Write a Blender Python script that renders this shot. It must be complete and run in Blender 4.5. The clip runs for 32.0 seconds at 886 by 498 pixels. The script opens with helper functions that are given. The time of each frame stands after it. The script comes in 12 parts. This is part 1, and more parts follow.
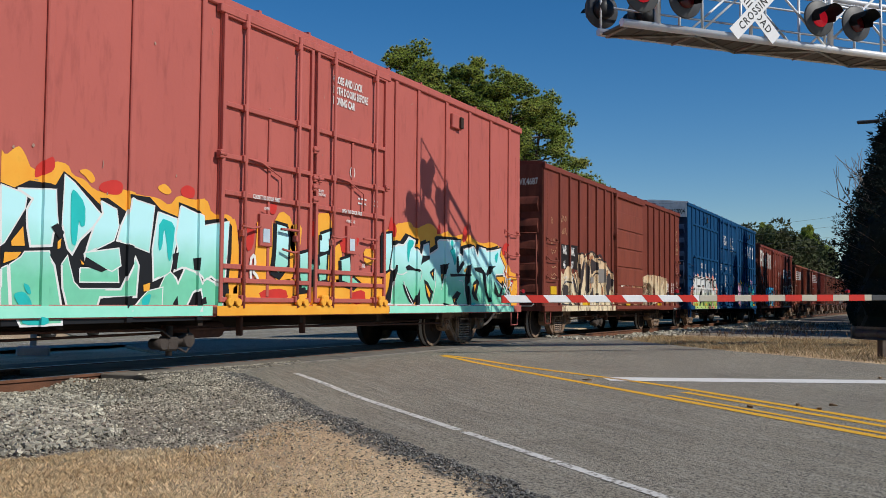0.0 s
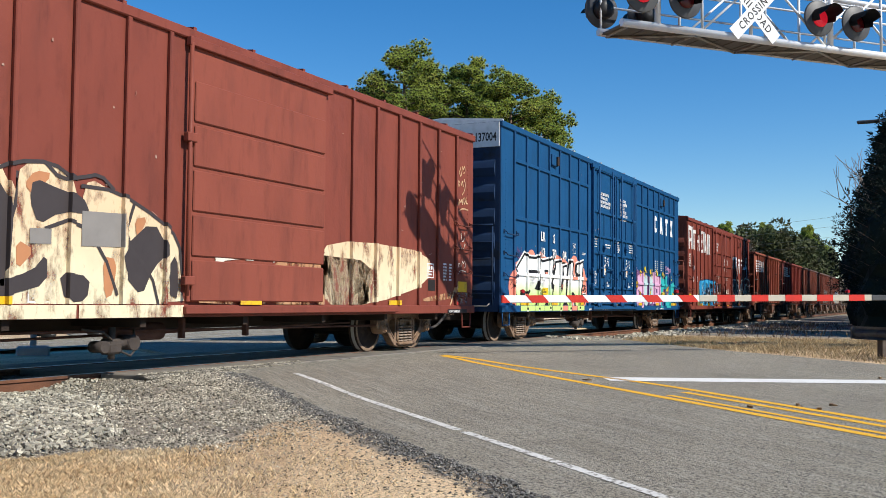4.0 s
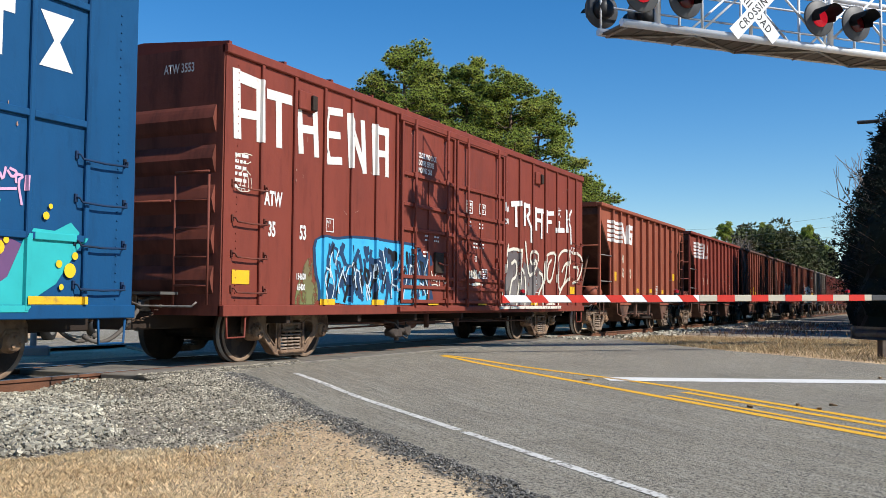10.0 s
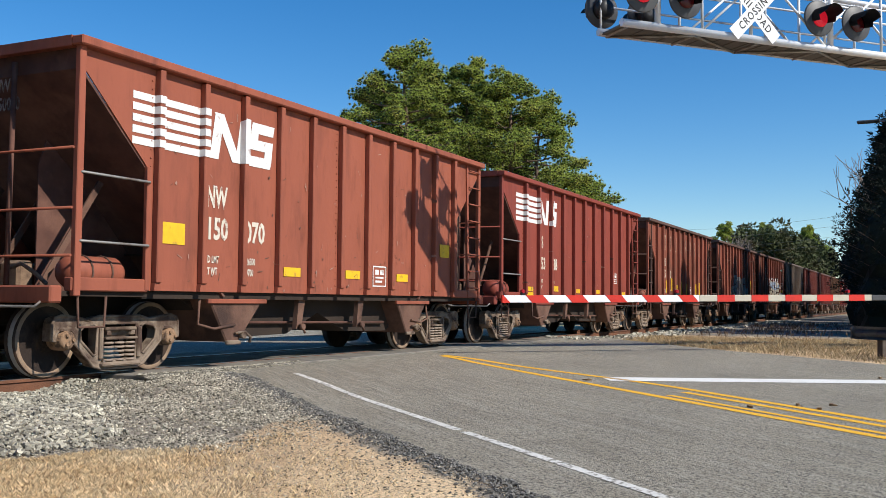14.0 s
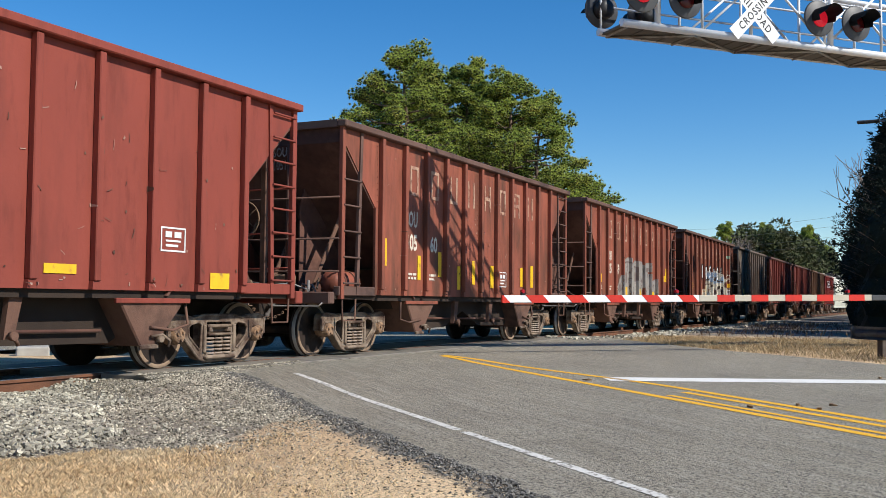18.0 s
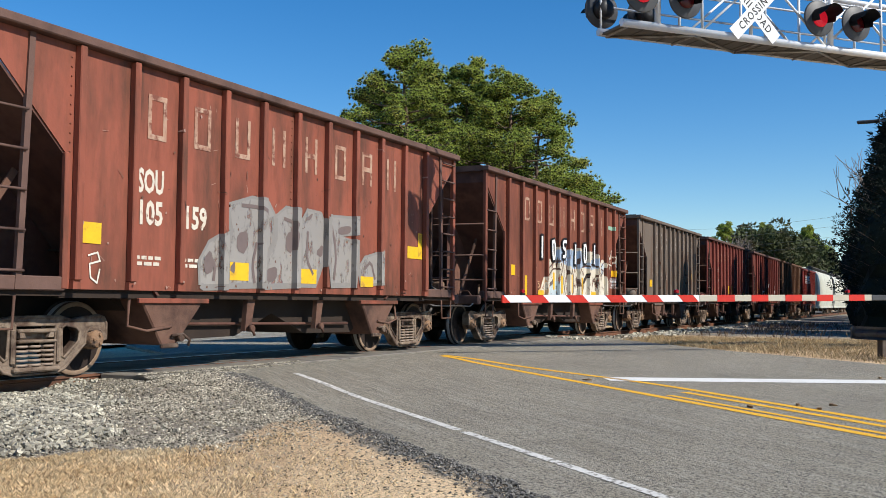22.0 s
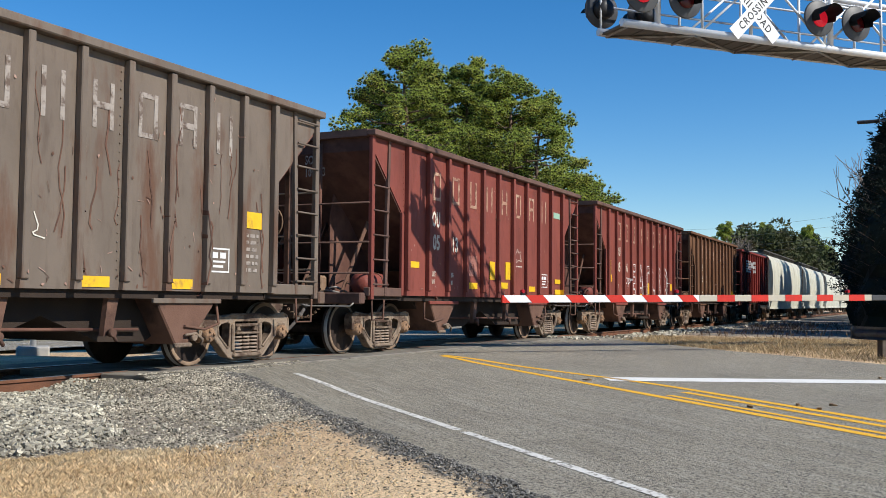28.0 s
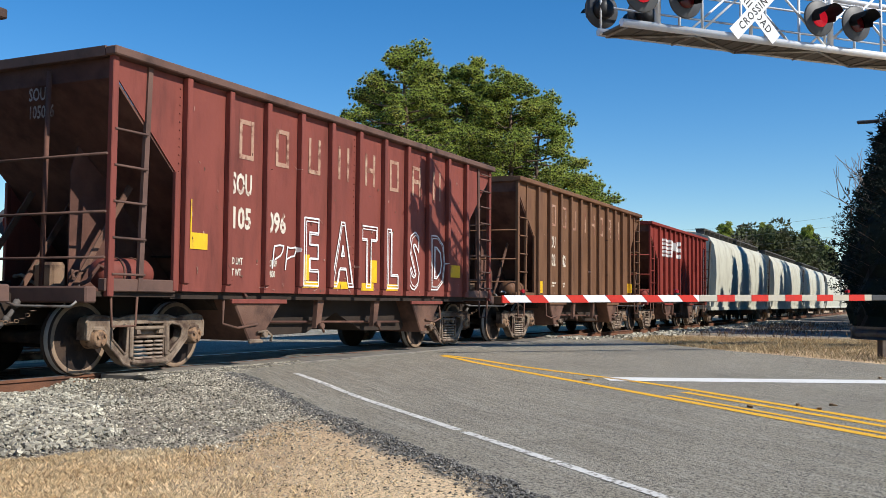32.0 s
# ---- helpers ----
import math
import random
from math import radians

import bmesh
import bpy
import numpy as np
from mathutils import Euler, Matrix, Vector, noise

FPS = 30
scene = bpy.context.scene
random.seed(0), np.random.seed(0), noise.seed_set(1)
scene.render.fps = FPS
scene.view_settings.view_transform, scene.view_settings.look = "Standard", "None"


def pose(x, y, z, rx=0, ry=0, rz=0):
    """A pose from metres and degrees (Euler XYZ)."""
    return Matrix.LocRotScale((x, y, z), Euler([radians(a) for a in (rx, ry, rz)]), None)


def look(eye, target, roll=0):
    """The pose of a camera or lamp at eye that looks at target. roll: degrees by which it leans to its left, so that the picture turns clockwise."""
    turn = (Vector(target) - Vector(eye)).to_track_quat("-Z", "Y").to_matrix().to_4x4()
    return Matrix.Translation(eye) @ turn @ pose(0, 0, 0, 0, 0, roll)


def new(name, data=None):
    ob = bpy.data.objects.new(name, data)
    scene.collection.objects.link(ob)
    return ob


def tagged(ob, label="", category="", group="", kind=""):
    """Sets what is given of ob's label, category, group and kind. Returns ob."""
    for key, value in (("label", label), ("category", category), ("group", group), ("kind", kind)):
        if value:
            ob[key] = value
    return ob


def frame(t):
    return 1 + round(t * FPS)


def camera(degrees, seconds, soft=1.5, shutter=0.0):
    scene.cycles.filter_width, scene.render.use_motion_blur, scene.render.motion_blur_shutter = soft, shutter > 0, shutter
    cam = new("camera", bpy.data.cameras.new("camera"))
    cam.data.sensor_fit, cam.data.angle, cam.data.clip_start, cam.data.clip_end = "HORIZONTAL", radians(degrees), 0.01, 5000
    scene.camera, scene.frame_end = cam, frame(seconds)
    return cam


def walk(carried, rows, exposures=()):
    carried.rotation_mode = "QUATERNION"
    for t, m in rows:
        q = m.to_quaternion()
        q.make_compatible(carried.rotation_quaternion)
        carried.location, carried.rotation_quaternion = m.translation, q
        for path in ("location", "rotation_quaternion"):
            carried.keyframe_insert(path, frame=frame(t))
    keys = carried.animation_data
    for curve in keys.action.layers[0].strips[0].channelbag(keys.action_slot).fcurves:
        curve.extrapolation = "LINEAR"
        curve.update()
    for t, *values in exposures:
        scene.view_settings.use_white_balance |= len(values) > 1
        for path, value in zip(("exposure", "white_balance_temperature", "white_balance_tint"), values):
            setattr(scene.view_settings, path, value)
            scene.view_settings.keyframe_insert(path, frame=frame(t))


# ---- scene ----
from mathutils.geometry import tessellate_polygon

cam = camera(48.51, 32.0, soft=0.5)
EYE = (0.0, 0.0, 0.946)
STAND = look(EYE, (0.8973, 0.4381, 0.946 + 0.0539), 0.464)
walk(cam, [(0.0, STAND), (32.0, STAND)], exposures=[(0.0, -0.43), (2.0, -0.43), (3.0, 0.05), (3.6, 0.2), (32.0, 0.2)])

# ---- light: a clear winter sky and a low sun behind the viewer ----
SUN_WAY = Vector((0.033, 0.781, -0.623)).normalized()
world = bpy.data.worlds.new("sky")
scene.world = world
world.use_nodes = True
wn = world.node_tree
sky = wn.nodes.new("ShaderNodeTexSky")
sky.sky_type = "NISHITA"
sky.sun_disc = False
sky.sun_elevation = math.asin(-SUN_WAY.z)
sky.sun_rotation = math.atan2(-SUN_WAY.x, -SUN_WAY.y)
sky.altitude = 200.0
sky.air_density = 1.0
sky.dust_density = 0.0
sky.ozone_density = 4.0
wn.nodes["Background"].inputs["Strength"].default_value = 0.118
deep = wn.nodes.new("ShaderNodeHueSaturation")       # a crisp, dry winter blue
deep.inputs["Saturation"].default_value = 1.34
deep.inputs["Hue"].default_value = 0.503
wn.links.new(sky.outputs["Color"], deep.inputs["Color"])
wn.links.new(deep.outputs["Color"], wn.nodes["Background"].inputs["Color"])
sun = new("sun", bpy.data.lights.new("sun", "SUN"))
sun.data.energy = 5.0
sun.data.angle = radians(0.53)
sun.data.color = (1.0, 0.95, 0.87)
sun.matrix_world = look((0, 0, 60), Vector((0, 0, 60)) + SUN_WAY)

# ---- plan: the track runs along x, the road crosses it at a skew ----
YT = 10.33                      # track centre line; the rail tops lie at z = 0
# train's progress in metres at each time
PROGRESS = [(0, 0.0), (2, 10.09), (4, 20.16), (6, 30.21), (8, 40.27), (10, 50.36), (12, 60.51), (14, 70.74), (16, 80.96),
            (18, 91.14), (20, 101.28), (22, 111.41), (24, 121.52), (26, 131.55), (28, 141.5), (30, 151.3), (32, 160.92)]


def smooth(a, b, v):
    k = min(1.0, max(0.0, (v - a) / (b - a)))
    return k * k * (3 - 2 * k)


def land(x, y):
    """Height of the road and the ground beside it."""
    u = 0.6227 * x + 0.7825 * y
    z = -0.03 + 0.0245 * (u - 15.29)
    z = max(-1.2, min(z, -0.03))
    z = z + (-0.03 - z) * smooth(5.5, 8.6, y)
    if y > 12.0:
        z -= 0.02 * min(y - 12.0, 16.0)
    return z


def spot(u, w, lift=0.0):
    x, y = 0.6227 * u + 0.7825 * w, 0.7825 * u - 0.6227 * w
    return Vector((x, y, land(x, y) + lift))


# ---- materials ----
def rgb(c):
    return (*c, 1.0)


def mat(name, c1, c2, scale=4.0, c3=None, scale3=0.6, cut3=(0.5, 0.65), rough=0.6, metal=0.0, bump=0.15, bscale=60.0, stretch=(1, 1, 1), stretch3=(1, 1, 1),
        dots=None, glow=None, island=0.0, amount3=1.0, detail=6.0, gloss=0.3, fine=None, turn3=None, mask=None):
    m = bpy.data.materials.new(name)
    m.use_nodes = True
    nt = m.node_tree
    b = nt.nodes["Principled BSDF"]
    co = nt.nodes.new("ShaderNodeTexCoord")

    oi = nt.nodes.new("ShaderNodeObjectInfo")
    shift = nt.nodes.new("ShaderNodeVectorMath")          # no two pieces show the same stains
    shift.operation = "MULTIPLY_ADD"
    shift.inputs[1].default_value = (31.0, 17.0, 23.0)
    nt.links.new(oi.outputs["Random"], shift.inputs[0])
    nt.links.new(co.outputs["Object"], shift.inputs[2])

    def nz(sc, st, det=detail, turn=None):
        mp = nt.nodes.new("ShaderNodeMapping")
        mp.inputs["Scale"].default_value = st
        if turn is not None:
            mp.vector_type = "TEXTURE"
            mp.inputs["Rotation"].default_value = (0, 0, turn)
        nt.links.new(shift.outputs[0], mp.inputs["Vector"])
        n = nt.nodes.new("ShaderNodeTexNoise")
        n.inputs["Scale"].default_value = sc
        n.inputs["Detail"].default_value = det
        n.inputs["Roughness"].default_value = 0.62
        nt.links.new(mp.outputs["Vector"], n.inputs["Vector"])
        return n

    def ramp(src, lo, hi):
        r = nt.nodes.new("ShaderNodeMapRange")
        r.inputs["From Min"].default_value, r.inputs["From Max"].default_value = lo, hi
        nt.links.new(src, r.inputs["Value"])
        return r.outputs["Result"]

    def mix(f, a, c):
        x = nt.nodes.new("ShaderNodeMix")
        x.data_type = "RGBA"
        for s, v in ((0, f), (6, a), (7, c)):
            if isinstance(v, (tuple, float)):
                x.inputs[s].default_value = v
            else:
                nt.links.new(v, x.inputs[s])
        return x.outputs[2]

    n1 = nz(scale, stretch)
    col = mix(ramp(n1.outputs["Fac"], 0.3, 0.7), rgb(c1), rgb(c2))
    if c3:
        n3 = nz(scale3, stretch3, 8.0, turn3)
        f3 = ramp(n3.outputs["Fac"], *cut3)
        if amount3 < 1:
            mm = nt.nodes.new("ShaderNodeMath")
            mm.operation = "MULTIPLY"
            mm.inputs[1].default_value = amount3
            nt.links.new(f3, mm.inputs[0])
            f3 = mm.outputs[0]
        col = mix(f3, col, rgb(c3))
    if fine:                                              # thin scratches and runs
        n4 = nz(fine[1], fine[2], 5.0)
        f4 = nt.nodes.new("ShaderNodeMath")
        f4.operation = "MULTIPLY"
        f4.inputs[1].default_value = fine[3]
        nt.links.new(ramp(n4.outputs["Fac"], *fine[4]), f4.inputs[0])
        col = mix(f4.outputs[0], col, rgb(fine[0]))
    if mask:                                              # another soil where the mesh says so
        at = nt.nodes.new("ShaderNodeAttribute")
        at.attribute_name = mask[0]
        n5 = nz(2.2, (1, 1, 1), 8.0)
        ad = nt.nodes.new("ShaderNodeMath")
        ad.operation = "MULTIPLY_ADD"
        ad.inputs[1].default_value = 1.1
        nt.links.new(n5.outputs["Fac"], ad.inputs[0])
        nt.links.new(at.outputs["Fac"], ad.inputs[2])
        n6 = nz(7.0, (1, 1, 1), 8.0)
        col = mix(ramp(ad.outputs[0], 0.85, 1.15), col, mix(ramp(n6.outputs["Fac"], 0.35, 0.65), rgb(mask[1]), rgb(mask[2])))
    if dots:
        v = nt.nodes.new("ShaderNodeTexVoronoi")
        v.inputs["Scale"].default_value = dots[0]
        nt.links.new(co.outputs["Object"], v.inputs["Vector"])
        hs = nt.nodes.new("ShaderNodeHueSaturation")
        hs.inputs["Saturation"].default_value = 0.0
        nt.links.new(v.outputs["Color"], hs.inputs["Color"])
        ov = nt.nodes.new("ShaderNodeMix")
        ov.data_type, ov.blend_type = "RGBA", "OVERLAY"
        ov.inputs[0].default_value = dots[1]
        nt.links.new(col, ov.inputs[6])
        nt.links.new(hs.outputs["Color"], ov.inputs[7])
        col = ov.outputs[2]
    if island:
        gi = nt.nodes.new("ShaderNodeNewGeometry")
        hv = nt.nodes.new("ShaderNodeHueSaturation")
        rr = nt.nodes.new("ShaderNodeMapRange")
        rr.inputs["To Min"].default_value, rr.inputs["To Max"].default_value = 1 - island, 1 + island
        nt.links.new(gi.outputs["Random Per Island"], rr.inputs["Value"])
        nt.links.new(rr.outputs["Result"], hv.inputs["Value"])
        nt.links.new(col, hv.inputs["Color"])
        col = hv.outputs["Color"]
    b.inputs["Specular IOR Level"].default_value = gloss
    nt.links.new(col, b.inputs["Base Color"])
    b.inputs["Metallic"].default_value = metal
    rg = nt.nodes.new("ShaderNodeMapRange")
    rg.inputs["To Min"].default_value, rg.inputs["To Max"].default_value = max(0.05, rough - 0.12), min(1.0, rough + 0.12)
    nt.links.new(n1.outputs["Fac"], rg.inputs["Value"])
    nt.links.new(rg.outputs["Result"], b.inputs["Roughness"])
    if bump:
        nb = nz(bscale, (1, 1, 1), 4.0)
        bp = nt.nodes.new("ShaderNodeBump")
        bp.inputs["Strength"].default_value = bump
        bp.inputs["Distance"].default_value = 0.02
        nt.links.new(nb.outputs["Fac"], bp.inputs["Height"])
        nt.links.new(bp.outputs["Normal"], b.inputs["Normal"])
    if glow:
        b.inputs["Emission Color"].default_value = rgb(glow[0])
        b.inputs["Emission Strength"].default_value = glow[1]
    return m


def car_paint(name, c, rust=(0.11, 0.045, 0.025), amount=0.6, fade=1.25, cut=(0.5, 0.72)):
    """Weathered paint on steel: faded patches and rust that runs downwards."""
    c = (c[0] * 1.10, c[1] * 1.12, c[2] * 1.03)
    return mat(name, c, tuple(min(0.9, v * fade) for v in c), 1.3, rust, 2.2, cut, 0.58, 0.0, 0.30, 5, (1, 1, 0.5), (1, 1, 0.22), amount3=amount, fine=(tuple(v * 0.35 for v in rust), 7.0, (1, 1, 0.22), 0.45, (0.54, 0.85)), gloss=0.16)


M = {}
M["asphalt"] = mat("asphalt", (0.170, 0.150, 0.112), (0.240, 0.214, 0.160), 0.5, (0.275, 0.249, 0.196), 0.9, (0.44, 0.62), 0.9, 0, 1.0, 90, (1, 1, 1), (1.6, 0.06, 1), (95, 1.0), amount3=0.75, turn3=radians(51.5), fine=((0.060, 0.055, 0.046), 42.0, (1, 1, 1), 0.95, (0.52, 0.61)))
M["white_line"] = mat("white_line", (0.70, 0.68, 0.62), (0.56, 0.54, 0.48), 2, (0.17, 0.152, 0.118), 20, (0.50, 0.62), 0.85, 0, 0.3, 120)
M["stop_white"] = mat("stop_white", (0.82, 0.81, 0.76), (0.72, 0.70, 0.64), 3, (0.36, 0.33, 0.27), 26, (0.60, 0.70), 0.8, 0, 0.3, 120)
M["yellow_line"] = mat("yellow_line", (0.86, 0.47, 0.03), (0.74, 0.39, 0.03), 3, (0.24, 0.20, 0.12), 22, (0.58, 0.68), 0.8, 0, 0.4, 120)
M["dirt"] = mat("dirt", (0.43, 0.300, 0.170), (0.30, 0.21, 0.122), 0.9, (0.53, 0.395, 0.235), 0.35, (0.45, 0.62), 0.95, 0, 0.9, 45, dots=(60, 0.8), mask=("grit", (0.19, 0.165, 0.128), (0.105, 0.092, 0.073)))
M["stone"] = mat("stone", (0.43, 0.39, 0.30), (0.28, 0.255, 0.198), 9, (0.54, 0.50, 0.39), 3, (0.5, 0.7), 0.9, 0, 0.5, 60, island=0.5)
M["pebble"] = mat("pebble", (0.34, 0.275, 0.18), (0.22, 0.18, 0.13), 14, (0.46, 0.40, 0.30), 5, (0.5, 0.7), 0.9, 0, 0.2, 60, island=0.85)
M["grit"] = mat("grit", (0.345, 0.305, 0.23), (0.21, 0.187, 0.142), 14, (0.50, 0.45, 0.345), 5, (0.5, 0.7), 0.9, 0, 0.2, 60, island=0.85)
M["crumb"] = mat("crumb", (0.10, 0.094, 0.083), (0.18, 0.168, 0.145), 14, None, rough=0.95, bump=0.3, island=0.6)
M["straw"] = mat("straw", (0.68, 0.52, 0.31), (0.52, 0.375, 0.205), 5, (0.72, 0.58, 0.37), 1.2, (0.45, 0.65), 0.8, 0, 0.0, island=0.45)
M["verge"] = mat("verge", (0.42, 0.31, 0.165), (0.29, 0.21, 0.11), 5, (0.47, 0.38, 0.23), 1.2, (0.45, 0.65), 0.8, 0, 0.0, island=0.5)
M["pad"] = mat("pad", (0.24, 0.21, 0.17), (0.16, 0.145, 0.12), 1.2, (0.10, 0.09, 0.08), 2.0, (0.5, 0.7), 0.9, 0, 0.5, 70, (0.3, 1, 1))
M["rail_rust"] = mat("rail_rust", (0.20, 0.085, 0.045), (0.12, 0.055, 0.032), 3, (0.07, 0.04, 0.03), 1.5, (0.5, 0.7), 0.85, 0.1, 0.5, 50)
M["rail_top"] = mat("rail_top", (0.30, 0.29, 0.28), (0.42, 0.41, 0.40), 2, None, rough=0.35, metal=0.9, bump=0.0, stretch=(0.2, 4, 1))
M["tie"] = mat("tie", (0.07, 0.055, 0.042), (0.12, 0.095, 0.075), 5, None, rough=0.95, bump=0.6, stretch=(6, 0.5, 1))
M["cast"] = mat("cast", (0.27, 0.208, 0.152), (0.18, 0.128, 0.09), 4, (0.07, 0.042, 0.03), 3.0, (0.44, 0.60), 0.9, 0.0, 0.6, 45)
M["cast_rust"] = mat("cast_rust", (0.19, 0.115, 0.07), (0.26, 0.175, 0.115), 4, (0.075, 0.045, 0.032), 3.0, (0.46, 0.62), 0.9, 0.0, 0.6, 45)
M["cap"] = mat("cap", (0.30, 0.19, 0.115), (0.22, 0.125, 0.07), 8, (0.08, 0.05, 0.035), 9, (0.5, 0.62), 0.85, 0.0, 0.5, 60)
M["wheel_rim"] = mat("wheel_rim", (0.30, 0.215, 0.145), (0.20, 0.13, 0.085), 5, (0.09, 0.058, 0.04), 4, (0.5, 0.72), 0.85, 0.0, 0.3, 60, amount3=0.6)
# dark brown with the shade of car ends and undergear in it
M["shade_brown"] = mat("shade_brown", (0.115, 0.052, 0.038), (0.070, 0.033, 0.025), 3, (0.16, 0.078, 0.055), 1.4, (0.5, 0.68), 0.9, 0.0, 0.2, 50)
M["wheel"] = mat("wheel", (0.040, 0.025, 0.019), (0.022, 0.015, 0.012), 3, (0.085, 0.05, 0.032), 2, (0.5, 0.7), 0.8, 0.2, 0.3, 40)
# greasy brown, taken near black by the body's shade in the colour
M["wheel_face"] = mat("wheel_face", (0.030, 0.019, 0.014), (0.018, 0.012, 0.010), 3, (0.05, 0.031, 0.021), 2.4, (0.52, 0.60), 0.8, 0.0, 0.3, 40)
M["tread"] = mat("tread", (0.52, 0.50, 0.47), (0.40, 0.37, 0.34), 6, None, rough=0.5, metal=0.45, bump=0.0)
M["spring"] = mat("spring", (0.36, 0.28, 0.22), (0.24, 0.175, 0.13), 8, None, rough=0.7, metal=0.2, bump=0.2)
M["cast_dark"] = mat("cast_dark", (0.075, 0.060, 0.050), (0.045, 0.035, 0.030), 5, None, rough=0.8, bump=0.4)
M["hose"] = mat("hose", (0.13, 0.115, 0.10), (0.075, 0.065, 0.06), 6, None, rough=0.75, bump=0.2)
# near black: shade below and inside the cars is put into the colour
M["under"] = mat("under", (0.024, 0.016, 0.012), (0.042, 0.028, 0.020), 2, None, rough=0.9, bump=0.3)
M["chute"] = mat("chute", (0.115, 0.056, 0.038), (0.16, 0.088, 0.06), 2, (0.05, 0.027, 0.02), 1.4, (0.48, 0.66), 0.85, 0.0, 0.4, 40)
M["grey_steel"] = mat("grey_steel", (0.30, 0.29, 0.27), (0.20, 0.185, 0.17), 4, (0.13, 0.08, 0.055), 2, (0.52, 0.7), 0.6, 0.4, 0.2, 40)
M["galv"] = mat("galv", (0.62, 0.63, 0.64), (0.52, 0.53, 0.54), 5, (0.42, 0.42, 0.42), 2, (0.5, 0.7), 0.42, 0.25, 0.05, 60)
M["alu_white"] = mat("alu_white", (0.74, 0.75, 0.76), (0.64, 0.65, 0.66), 4, None, rough=0.4, metal=0.1, bump=0.03)
M["grate"] = mat("grate", (0.09, 0.085, 0.08), (0.13, 0.125, 0.115), 3, None, rough=0.7, metal=0.3, bump=0.3)
M["black"] = mat("black", (0.014, 0.014, 0.015), (0.022, 0.022, 0.023), 5, None, rough=0.45, bump=0.05)
M["dark_grey"] = mat("dark_grey", (0.05, 0.052, 0.055), (0.075, 0.077, 0.08), 5, None, rough=0.5, bump=0.05)
M["red_lit"] = mat("red_lit", (0.55, 0.01, 0.02), (0.45, 0.01, 0.015), 20, None, rough=0.2, bump=0.2, bscale=40, glow=((1.0, 0.02, 0.05), 0.3))
M["gate_lens"] = mat("gate_lens", (0.40, 0.012, 0.02), (0.30, 0.01, 0.015), 20, None, rough=0.25, bump=0.2, bscale=40)
M["red_dim"] = mat("red_dim", (0.08, 0.006, 0.008), (0.06, 0.005, 0.006), 20, None, rough=0.15, bump=0.2, bscale=40)
M["sign_white"] = mat("sign_white", (0.80, 0.80, 0.80), (0.74, 0.74, 0.73), 3, None, rough=0.5, bump=0.02)
M["ink"] = mat("ink", (0.016, 0.016, 0.018), (0.03, 0.03, 0.03), 5, None, rough=0.6, bump=0.0)
M["arm_white"] = mat("arm_white", (0.80, 0.80, 0.79), (0.70, 0.70, 0.68), 4, None, rough=0.45, bump=0.03)
M["arm_cream"] = mat("arm_cream", (0.50, 0.46, 0.37), (0.42, 0.38, 0.30), 4, None, rough=0.6, bump=0.03)
M["arm_red"] = mat("arm_red", (0.60, 0.035, 0.02), (0.50, 0.03, 0.02), 4, None, rough=0.4, bump=0.03)
M["reflector"] = mat("reflector", (0.75, 0.46, 0.02), (0.66, 0.38, 0.02), 6, (0.30, 0.17, 0.05), 5, (0.56, 0.72), 0.4, 0, 0.02)
M["letter"] = mat("letter", (0.72, 0.71, 0.69), (0.58, 0.56, 0.53), 4, (0.22, 0.10, 0.07), 6, (0.60, 0.75), 0.7, 0, 0.0)
M["faded"] = mat("faded", (0.44, 0.30, 0.21), (0.30, 0.15, 0.10), 5, (0.17, 0.06, 0.04), 7, (0.50, 0.62), 0.75, 0, 0.0)
M["faded_grey"] = mat("faded_grey", (0.36, 0.32, 0.28), (0.24, 0.2, 0.17), 5, (0.12, 0.085, 0.065), 7, (0.48, 0.6), 0.75, 0, 0.0)
M["letter_worn"] = mat("letter_worn", (0.64, 0.58, 0.48), (0.52, 0.45, 0.36), 5, (0.20, 0.075, 0.05), 9, (0.56, 0.68), 0.7, 0, 0.0)
M["scuff"] = mat("scuff", (0.40, 0.27, 0.21), (0.28, 0.15, 0.11), 6, None, rough=0.7, bump=0.0)
M["bark"] = mat("bark", (0.10, 0.065, 0.045), (0.17, 0.12, 0.085), 6, None, rough=0.95, bump=0.8, bscale=25, stretch=(2, 2, 0.4))
M["needles"] = mat("needles", (0.30, 0.40, 0.066), (0.45, 0.52, 0.088), 0.5, (0.60, 0.58, 0.115), 0.9, (0.5, 0.66), 0.6, 0, 0.0, island=0.5)
# guard rail zinc, darkened to the tone of its shaded side
M["shaded_zinc"] = mat("shaded_zinc", (0.13, 0.135, 0.145), (0.09, 0.094, 0.10), 4, (0.19, 0.19, 0.19), 1.5, (0.5, 0.7), 0.6, 0.3, 0.1, 40)
M["needle_shade"] = mat("needle_shade", (0.036, 0.048, 0.014), (0.06, 0.07, 0.018), 2.0, None, rough=0.9, bump=0.5, bscale=14)
M["leaf"] = mat("leaf", (0.26, 0.165, 0.085), (0.17, 0.10, 0.05), 20, None, rough=0.8, bump=0.2)
# cedars nearly black: the shade they stand in is put into the colour
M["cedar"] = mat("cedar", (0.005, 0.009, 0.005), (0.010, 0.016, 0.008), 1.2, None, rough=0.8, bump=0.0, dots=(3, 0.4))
M["far_leaf"] = mat("far_leaf", (0.045, 0.062, 0.022), (0.075, 0.085, 0.032), 0.3, (0.10, 0.085, 0.05), 0.2, (0.5, 0.65), 0.85, 0, 0.0, dots=(0.8, 0.4))
M["twig"] = mat("twig", (0.20, 0.165, 0.135), (0.27, 0.225, 0.185), 3, None, rough=0.9, bump=0.0)
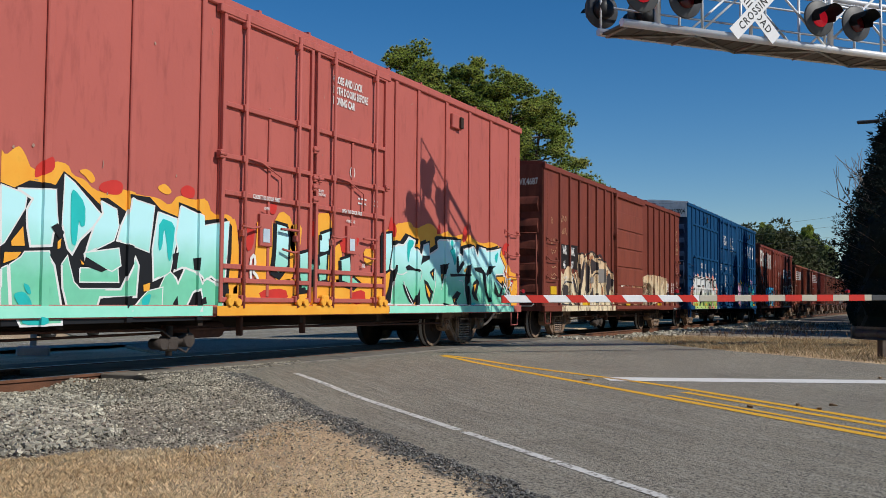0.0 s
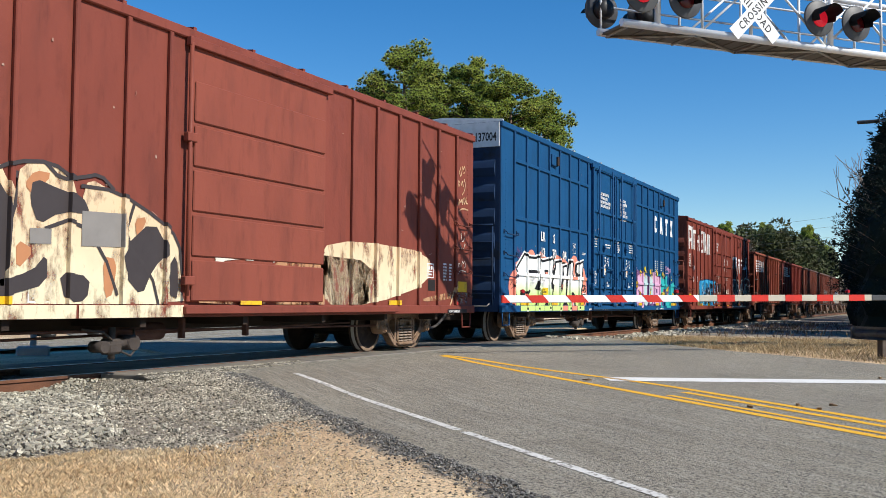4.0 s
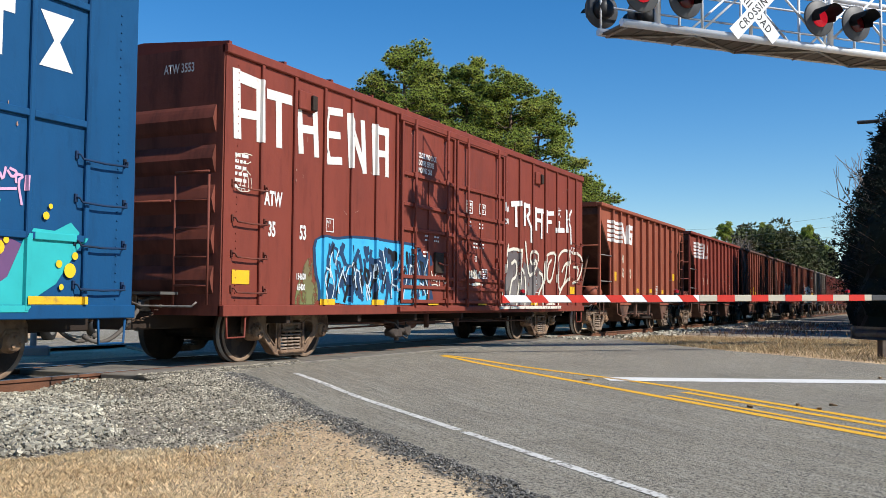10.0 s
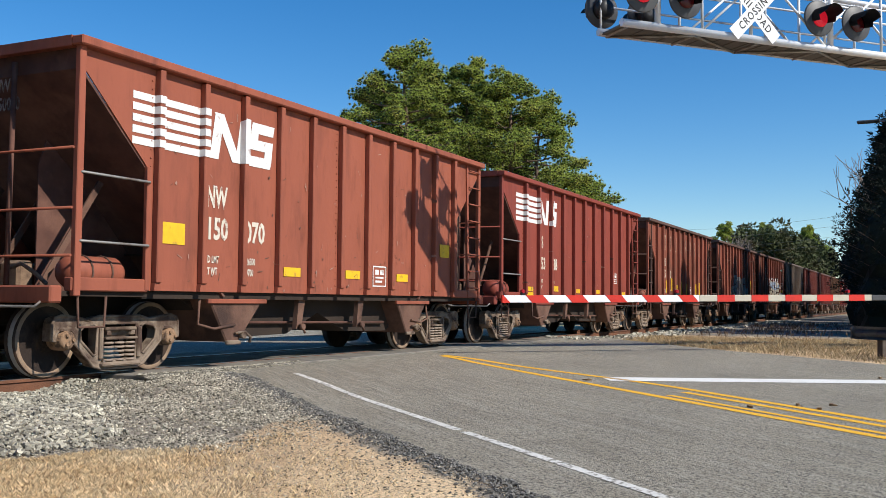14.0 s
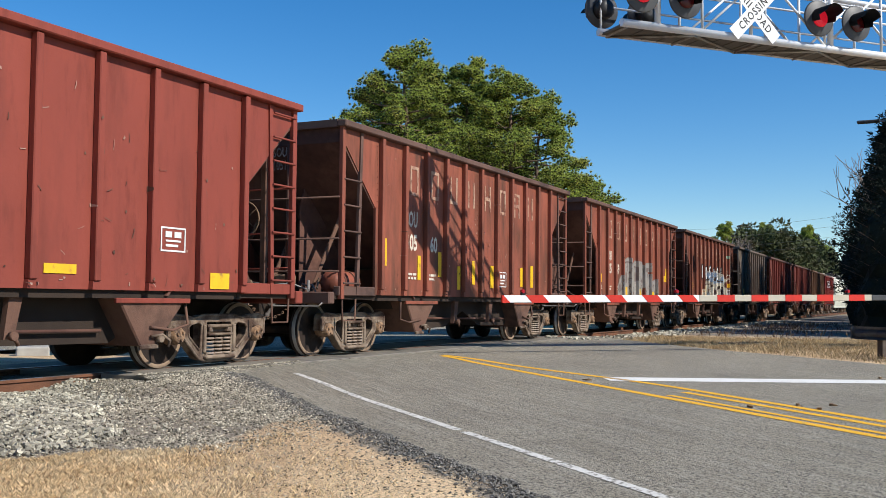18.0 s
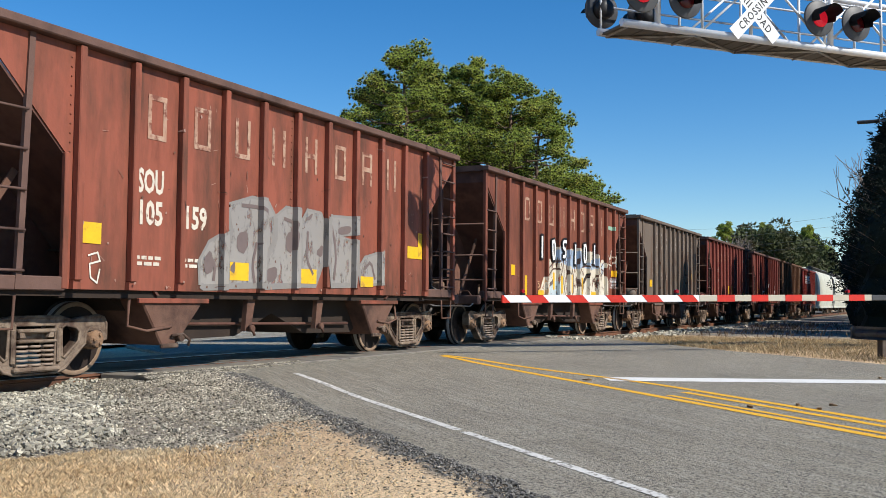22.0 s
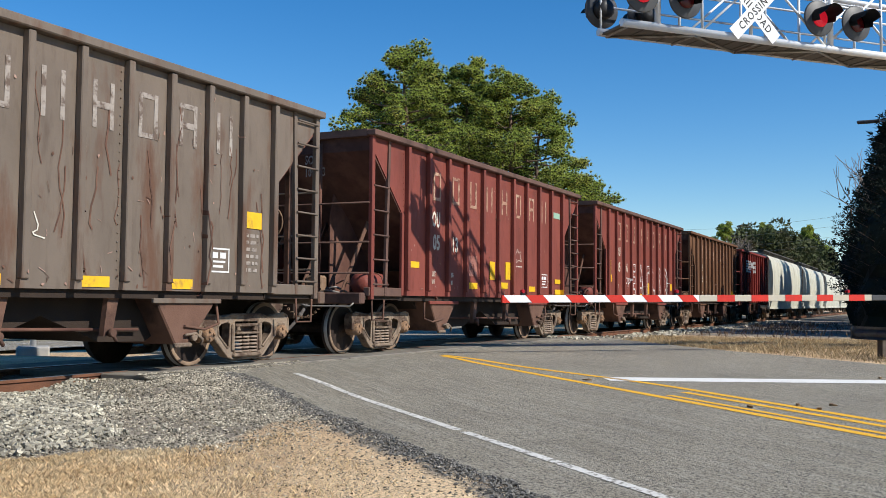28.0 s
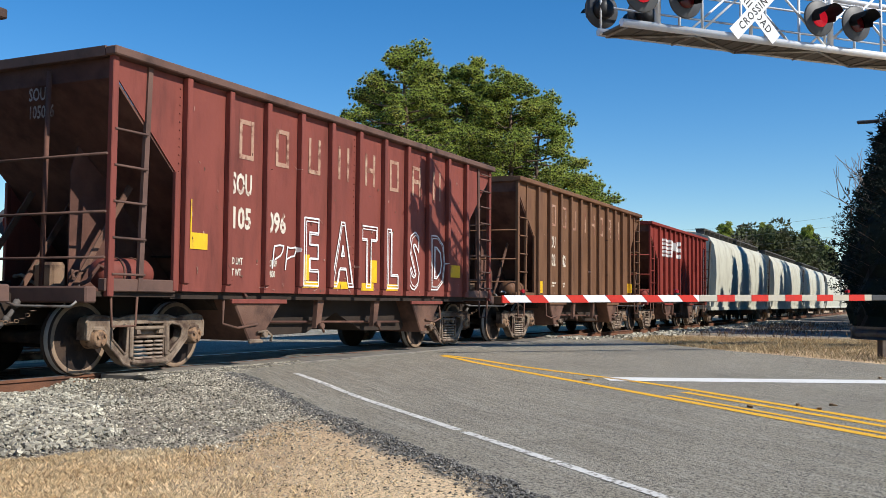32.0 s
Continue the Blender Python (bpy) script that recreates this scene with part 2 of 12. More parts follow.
M["brush"] = mat("brush", (0.16, 0.105, 0.065), (0.10, 0.07, 0.045), 3, None, rough=0.9, bump=0.0)
M["wire"] = mat("wire", (0.25, 0.25, 0.24), (0.2, 0.2, 0.19), 3, None, rough=0.6, bump=0.0)
M["truck_black"] = mat("truck_black", (0.012, 0.013, 0.015), (0.016, 0.017, 0.02), 3, None, rough=0.25, bump=0.0)
M["glass"] = mat("glass", (0.02, 0.025, 0.03), (0.03, 0.035, 0.04), 3, None, rough=0.1, bump=0.0)
M["concrete"] = mat("concrete", (0.42, 0.41, 0.38), (0.32, 0.31, 0.29), 3, None, rough=0.9, bump=0.4)


def thin_leaf(m, share):
    """Lets a share of the light pass through thin leaves and blades."""
    nt = m.node_tree
    b = nt.nodes["Principled BSDF"]
    tr, mx = nt.nodes.new("ShaderNodeBsdfTranslucent"), nt.nodes.new("ShaderNodeMixShader")
    nt.links.new(b.inputs["Base Color"].links[0].from_socket, tr.inputs["Color"])
    mx.inputs[0].default_value = share
    nt.links.new(b.outputs[0], mx.inputs[1])
    nt.links.new(tr.outputs[0], mx.inputs[2])
    nt.links.new(mx.outputs[0], nt.nodes["Material Output"].inputs["Surface"])


for leaf in ("needles", "straw", "verge"):
    thin_leaf(M[leaf], 0.35)


# ---- mesh tools ----
def part(name, bm, material, parent=None, label="", at=None):
    me = bm if isinstance(bm, bpy.types.Mesh) else bpy.data.meshes.new(name)
    if not isinstance(bm, bpy.types.Mesh):
        bm.normal_update()
        bm.to_mesh(me)
        bm.free()
    if material is not None and not me.materials:
        me.materials.append(material)
    ob = new(name, me)
    if material is not None and me.materials[0] != material:      # a shared mesh in another paint
        ob.material_slots[0].link = "OBJECT"
        ob.material_slots[0].material = material
    if at is not None:
        ob.matrix_basis = at
    if parent is not None:
        ob.parent = parent
    if label:
        ob["label"] = label
    return ob


def thing(name, m, label, category, group="", kind=""):
    ob = new(name)
    ob.empty_display_size = 0.3
    ob.matrix_basis = m
    return tagged(ob, label, category, group, kind)


def box(bm, x0, x1, y0, y1, z0, z1, bevel=0.0):
    v = [bm.verts.new((x, y, z)) for x in (x0, x1) for y in (y0, y1) for z in (z0, z1)]
    fs = [bm.faces.new([v[i] for i in f]) for f in ((0, 1, 3, 2), (4, 6, 7, 5), (0, 4, 5, 1), (2, 3, 7, 6), (0, 2, 6, 4), (1, 5, 7, 3))]
    if bevel:
        es = {e for f in fs for e in f.edges}
        bmesh.ops.bevel(bm, geom=list(es), offset=bevel, segments=1, affect="EDGES", profile=0.5)
    return v


def prism(bm, poly, y0, y1):
    """A polygon in x and z, drawn out from y0 to y1."""
    a = [bm.verts.new((x, y0, z)) for x, z in poly]
    b = [bm.verts.new((x, y1, z)) for x, z in poly]
    n = len(poly)
    bm.faces.new(a)
    bm.faces.new(b[::-1])
    for i in range(n):
        j = (i + 1) % n
        bm.faces.new((a[j], a[i], b[i], b[j]))


def tube(bm, p, q, r, seg=6, r2=None):
    p, q = Vector(p), Vector(q)
    d = (q - p).normalized()
    a = d.orthogonal().normalized()
    c = d.cross(a)
    r2 = r if r2 is None else r2
    k = [2 * math.pi * i / seg for i in range(seg)]
    A = [bm.verts.new(p + r * (math.cos(t) * a + math.sin(t) * c)) for t in k]
    B = [bm.verts.new(q + r2 * (math.cos(t) * a + math.sin(t) * c)) for t in k]
    for i in range(seg):
        j = (i + 1) % seg
        bm.faces.new((A[i], A[j], B[j], B[i])).smooth = True
    bm.faces.new(A[::-1])
    bm.faces.new(B)


def pipe(bm, pts, r, seg=6):
    """One bent tube through the points."""
    P = [Vector(p) for p in pts]
    rings, side = [], None
    for i, p in enumerate(P):
        d = (P[min(i + 1, len(P) - 1)] - P[max(i - 1, 0)]).normalized()
        side = d.orthogonal().normalized() if side is None else (side - d * side.dot(d)).normalized()
        up = d.cross(side)
        rings.append([bm.verts.new(p + r * (math.cos(2 * math.pi * k / seg) * side + math.sin(2 * math.pi * k / seg) * up)) for k in range(seg)])
    for A, B in zip(rings, rings[1:]):
        for k in range(seg):
            j = (k + 1) % seg
            bm.faces.new((A[k], A[j], B[j], B[k])).smooth = True
    bm.faces.new(rings[0][::-1])
    bm.faces.new(rings[-1])


def lathe(bm, prof, seg=28, axis="y", caps=True):
    """A profile of (radius, height) turned round an axis."""
    rings = []
    for r, h in prof:
        ring = []
        for i in range(seg):
            t = 2 * math.pi * i / seg
            c, s = r * math.cos(t), r * math.sin(t)
            ring.append(bm.verts.new((c, h, s) if axis == "y" else (c, s, h)))
        rings.append(ring)
    for a, b in zip(rings, rings[1:]):
        for i in range(seg):
            j = (i + 1) % seg
            bm.faces.new((a[i], a[j], b[j], b[i])).smooth = True
    if caps:
        bm.faces.new(rings[0][::-1])
        bm.faces.new(rings[-1])


def bm_box(*a, **k):
    bm = bmesh.new()
    box(bm, *a, **k)
    return bm


def tri_mesh(name, verts, faces):
    me = bpy.data.meshes.new(name)
    me.vertices.add(len(verts))
    me.vertices.foreach_set("co", np.asarray(verts, np.float32).ravel())
    faces = np.asarray(faces, np.int32)
    n, k = faces.shape
    me.loops.add(n * k)
    me.loops.foreach_set("vertex_index", faces.ravel())
    me.polygons.add(n)
    me.polygons.foreach_set("loop_start", np.arange(0, n * k, k, dtype=np.int32))
    me.update(calc_edges=True)
    return me
# ---- ground, road, track ----
def sheet(name, xs, ys, fn, material):
    verts = [(x, y, fn(x, y)) for y in ys for x in xs]
    nx = len(xs)
    faces = [(j * nx + i, j * nx + i + 1, (j + 1) * nx + i + 1, (j + 1) * nx + i) for j in range(len(ys) - 1) for i in range(nx - 1)]
    me = tri_mesh(name, verts, faces)
    me.materials.append(material)
    ob = new(name, me)
    return ob


def uneven(x, y, a=0.03):
    return a * noise.noise((x * 0.9, y * 0.9, 0.3)) + 0.5 * a * noise.noise((x * 3.1, y * 3.1, 1.7))


def ground_z(x, y):
    u, w = 0.6227 * x + 0.7825 * y, 0.7825 * x - 0.6227 * y
    z = land(x, y)
    near = math.hypot(x, y) < 90
    soft = smooth(1.9, 2.9, w) * smooth(20, 14.5, u)
    z -= 0.06 - 0.050 * soft
    if near:
        z += uneven(x, y) * (1 - 0.85 * soft)
    # the track bed falls away beyond the ends of the crossing
    if 7.4 < y < 13.2:
        out = max(smooth(9.4, 8.3, x), smooth(25.5, 27.5, x)) * smooth(7.2, 8.6, y)
        z -= 0.16 * out
    # under the road it stays below the paving
    if 2.6 < w < min(17.5, 14.3 + 0.13 * max(0.0, 15.2 - u) + 0.26 * max(0.0, u - 15.9)) and abs(u - 12) < 40:
        z = min(z, land(x, y) - (0.035 if w > 3.5 else 0.011))
    if y > 20:
        z += 0.5 * smooth(14, 24, y) * smooth(6, -6, x) * 0.5
    return z


def steps(*spans):
    out = []
    for a, b, d in spans:
        n = max(1, round((b - a) / d))
        out += [a + (b - a) * i / n for i in range(n)]
    return out + [spans[-1][1]]


def apron_share(x, y):
    w = 0.7825 * x - 0.6227 * y
    if 8.9 < y < 13.0 and -60 < x < 130:
        return smooth(13.0, 12.0, y)
    if 28 < x < 150 and y < 9.5:
        return 0.62 * smooth(29, 35, x)
    if not (2.0 < x < 14 and 2.0 < y < 9.6):
        return 0.0
    a = smooth(5.0, 5.7, y - 0.30 * max(0.0, w - 2.0)) * smooth(9.6, 9.2, y) * smooth(4.5, 5.6, x + 0.6 * (y - 6.0))
    return max(a * smooth(3.6, 3.2, w), 0.62 * smooth(2.72, 3.05, w) * smooth(4.2, 3.6, w))


ground = sheet("ground", steps((-2500, -200, 500), (-200, -12, 20), (-12, 2, 1.0), (2, 14, 0.2), (14, 30, 0.4), (30, 60, 1.5), (60, 200, 14), (200, 2500, 400)),
               steps((-2500, -200, 500), (-200, -6, 20), (-6, 2, 0.4), (2, 10, 0.2), (10, 14, 0.4), (14, 40, 1.5), (40, 200, 14), (200, 2500, 400)), ground_z, M["dirt"])
soil = ground.data.attributes.new("grit", "FLOAT", "POINT")
soil.data.foreach_set("value", [apron_share(v.co.x, v.co.y) for v in ground.data.vertices])
tagged(ground, "pale sandy dirt with dry grass beside the tracks", "ground", kind="structure")


def strip(name, u0, u1, wa, wb, lift, material, du=0.5, rag=0.0, label="", category="road", ym=None):
    """A band of paving along the road; wa and wb are its edges, numbers or functions of u."""
    fa = wa if callable(wa) else (lambda u: wa)
    fb = wb if callable(wb) else (lambda u: wb)
    n = max(1, round((u1 - u0) / du))
    bm = bmesh.new()
    rows = []
    for i in range(n + 1):
        u = u0 + (u1 - u0) * i / n
        a, b = fa(u), fb(u)
        if rag:
            a += rag * noise.noise((u * 2.3, 0.0, 5.0)) + 0.6 * rag * noise.noise((u * 7.0, 0.0, 9.0))
        m = max(1, min(40, int(abs(b - a) / 0.5)))
        m = 24 if abs(b - a) > 3 else 1
        rows.append([bm.verts.new(spot(u, a + (b - a) * k / m, lift)) for k in range(m + 1)])
    for r, s in zip(rows, rows[1:]):
        for k in range(len(r) - 1):
            bm.faces.new((r[k], r[k + 1], s[k + 1], s[k]))
    if name == "road":
        edge = [r[0] for r in rows]
        low = [bm.verts.new(v.co - Vector((0, 0, 0.09))) for v in edge]
        for i in range(len(edge) - 1):
            bm.faces.new((edge[i + 1], edge[i], low[i], low[i + 1]))
    ob = part(name, bm, material)
    return tagged(ob, label, category, kind="structure")


def road_right(u):
    return min(17.5, 14.3 + 0.13 * max(0.0, 15.2 - u) + 0.26 * max(0.0, u - 15.9))


def far_yellow(u):
    return 7.76 + 0.53 * smooth(14.6, 10.2, u)


def near_yellow(u):
    return 7.40 + 0.25 * smooth(14.2, 16.5, u)


strip("road", -45, 70, 3.25, road_right, 0.0, M["asphalt"], 0.25, 0.12, "worn grey asphalt road climbing to the level crossing", "road")
LIFT = 0.004


def marking(name, u0, u1, wa, wb, material, label, du=0.25):
    return strip(name, u0, u1, wa, wb, LIFT, material, du, 0.0, label, "road marking")


marking("edge_line", -20, 7.9, 3.94, 4.035, M["white_line"], "worn white edge line on the asphalt")
marking("edge_line_far", 8.02, 13.0, 3.94, 4.035, M["white_line"], "worn white edge line on the asphalt")
marking("centre_line", -20, 16.2, lambda u: near_yellow(u), lambda u: near_yellow(u) + 0.14, M["yellow_line"], "double yellow centre line, faded")
marking("centre_line_far", -20, 16.4, lambda u: far_yellow(u), lambda u: far_yellow(u) + 0.14, M["yellow_line"], "double yellow centre line, faded")
marking("centre_line_inner", -20, 9.7, 7.63, 7.73, M["yellow_line"], "yellow line of the narrow median")
marking("centre_line_inner_far", -20, 9.9, lambda u: far_yellow(u) - 0.27, lambda u: far_yellow(u) - 0.14, M["yellow_line"], "yellow line of the narrow median")


def stop_line():
    bm = bmesh.new()
    a, b = Vector((13.55, 4.05, 0)), Vector((15.75, 0.35, 0))
    d = (b - a).normalized()
    s = Vector((d.y, -d.x, 0)) * -0.25
    n = 24
    rows = []
    for i in range(n + 1):
        p = a + (b - a) * 1.5 * i / n
        rows.append([bm.verts.new((q.x, q.y, land(q.x, q.y) + LIFT)) for q in (p - s, p + s)])
    for r, t in zip(rows, rows[1:]):
        bm.faces.new((r[0], r[1], t[1], t[0]))
    tagged(part("stop_line", bm, M["stop_white"]), "broad white stop line before the crossing", "road marking", kind="structure")


stop_line()

# crossing panels beside and between the rails
def crossing():
    for name, y0, y1 in (("crossing_pad", 8.75, 9.53), ("crossing_pad", 9.66, 11.0), ("crossing_pad", 11.13, 11.95)):
        pad = thing(name, pose(0, 0, 0), "long grey crossing panels along the rail", "crossing panel", kind="structure")
        x = 9.5
        while x < 25.2:
            part("panel", bm_box(x, x + 2.41, y0, y1, -0.12, -0.008 + 0.004 * random.random(), bevel=0.012), M["pad"], pad)
            x += 2.44


crossing()


def rail(y, name):
    prof = [(-0.07, -0.17), (0.07, -0.17), (0.07, -0.155), (0.012, -0.14), (0.012, -0.045), (0.036, -0.035), (0.036, -0.004), (0.03, 0.0), (-0.03, 0.0), (-0.036, -0.004),
            (-0.036, -0.035), (-0.012, -0.045), (-0.012, -0.14), (-0.07, -0.155)]
    ob = thing(name, pose(0, 0, 0), "rusty steel rail with a worn bright top", "rail", kind="structure")
    bm = bmesh.new()
    a = [bm.verts.new((-150, y + p, z)) for p, z in prof]
    b = [bm.verts.new((420, y + p, z)) for p, z in prof]
    for i in range(len(prof)):
        j = (i + 1) % len(prof)
        bm.faces.new((a[j], a[i], b[i], b[j]))
    part("rail_body", bm, M["rail_rust"], ob)
    part("running_band", bm_box(-150, 420, y - 0.024, y + 0.024, 0.0, 0.003), M["rail_top"], ob)


rail(YT - 0.755, "rail")
rail(YT + 0.755, "rail")


def ties():
    bed = thing("track_ties", pose(0, 0, 0), "weathered dark timber sleepers in the ballast", "sleeper", kind="structure")
    me = None
    for i in list(range(-14, 16)) + list(range(45, 150)):
        m = pose(i * 0.56 + 0.2, YT + 0.05 * random.uniform(-1, 1), 0)
        if me is None:
            bm = bm_box(-0.11, 0.11, -1.3, 1.3, -0.34, -0.17, bevel=0.015)
            ob = part("tie", bm, M["tie"], bed, at=m)
            me = ob.data
        else:
            part("tie", me, None, bed, at=m)


ties()


def stones(name, n, place, size, material, label, category, seed, flat=0.7):
    """Loose angular stones strewn by place(), joined into one."""
    rng = np.random.default_rng(seed)
    base = np.array([(x, y, z) for x in (-1, 1) for y in (-1, 1) for z in (-1, 1)], float) * 0.8
    tri = np.array([(0, 1, 3), (0, 3, 2), (4, 6, 7), (4, 7, 5), (0, 4, 5), (0, 5, 1), (2, 3, 7), (2, 7, 6), (0, 2, 6), (0, 6, 4), (1, 5, 7), (1, 7, 3)])
    if size[1] < 0.03:
        base = np.array([(1, 0, 0), (-1, 0, 0), (0, 1, 0), (0, -1, 0), (0, 0, 1), (0, 0, -1)], float)
        tri = np.array([(0, 2, 4), (2, 1, 4), (1, 3, 4), (3, 0, 4), (2, 0, 5), (1, 2, 5), (3, 1, 5), (0, 3, 5)])
    V, F = [], []
    k = 0
    while k < n:
        p = place(rng)
        if p is None:
            continue
        s = size[0] + (size[1] - size[0]) * rng.random() ** 2
        b = base * rng.uniform(0.35, 1.25, (len(base), 3))
        a = rng.uniform(0, 6.283)
        c, d = math.cos(a), math.sin(a)
        b = b * (s * rng.uniform(0.7, 1.3), s * rng.uniform(0.7, 1.2), s * flat)
        b = b @ np.array([[c, d, 0], [-d, c, 0], [0, 0, 1]])
        t = rng.uniform(-0.6, 0.6)
        b = b @ np.array([[math.cos(t), 0, math.sin(t)], [0, 1, 0], [-math.sin(t), 0, math.cos(t)]])
        V.append(b + np.array(p) + (0, 0, s * 0.25))
        F.append(tri + k * len(base))
        k += 1
    me = tri_mesh(name, np.concatenate(V), np.concatenate(F))
    me.polygons.foreach_set("use_smooth", [False] * len(me.polygons))      # broken facets
    me.materials.append(material)
    return tagged(new(name, me), label, category, kind="stuff")


def in_ballast(rng):
    x, y = rng.uniform(2, 9.0), rng.uniform(5.6, 9.48)
    u, w = 0.6227 * x + 0.7825 * y, 0.7825 * x - 0.6227 * y
    edge = 1.35 + 0.45 * noise.noise((x * 1.5, y * 1.5, 0)) - 0.9 * smooth(8.9, 8.1, u)
    if u < 8.15 + 0.25 * noise.noise((x * 2, y * 2, 0)) or rng.random() < smooth(edge - 0.5, edge + 0.15, w):
        return None
    return (x, y, ground_z(x, y) + 0.02 + 0.07 * smooth(7.6, 9.2, y))


def in_ballast_far(rng):
    x, y = rng.uniform(25.2, 70), rng.uniform(7.3, 9.4)
    return (x, y, ground_z(x, y) + 0.1 * smooth(7.3, 8.6, y))


def in_bed(rng):
    x, y = rng.uniform(1, 8.9), rng.uniform(9.65, 14)
    return (x, y, ground_z(x, y) + 0.02)


def in_gravel(rng):
    u, w = rng.uniform(4, 14.5), rng.uniform(-3.5, 3.3)
    if rng.random() < smooth(1.0, -3.5, w) * 0.7:
        return None
    x, y = 0.6227 * u + 0.7825 * w, 0.7825 * u - 0.6227 * w
    if y > 9.0 or x < 2:
        return None
    return (x, y, ground_z(x, y) - 0.002)


def in_grit(rng):
    u, w = rng.uniform(7.4, 14.3), rng.uniform(-0.6, 3.25)
    x, y = 0.6227 * u + 0.7825 * w, 0.7825 * u - 0.6227 * w
    if y > 9.5 or x < 4.8 or rng.random() < smooth(8.9, 7.7, u - 0.35 * max(0.0, w - 1.9) + 0.8 * noise.noise((x * 1.3, y * 1.3, 4))):
        return None
    if noise.noise((x * 0.9, y * 0.9, 8)) < -0.12 and rng.random() < 0.6:
        return None
    return (x, y, ground_z(x, y) + 0.001)


def in_crumbs(rng):
    u = rng.uniform(3, 13.4)
    w = 3.25 + 0.12 * noise.noise((u * 2.3, 0.0, 5.0)) + 0.072 * noise.noise((u * 7.0, 0.0, 9.0)) - abs(rng.normal(0, 0.15)) + 0.03
    x, y = 0.6227 * u + 0.7825 * w, 0.7825 * u - 0.6227 * w
    return (x, y, ground_z(x, y) + 0.004 + 0.006 * smooth(3.05, 3.25, w))


stones("ballast", 15000, in_ballast, (0.012, 0.034), M["stone"], "loose pale grey crushed-stone ballast along the rail", "ballast", 1)
stones("ballast", 2600, in_ballast_far, (0.03, 0.08), M["stone"], "loose pale grey crushed-stone ballast along the rail", "ballast", 2)
stones("ballast", 2500, in_bed, (0.025, 0.06), M["stone"], "loose pale grey crushed-stone ballast between rails", "ballast", 3)
stones("gravel", 34000, in_gravel, (0.004, 0.017), M["pebble"], "fine tan and grey gravel on the shoulder", "gravel", 4)
stones("gravel", 50000, in_grit, (0.005, 0.021), M["grit"], "fine dark grey gravel where the shoulder meets the crossing", "gravel", 6)
def in_pad_edge(rng):
    x, y = rng.uniform(9.45, 13.2), 8.9 - abs(rng.normal(0, 0.2))
    if rng.random() < smooth(11.5, 13.2, x) or y < 8.35:
        return None
    return (x, y, max(ground_z(x, y), -0.02 - 0.16 * max(0.0, 8.75 - y) / 0.4 if y < 8.75 else -0.002) + 0.004)


stones("gravel", 8000, in_pad_edge, (0.005, 0.02), M["grit"], "dark grey gravel spilled against the crossing panels", "gravel", 8)
stones("asphalt_crumbs", 9000, in_crumbs, (0.005, 0.022), M["crumb"], "dark crumbled asphalt along the road's edge", "gravel", 5)


def blades(name, n, place, height, width, material, label, category, seed, lean=0.5):
    rng = np.random.default_rng(seed)
    V, F = [], []
    k = 0
    while k < n:
        p = place(rng)
        if p is None:
            continue
        a, h = rng.uniform(0, 6.283), height * rng.uniform(0.4, 1.2)
        l = lean * h * rng.uniform(0.2, 1.3)
        b = rng.uniform(0, 6.283)
        w = width * rng.uniform(0.6, 1.3)
        dx, dy = math.cos(a) * w, math.sin(a) * w
        ex, ey = math.cos(b) * l, math.sin(b) * l
        x, y, z = p
        V += [(x - dx, y - dy, z - 0.01), (x + dx, y + dy, z - 0.01), (x + ex * 0.4 + dx * 0.7, y + ey * 0.4 + dy * 0.7, z + h * 0.6), (x + ex, y + ey, z + h * 0.95)]
        F += [(4 * k, 4 * k + 1, 4 * k + 2), (4 * k, 4 * k + 2, 4 * k + 3)]
        k += 1
    me = tri_mesh(name, V, F)
    me.materials.append(material)
    return tagged(new(name, me), label, category, kind="stuff")


def in_lawn(rng):
    x, y = rng.uniform(-3.0, 9), rng.uniform(-1.5, 7.0)
    if rng.random() > smooth(-3.0, 3.0, x) * smooth(-1.5, 1.8, y):
        return None
    u, w = 0.6227 * x + 0.7825 * y, 0.7825 * x - 0.6227 * y
    q = 6.2 - 0.62 * max(0.0, x - 5.2) + 0.5 * noise.noise((x * 1.1, y * 1.1, 7))
    if y > q or w > 2.6:
        return None
    dens = 1.0 - 0.93 * smooth(0.4, 2.1, w)
    dens *= 0.45 + 0.55 * smooth(-0.25, 0.15, noise.noise((x * 1.7, y * 1.7, 2)))
    if rng.random() > dens:
        return None
    return (x, y, ground_z(x, y))


def in_verge(rng):
    x = 19 + 11.5 * rng.random() ** 0.8
    lo = -2.0
    y = rng.uniform(lo, 7.6)
    u, w = 0.6227 * x + 0.7825 * y, 0.7825 * x - 0.6227 * y
    if w < road_right(u) + 0.1 + 0.15 * noise.noise((u, 0, 0)):
        return None
    return (x, y, ground_z(x, y))


def in_brush(rng):
    x = rng.uniform(31, 56)
    y = 4.9 + rng.normal(0, 1.1) + 0.02 * (x - 31)
    if noise.noise((x * 0.5, y * 0.5, 3)) < -0.15:
        return None
    return (x, y, ground_z(x, y))


blades("dry_grass", 220000, in_lawn, 0.040, 0.0011, M["straw"], "short dry straw-coloured winter grass", "grass", 11, 0.9)
blades("dry_grass", 30000, in_verge, 0.10, 0.0035, M["verge"], "dry straw-coloured grass on the verge", "grass", 12, 0.7)
blades("brush", 1500, in_brush, 0.20, 0.005, M["brush"], "brown leafless brush beside the track", "brush", 13, 0.6)
# ---- the train ----
HALF = 1.56      # half width over the side sheets
CARS = []        # (car, place of its leading end at 0 s)
SHARED = {}


def once(key, build):
    """The mesh of a part that many cars share."""
    if key not in SHARED:
        bm = bmesh.new()
        build(bm)
        me = bpy.data.meshes.new(key)
        bm.normal_update()
        bm.to_mesh(me)
        bm.free()
        SHARED[key] = me
    return SHARED[key]


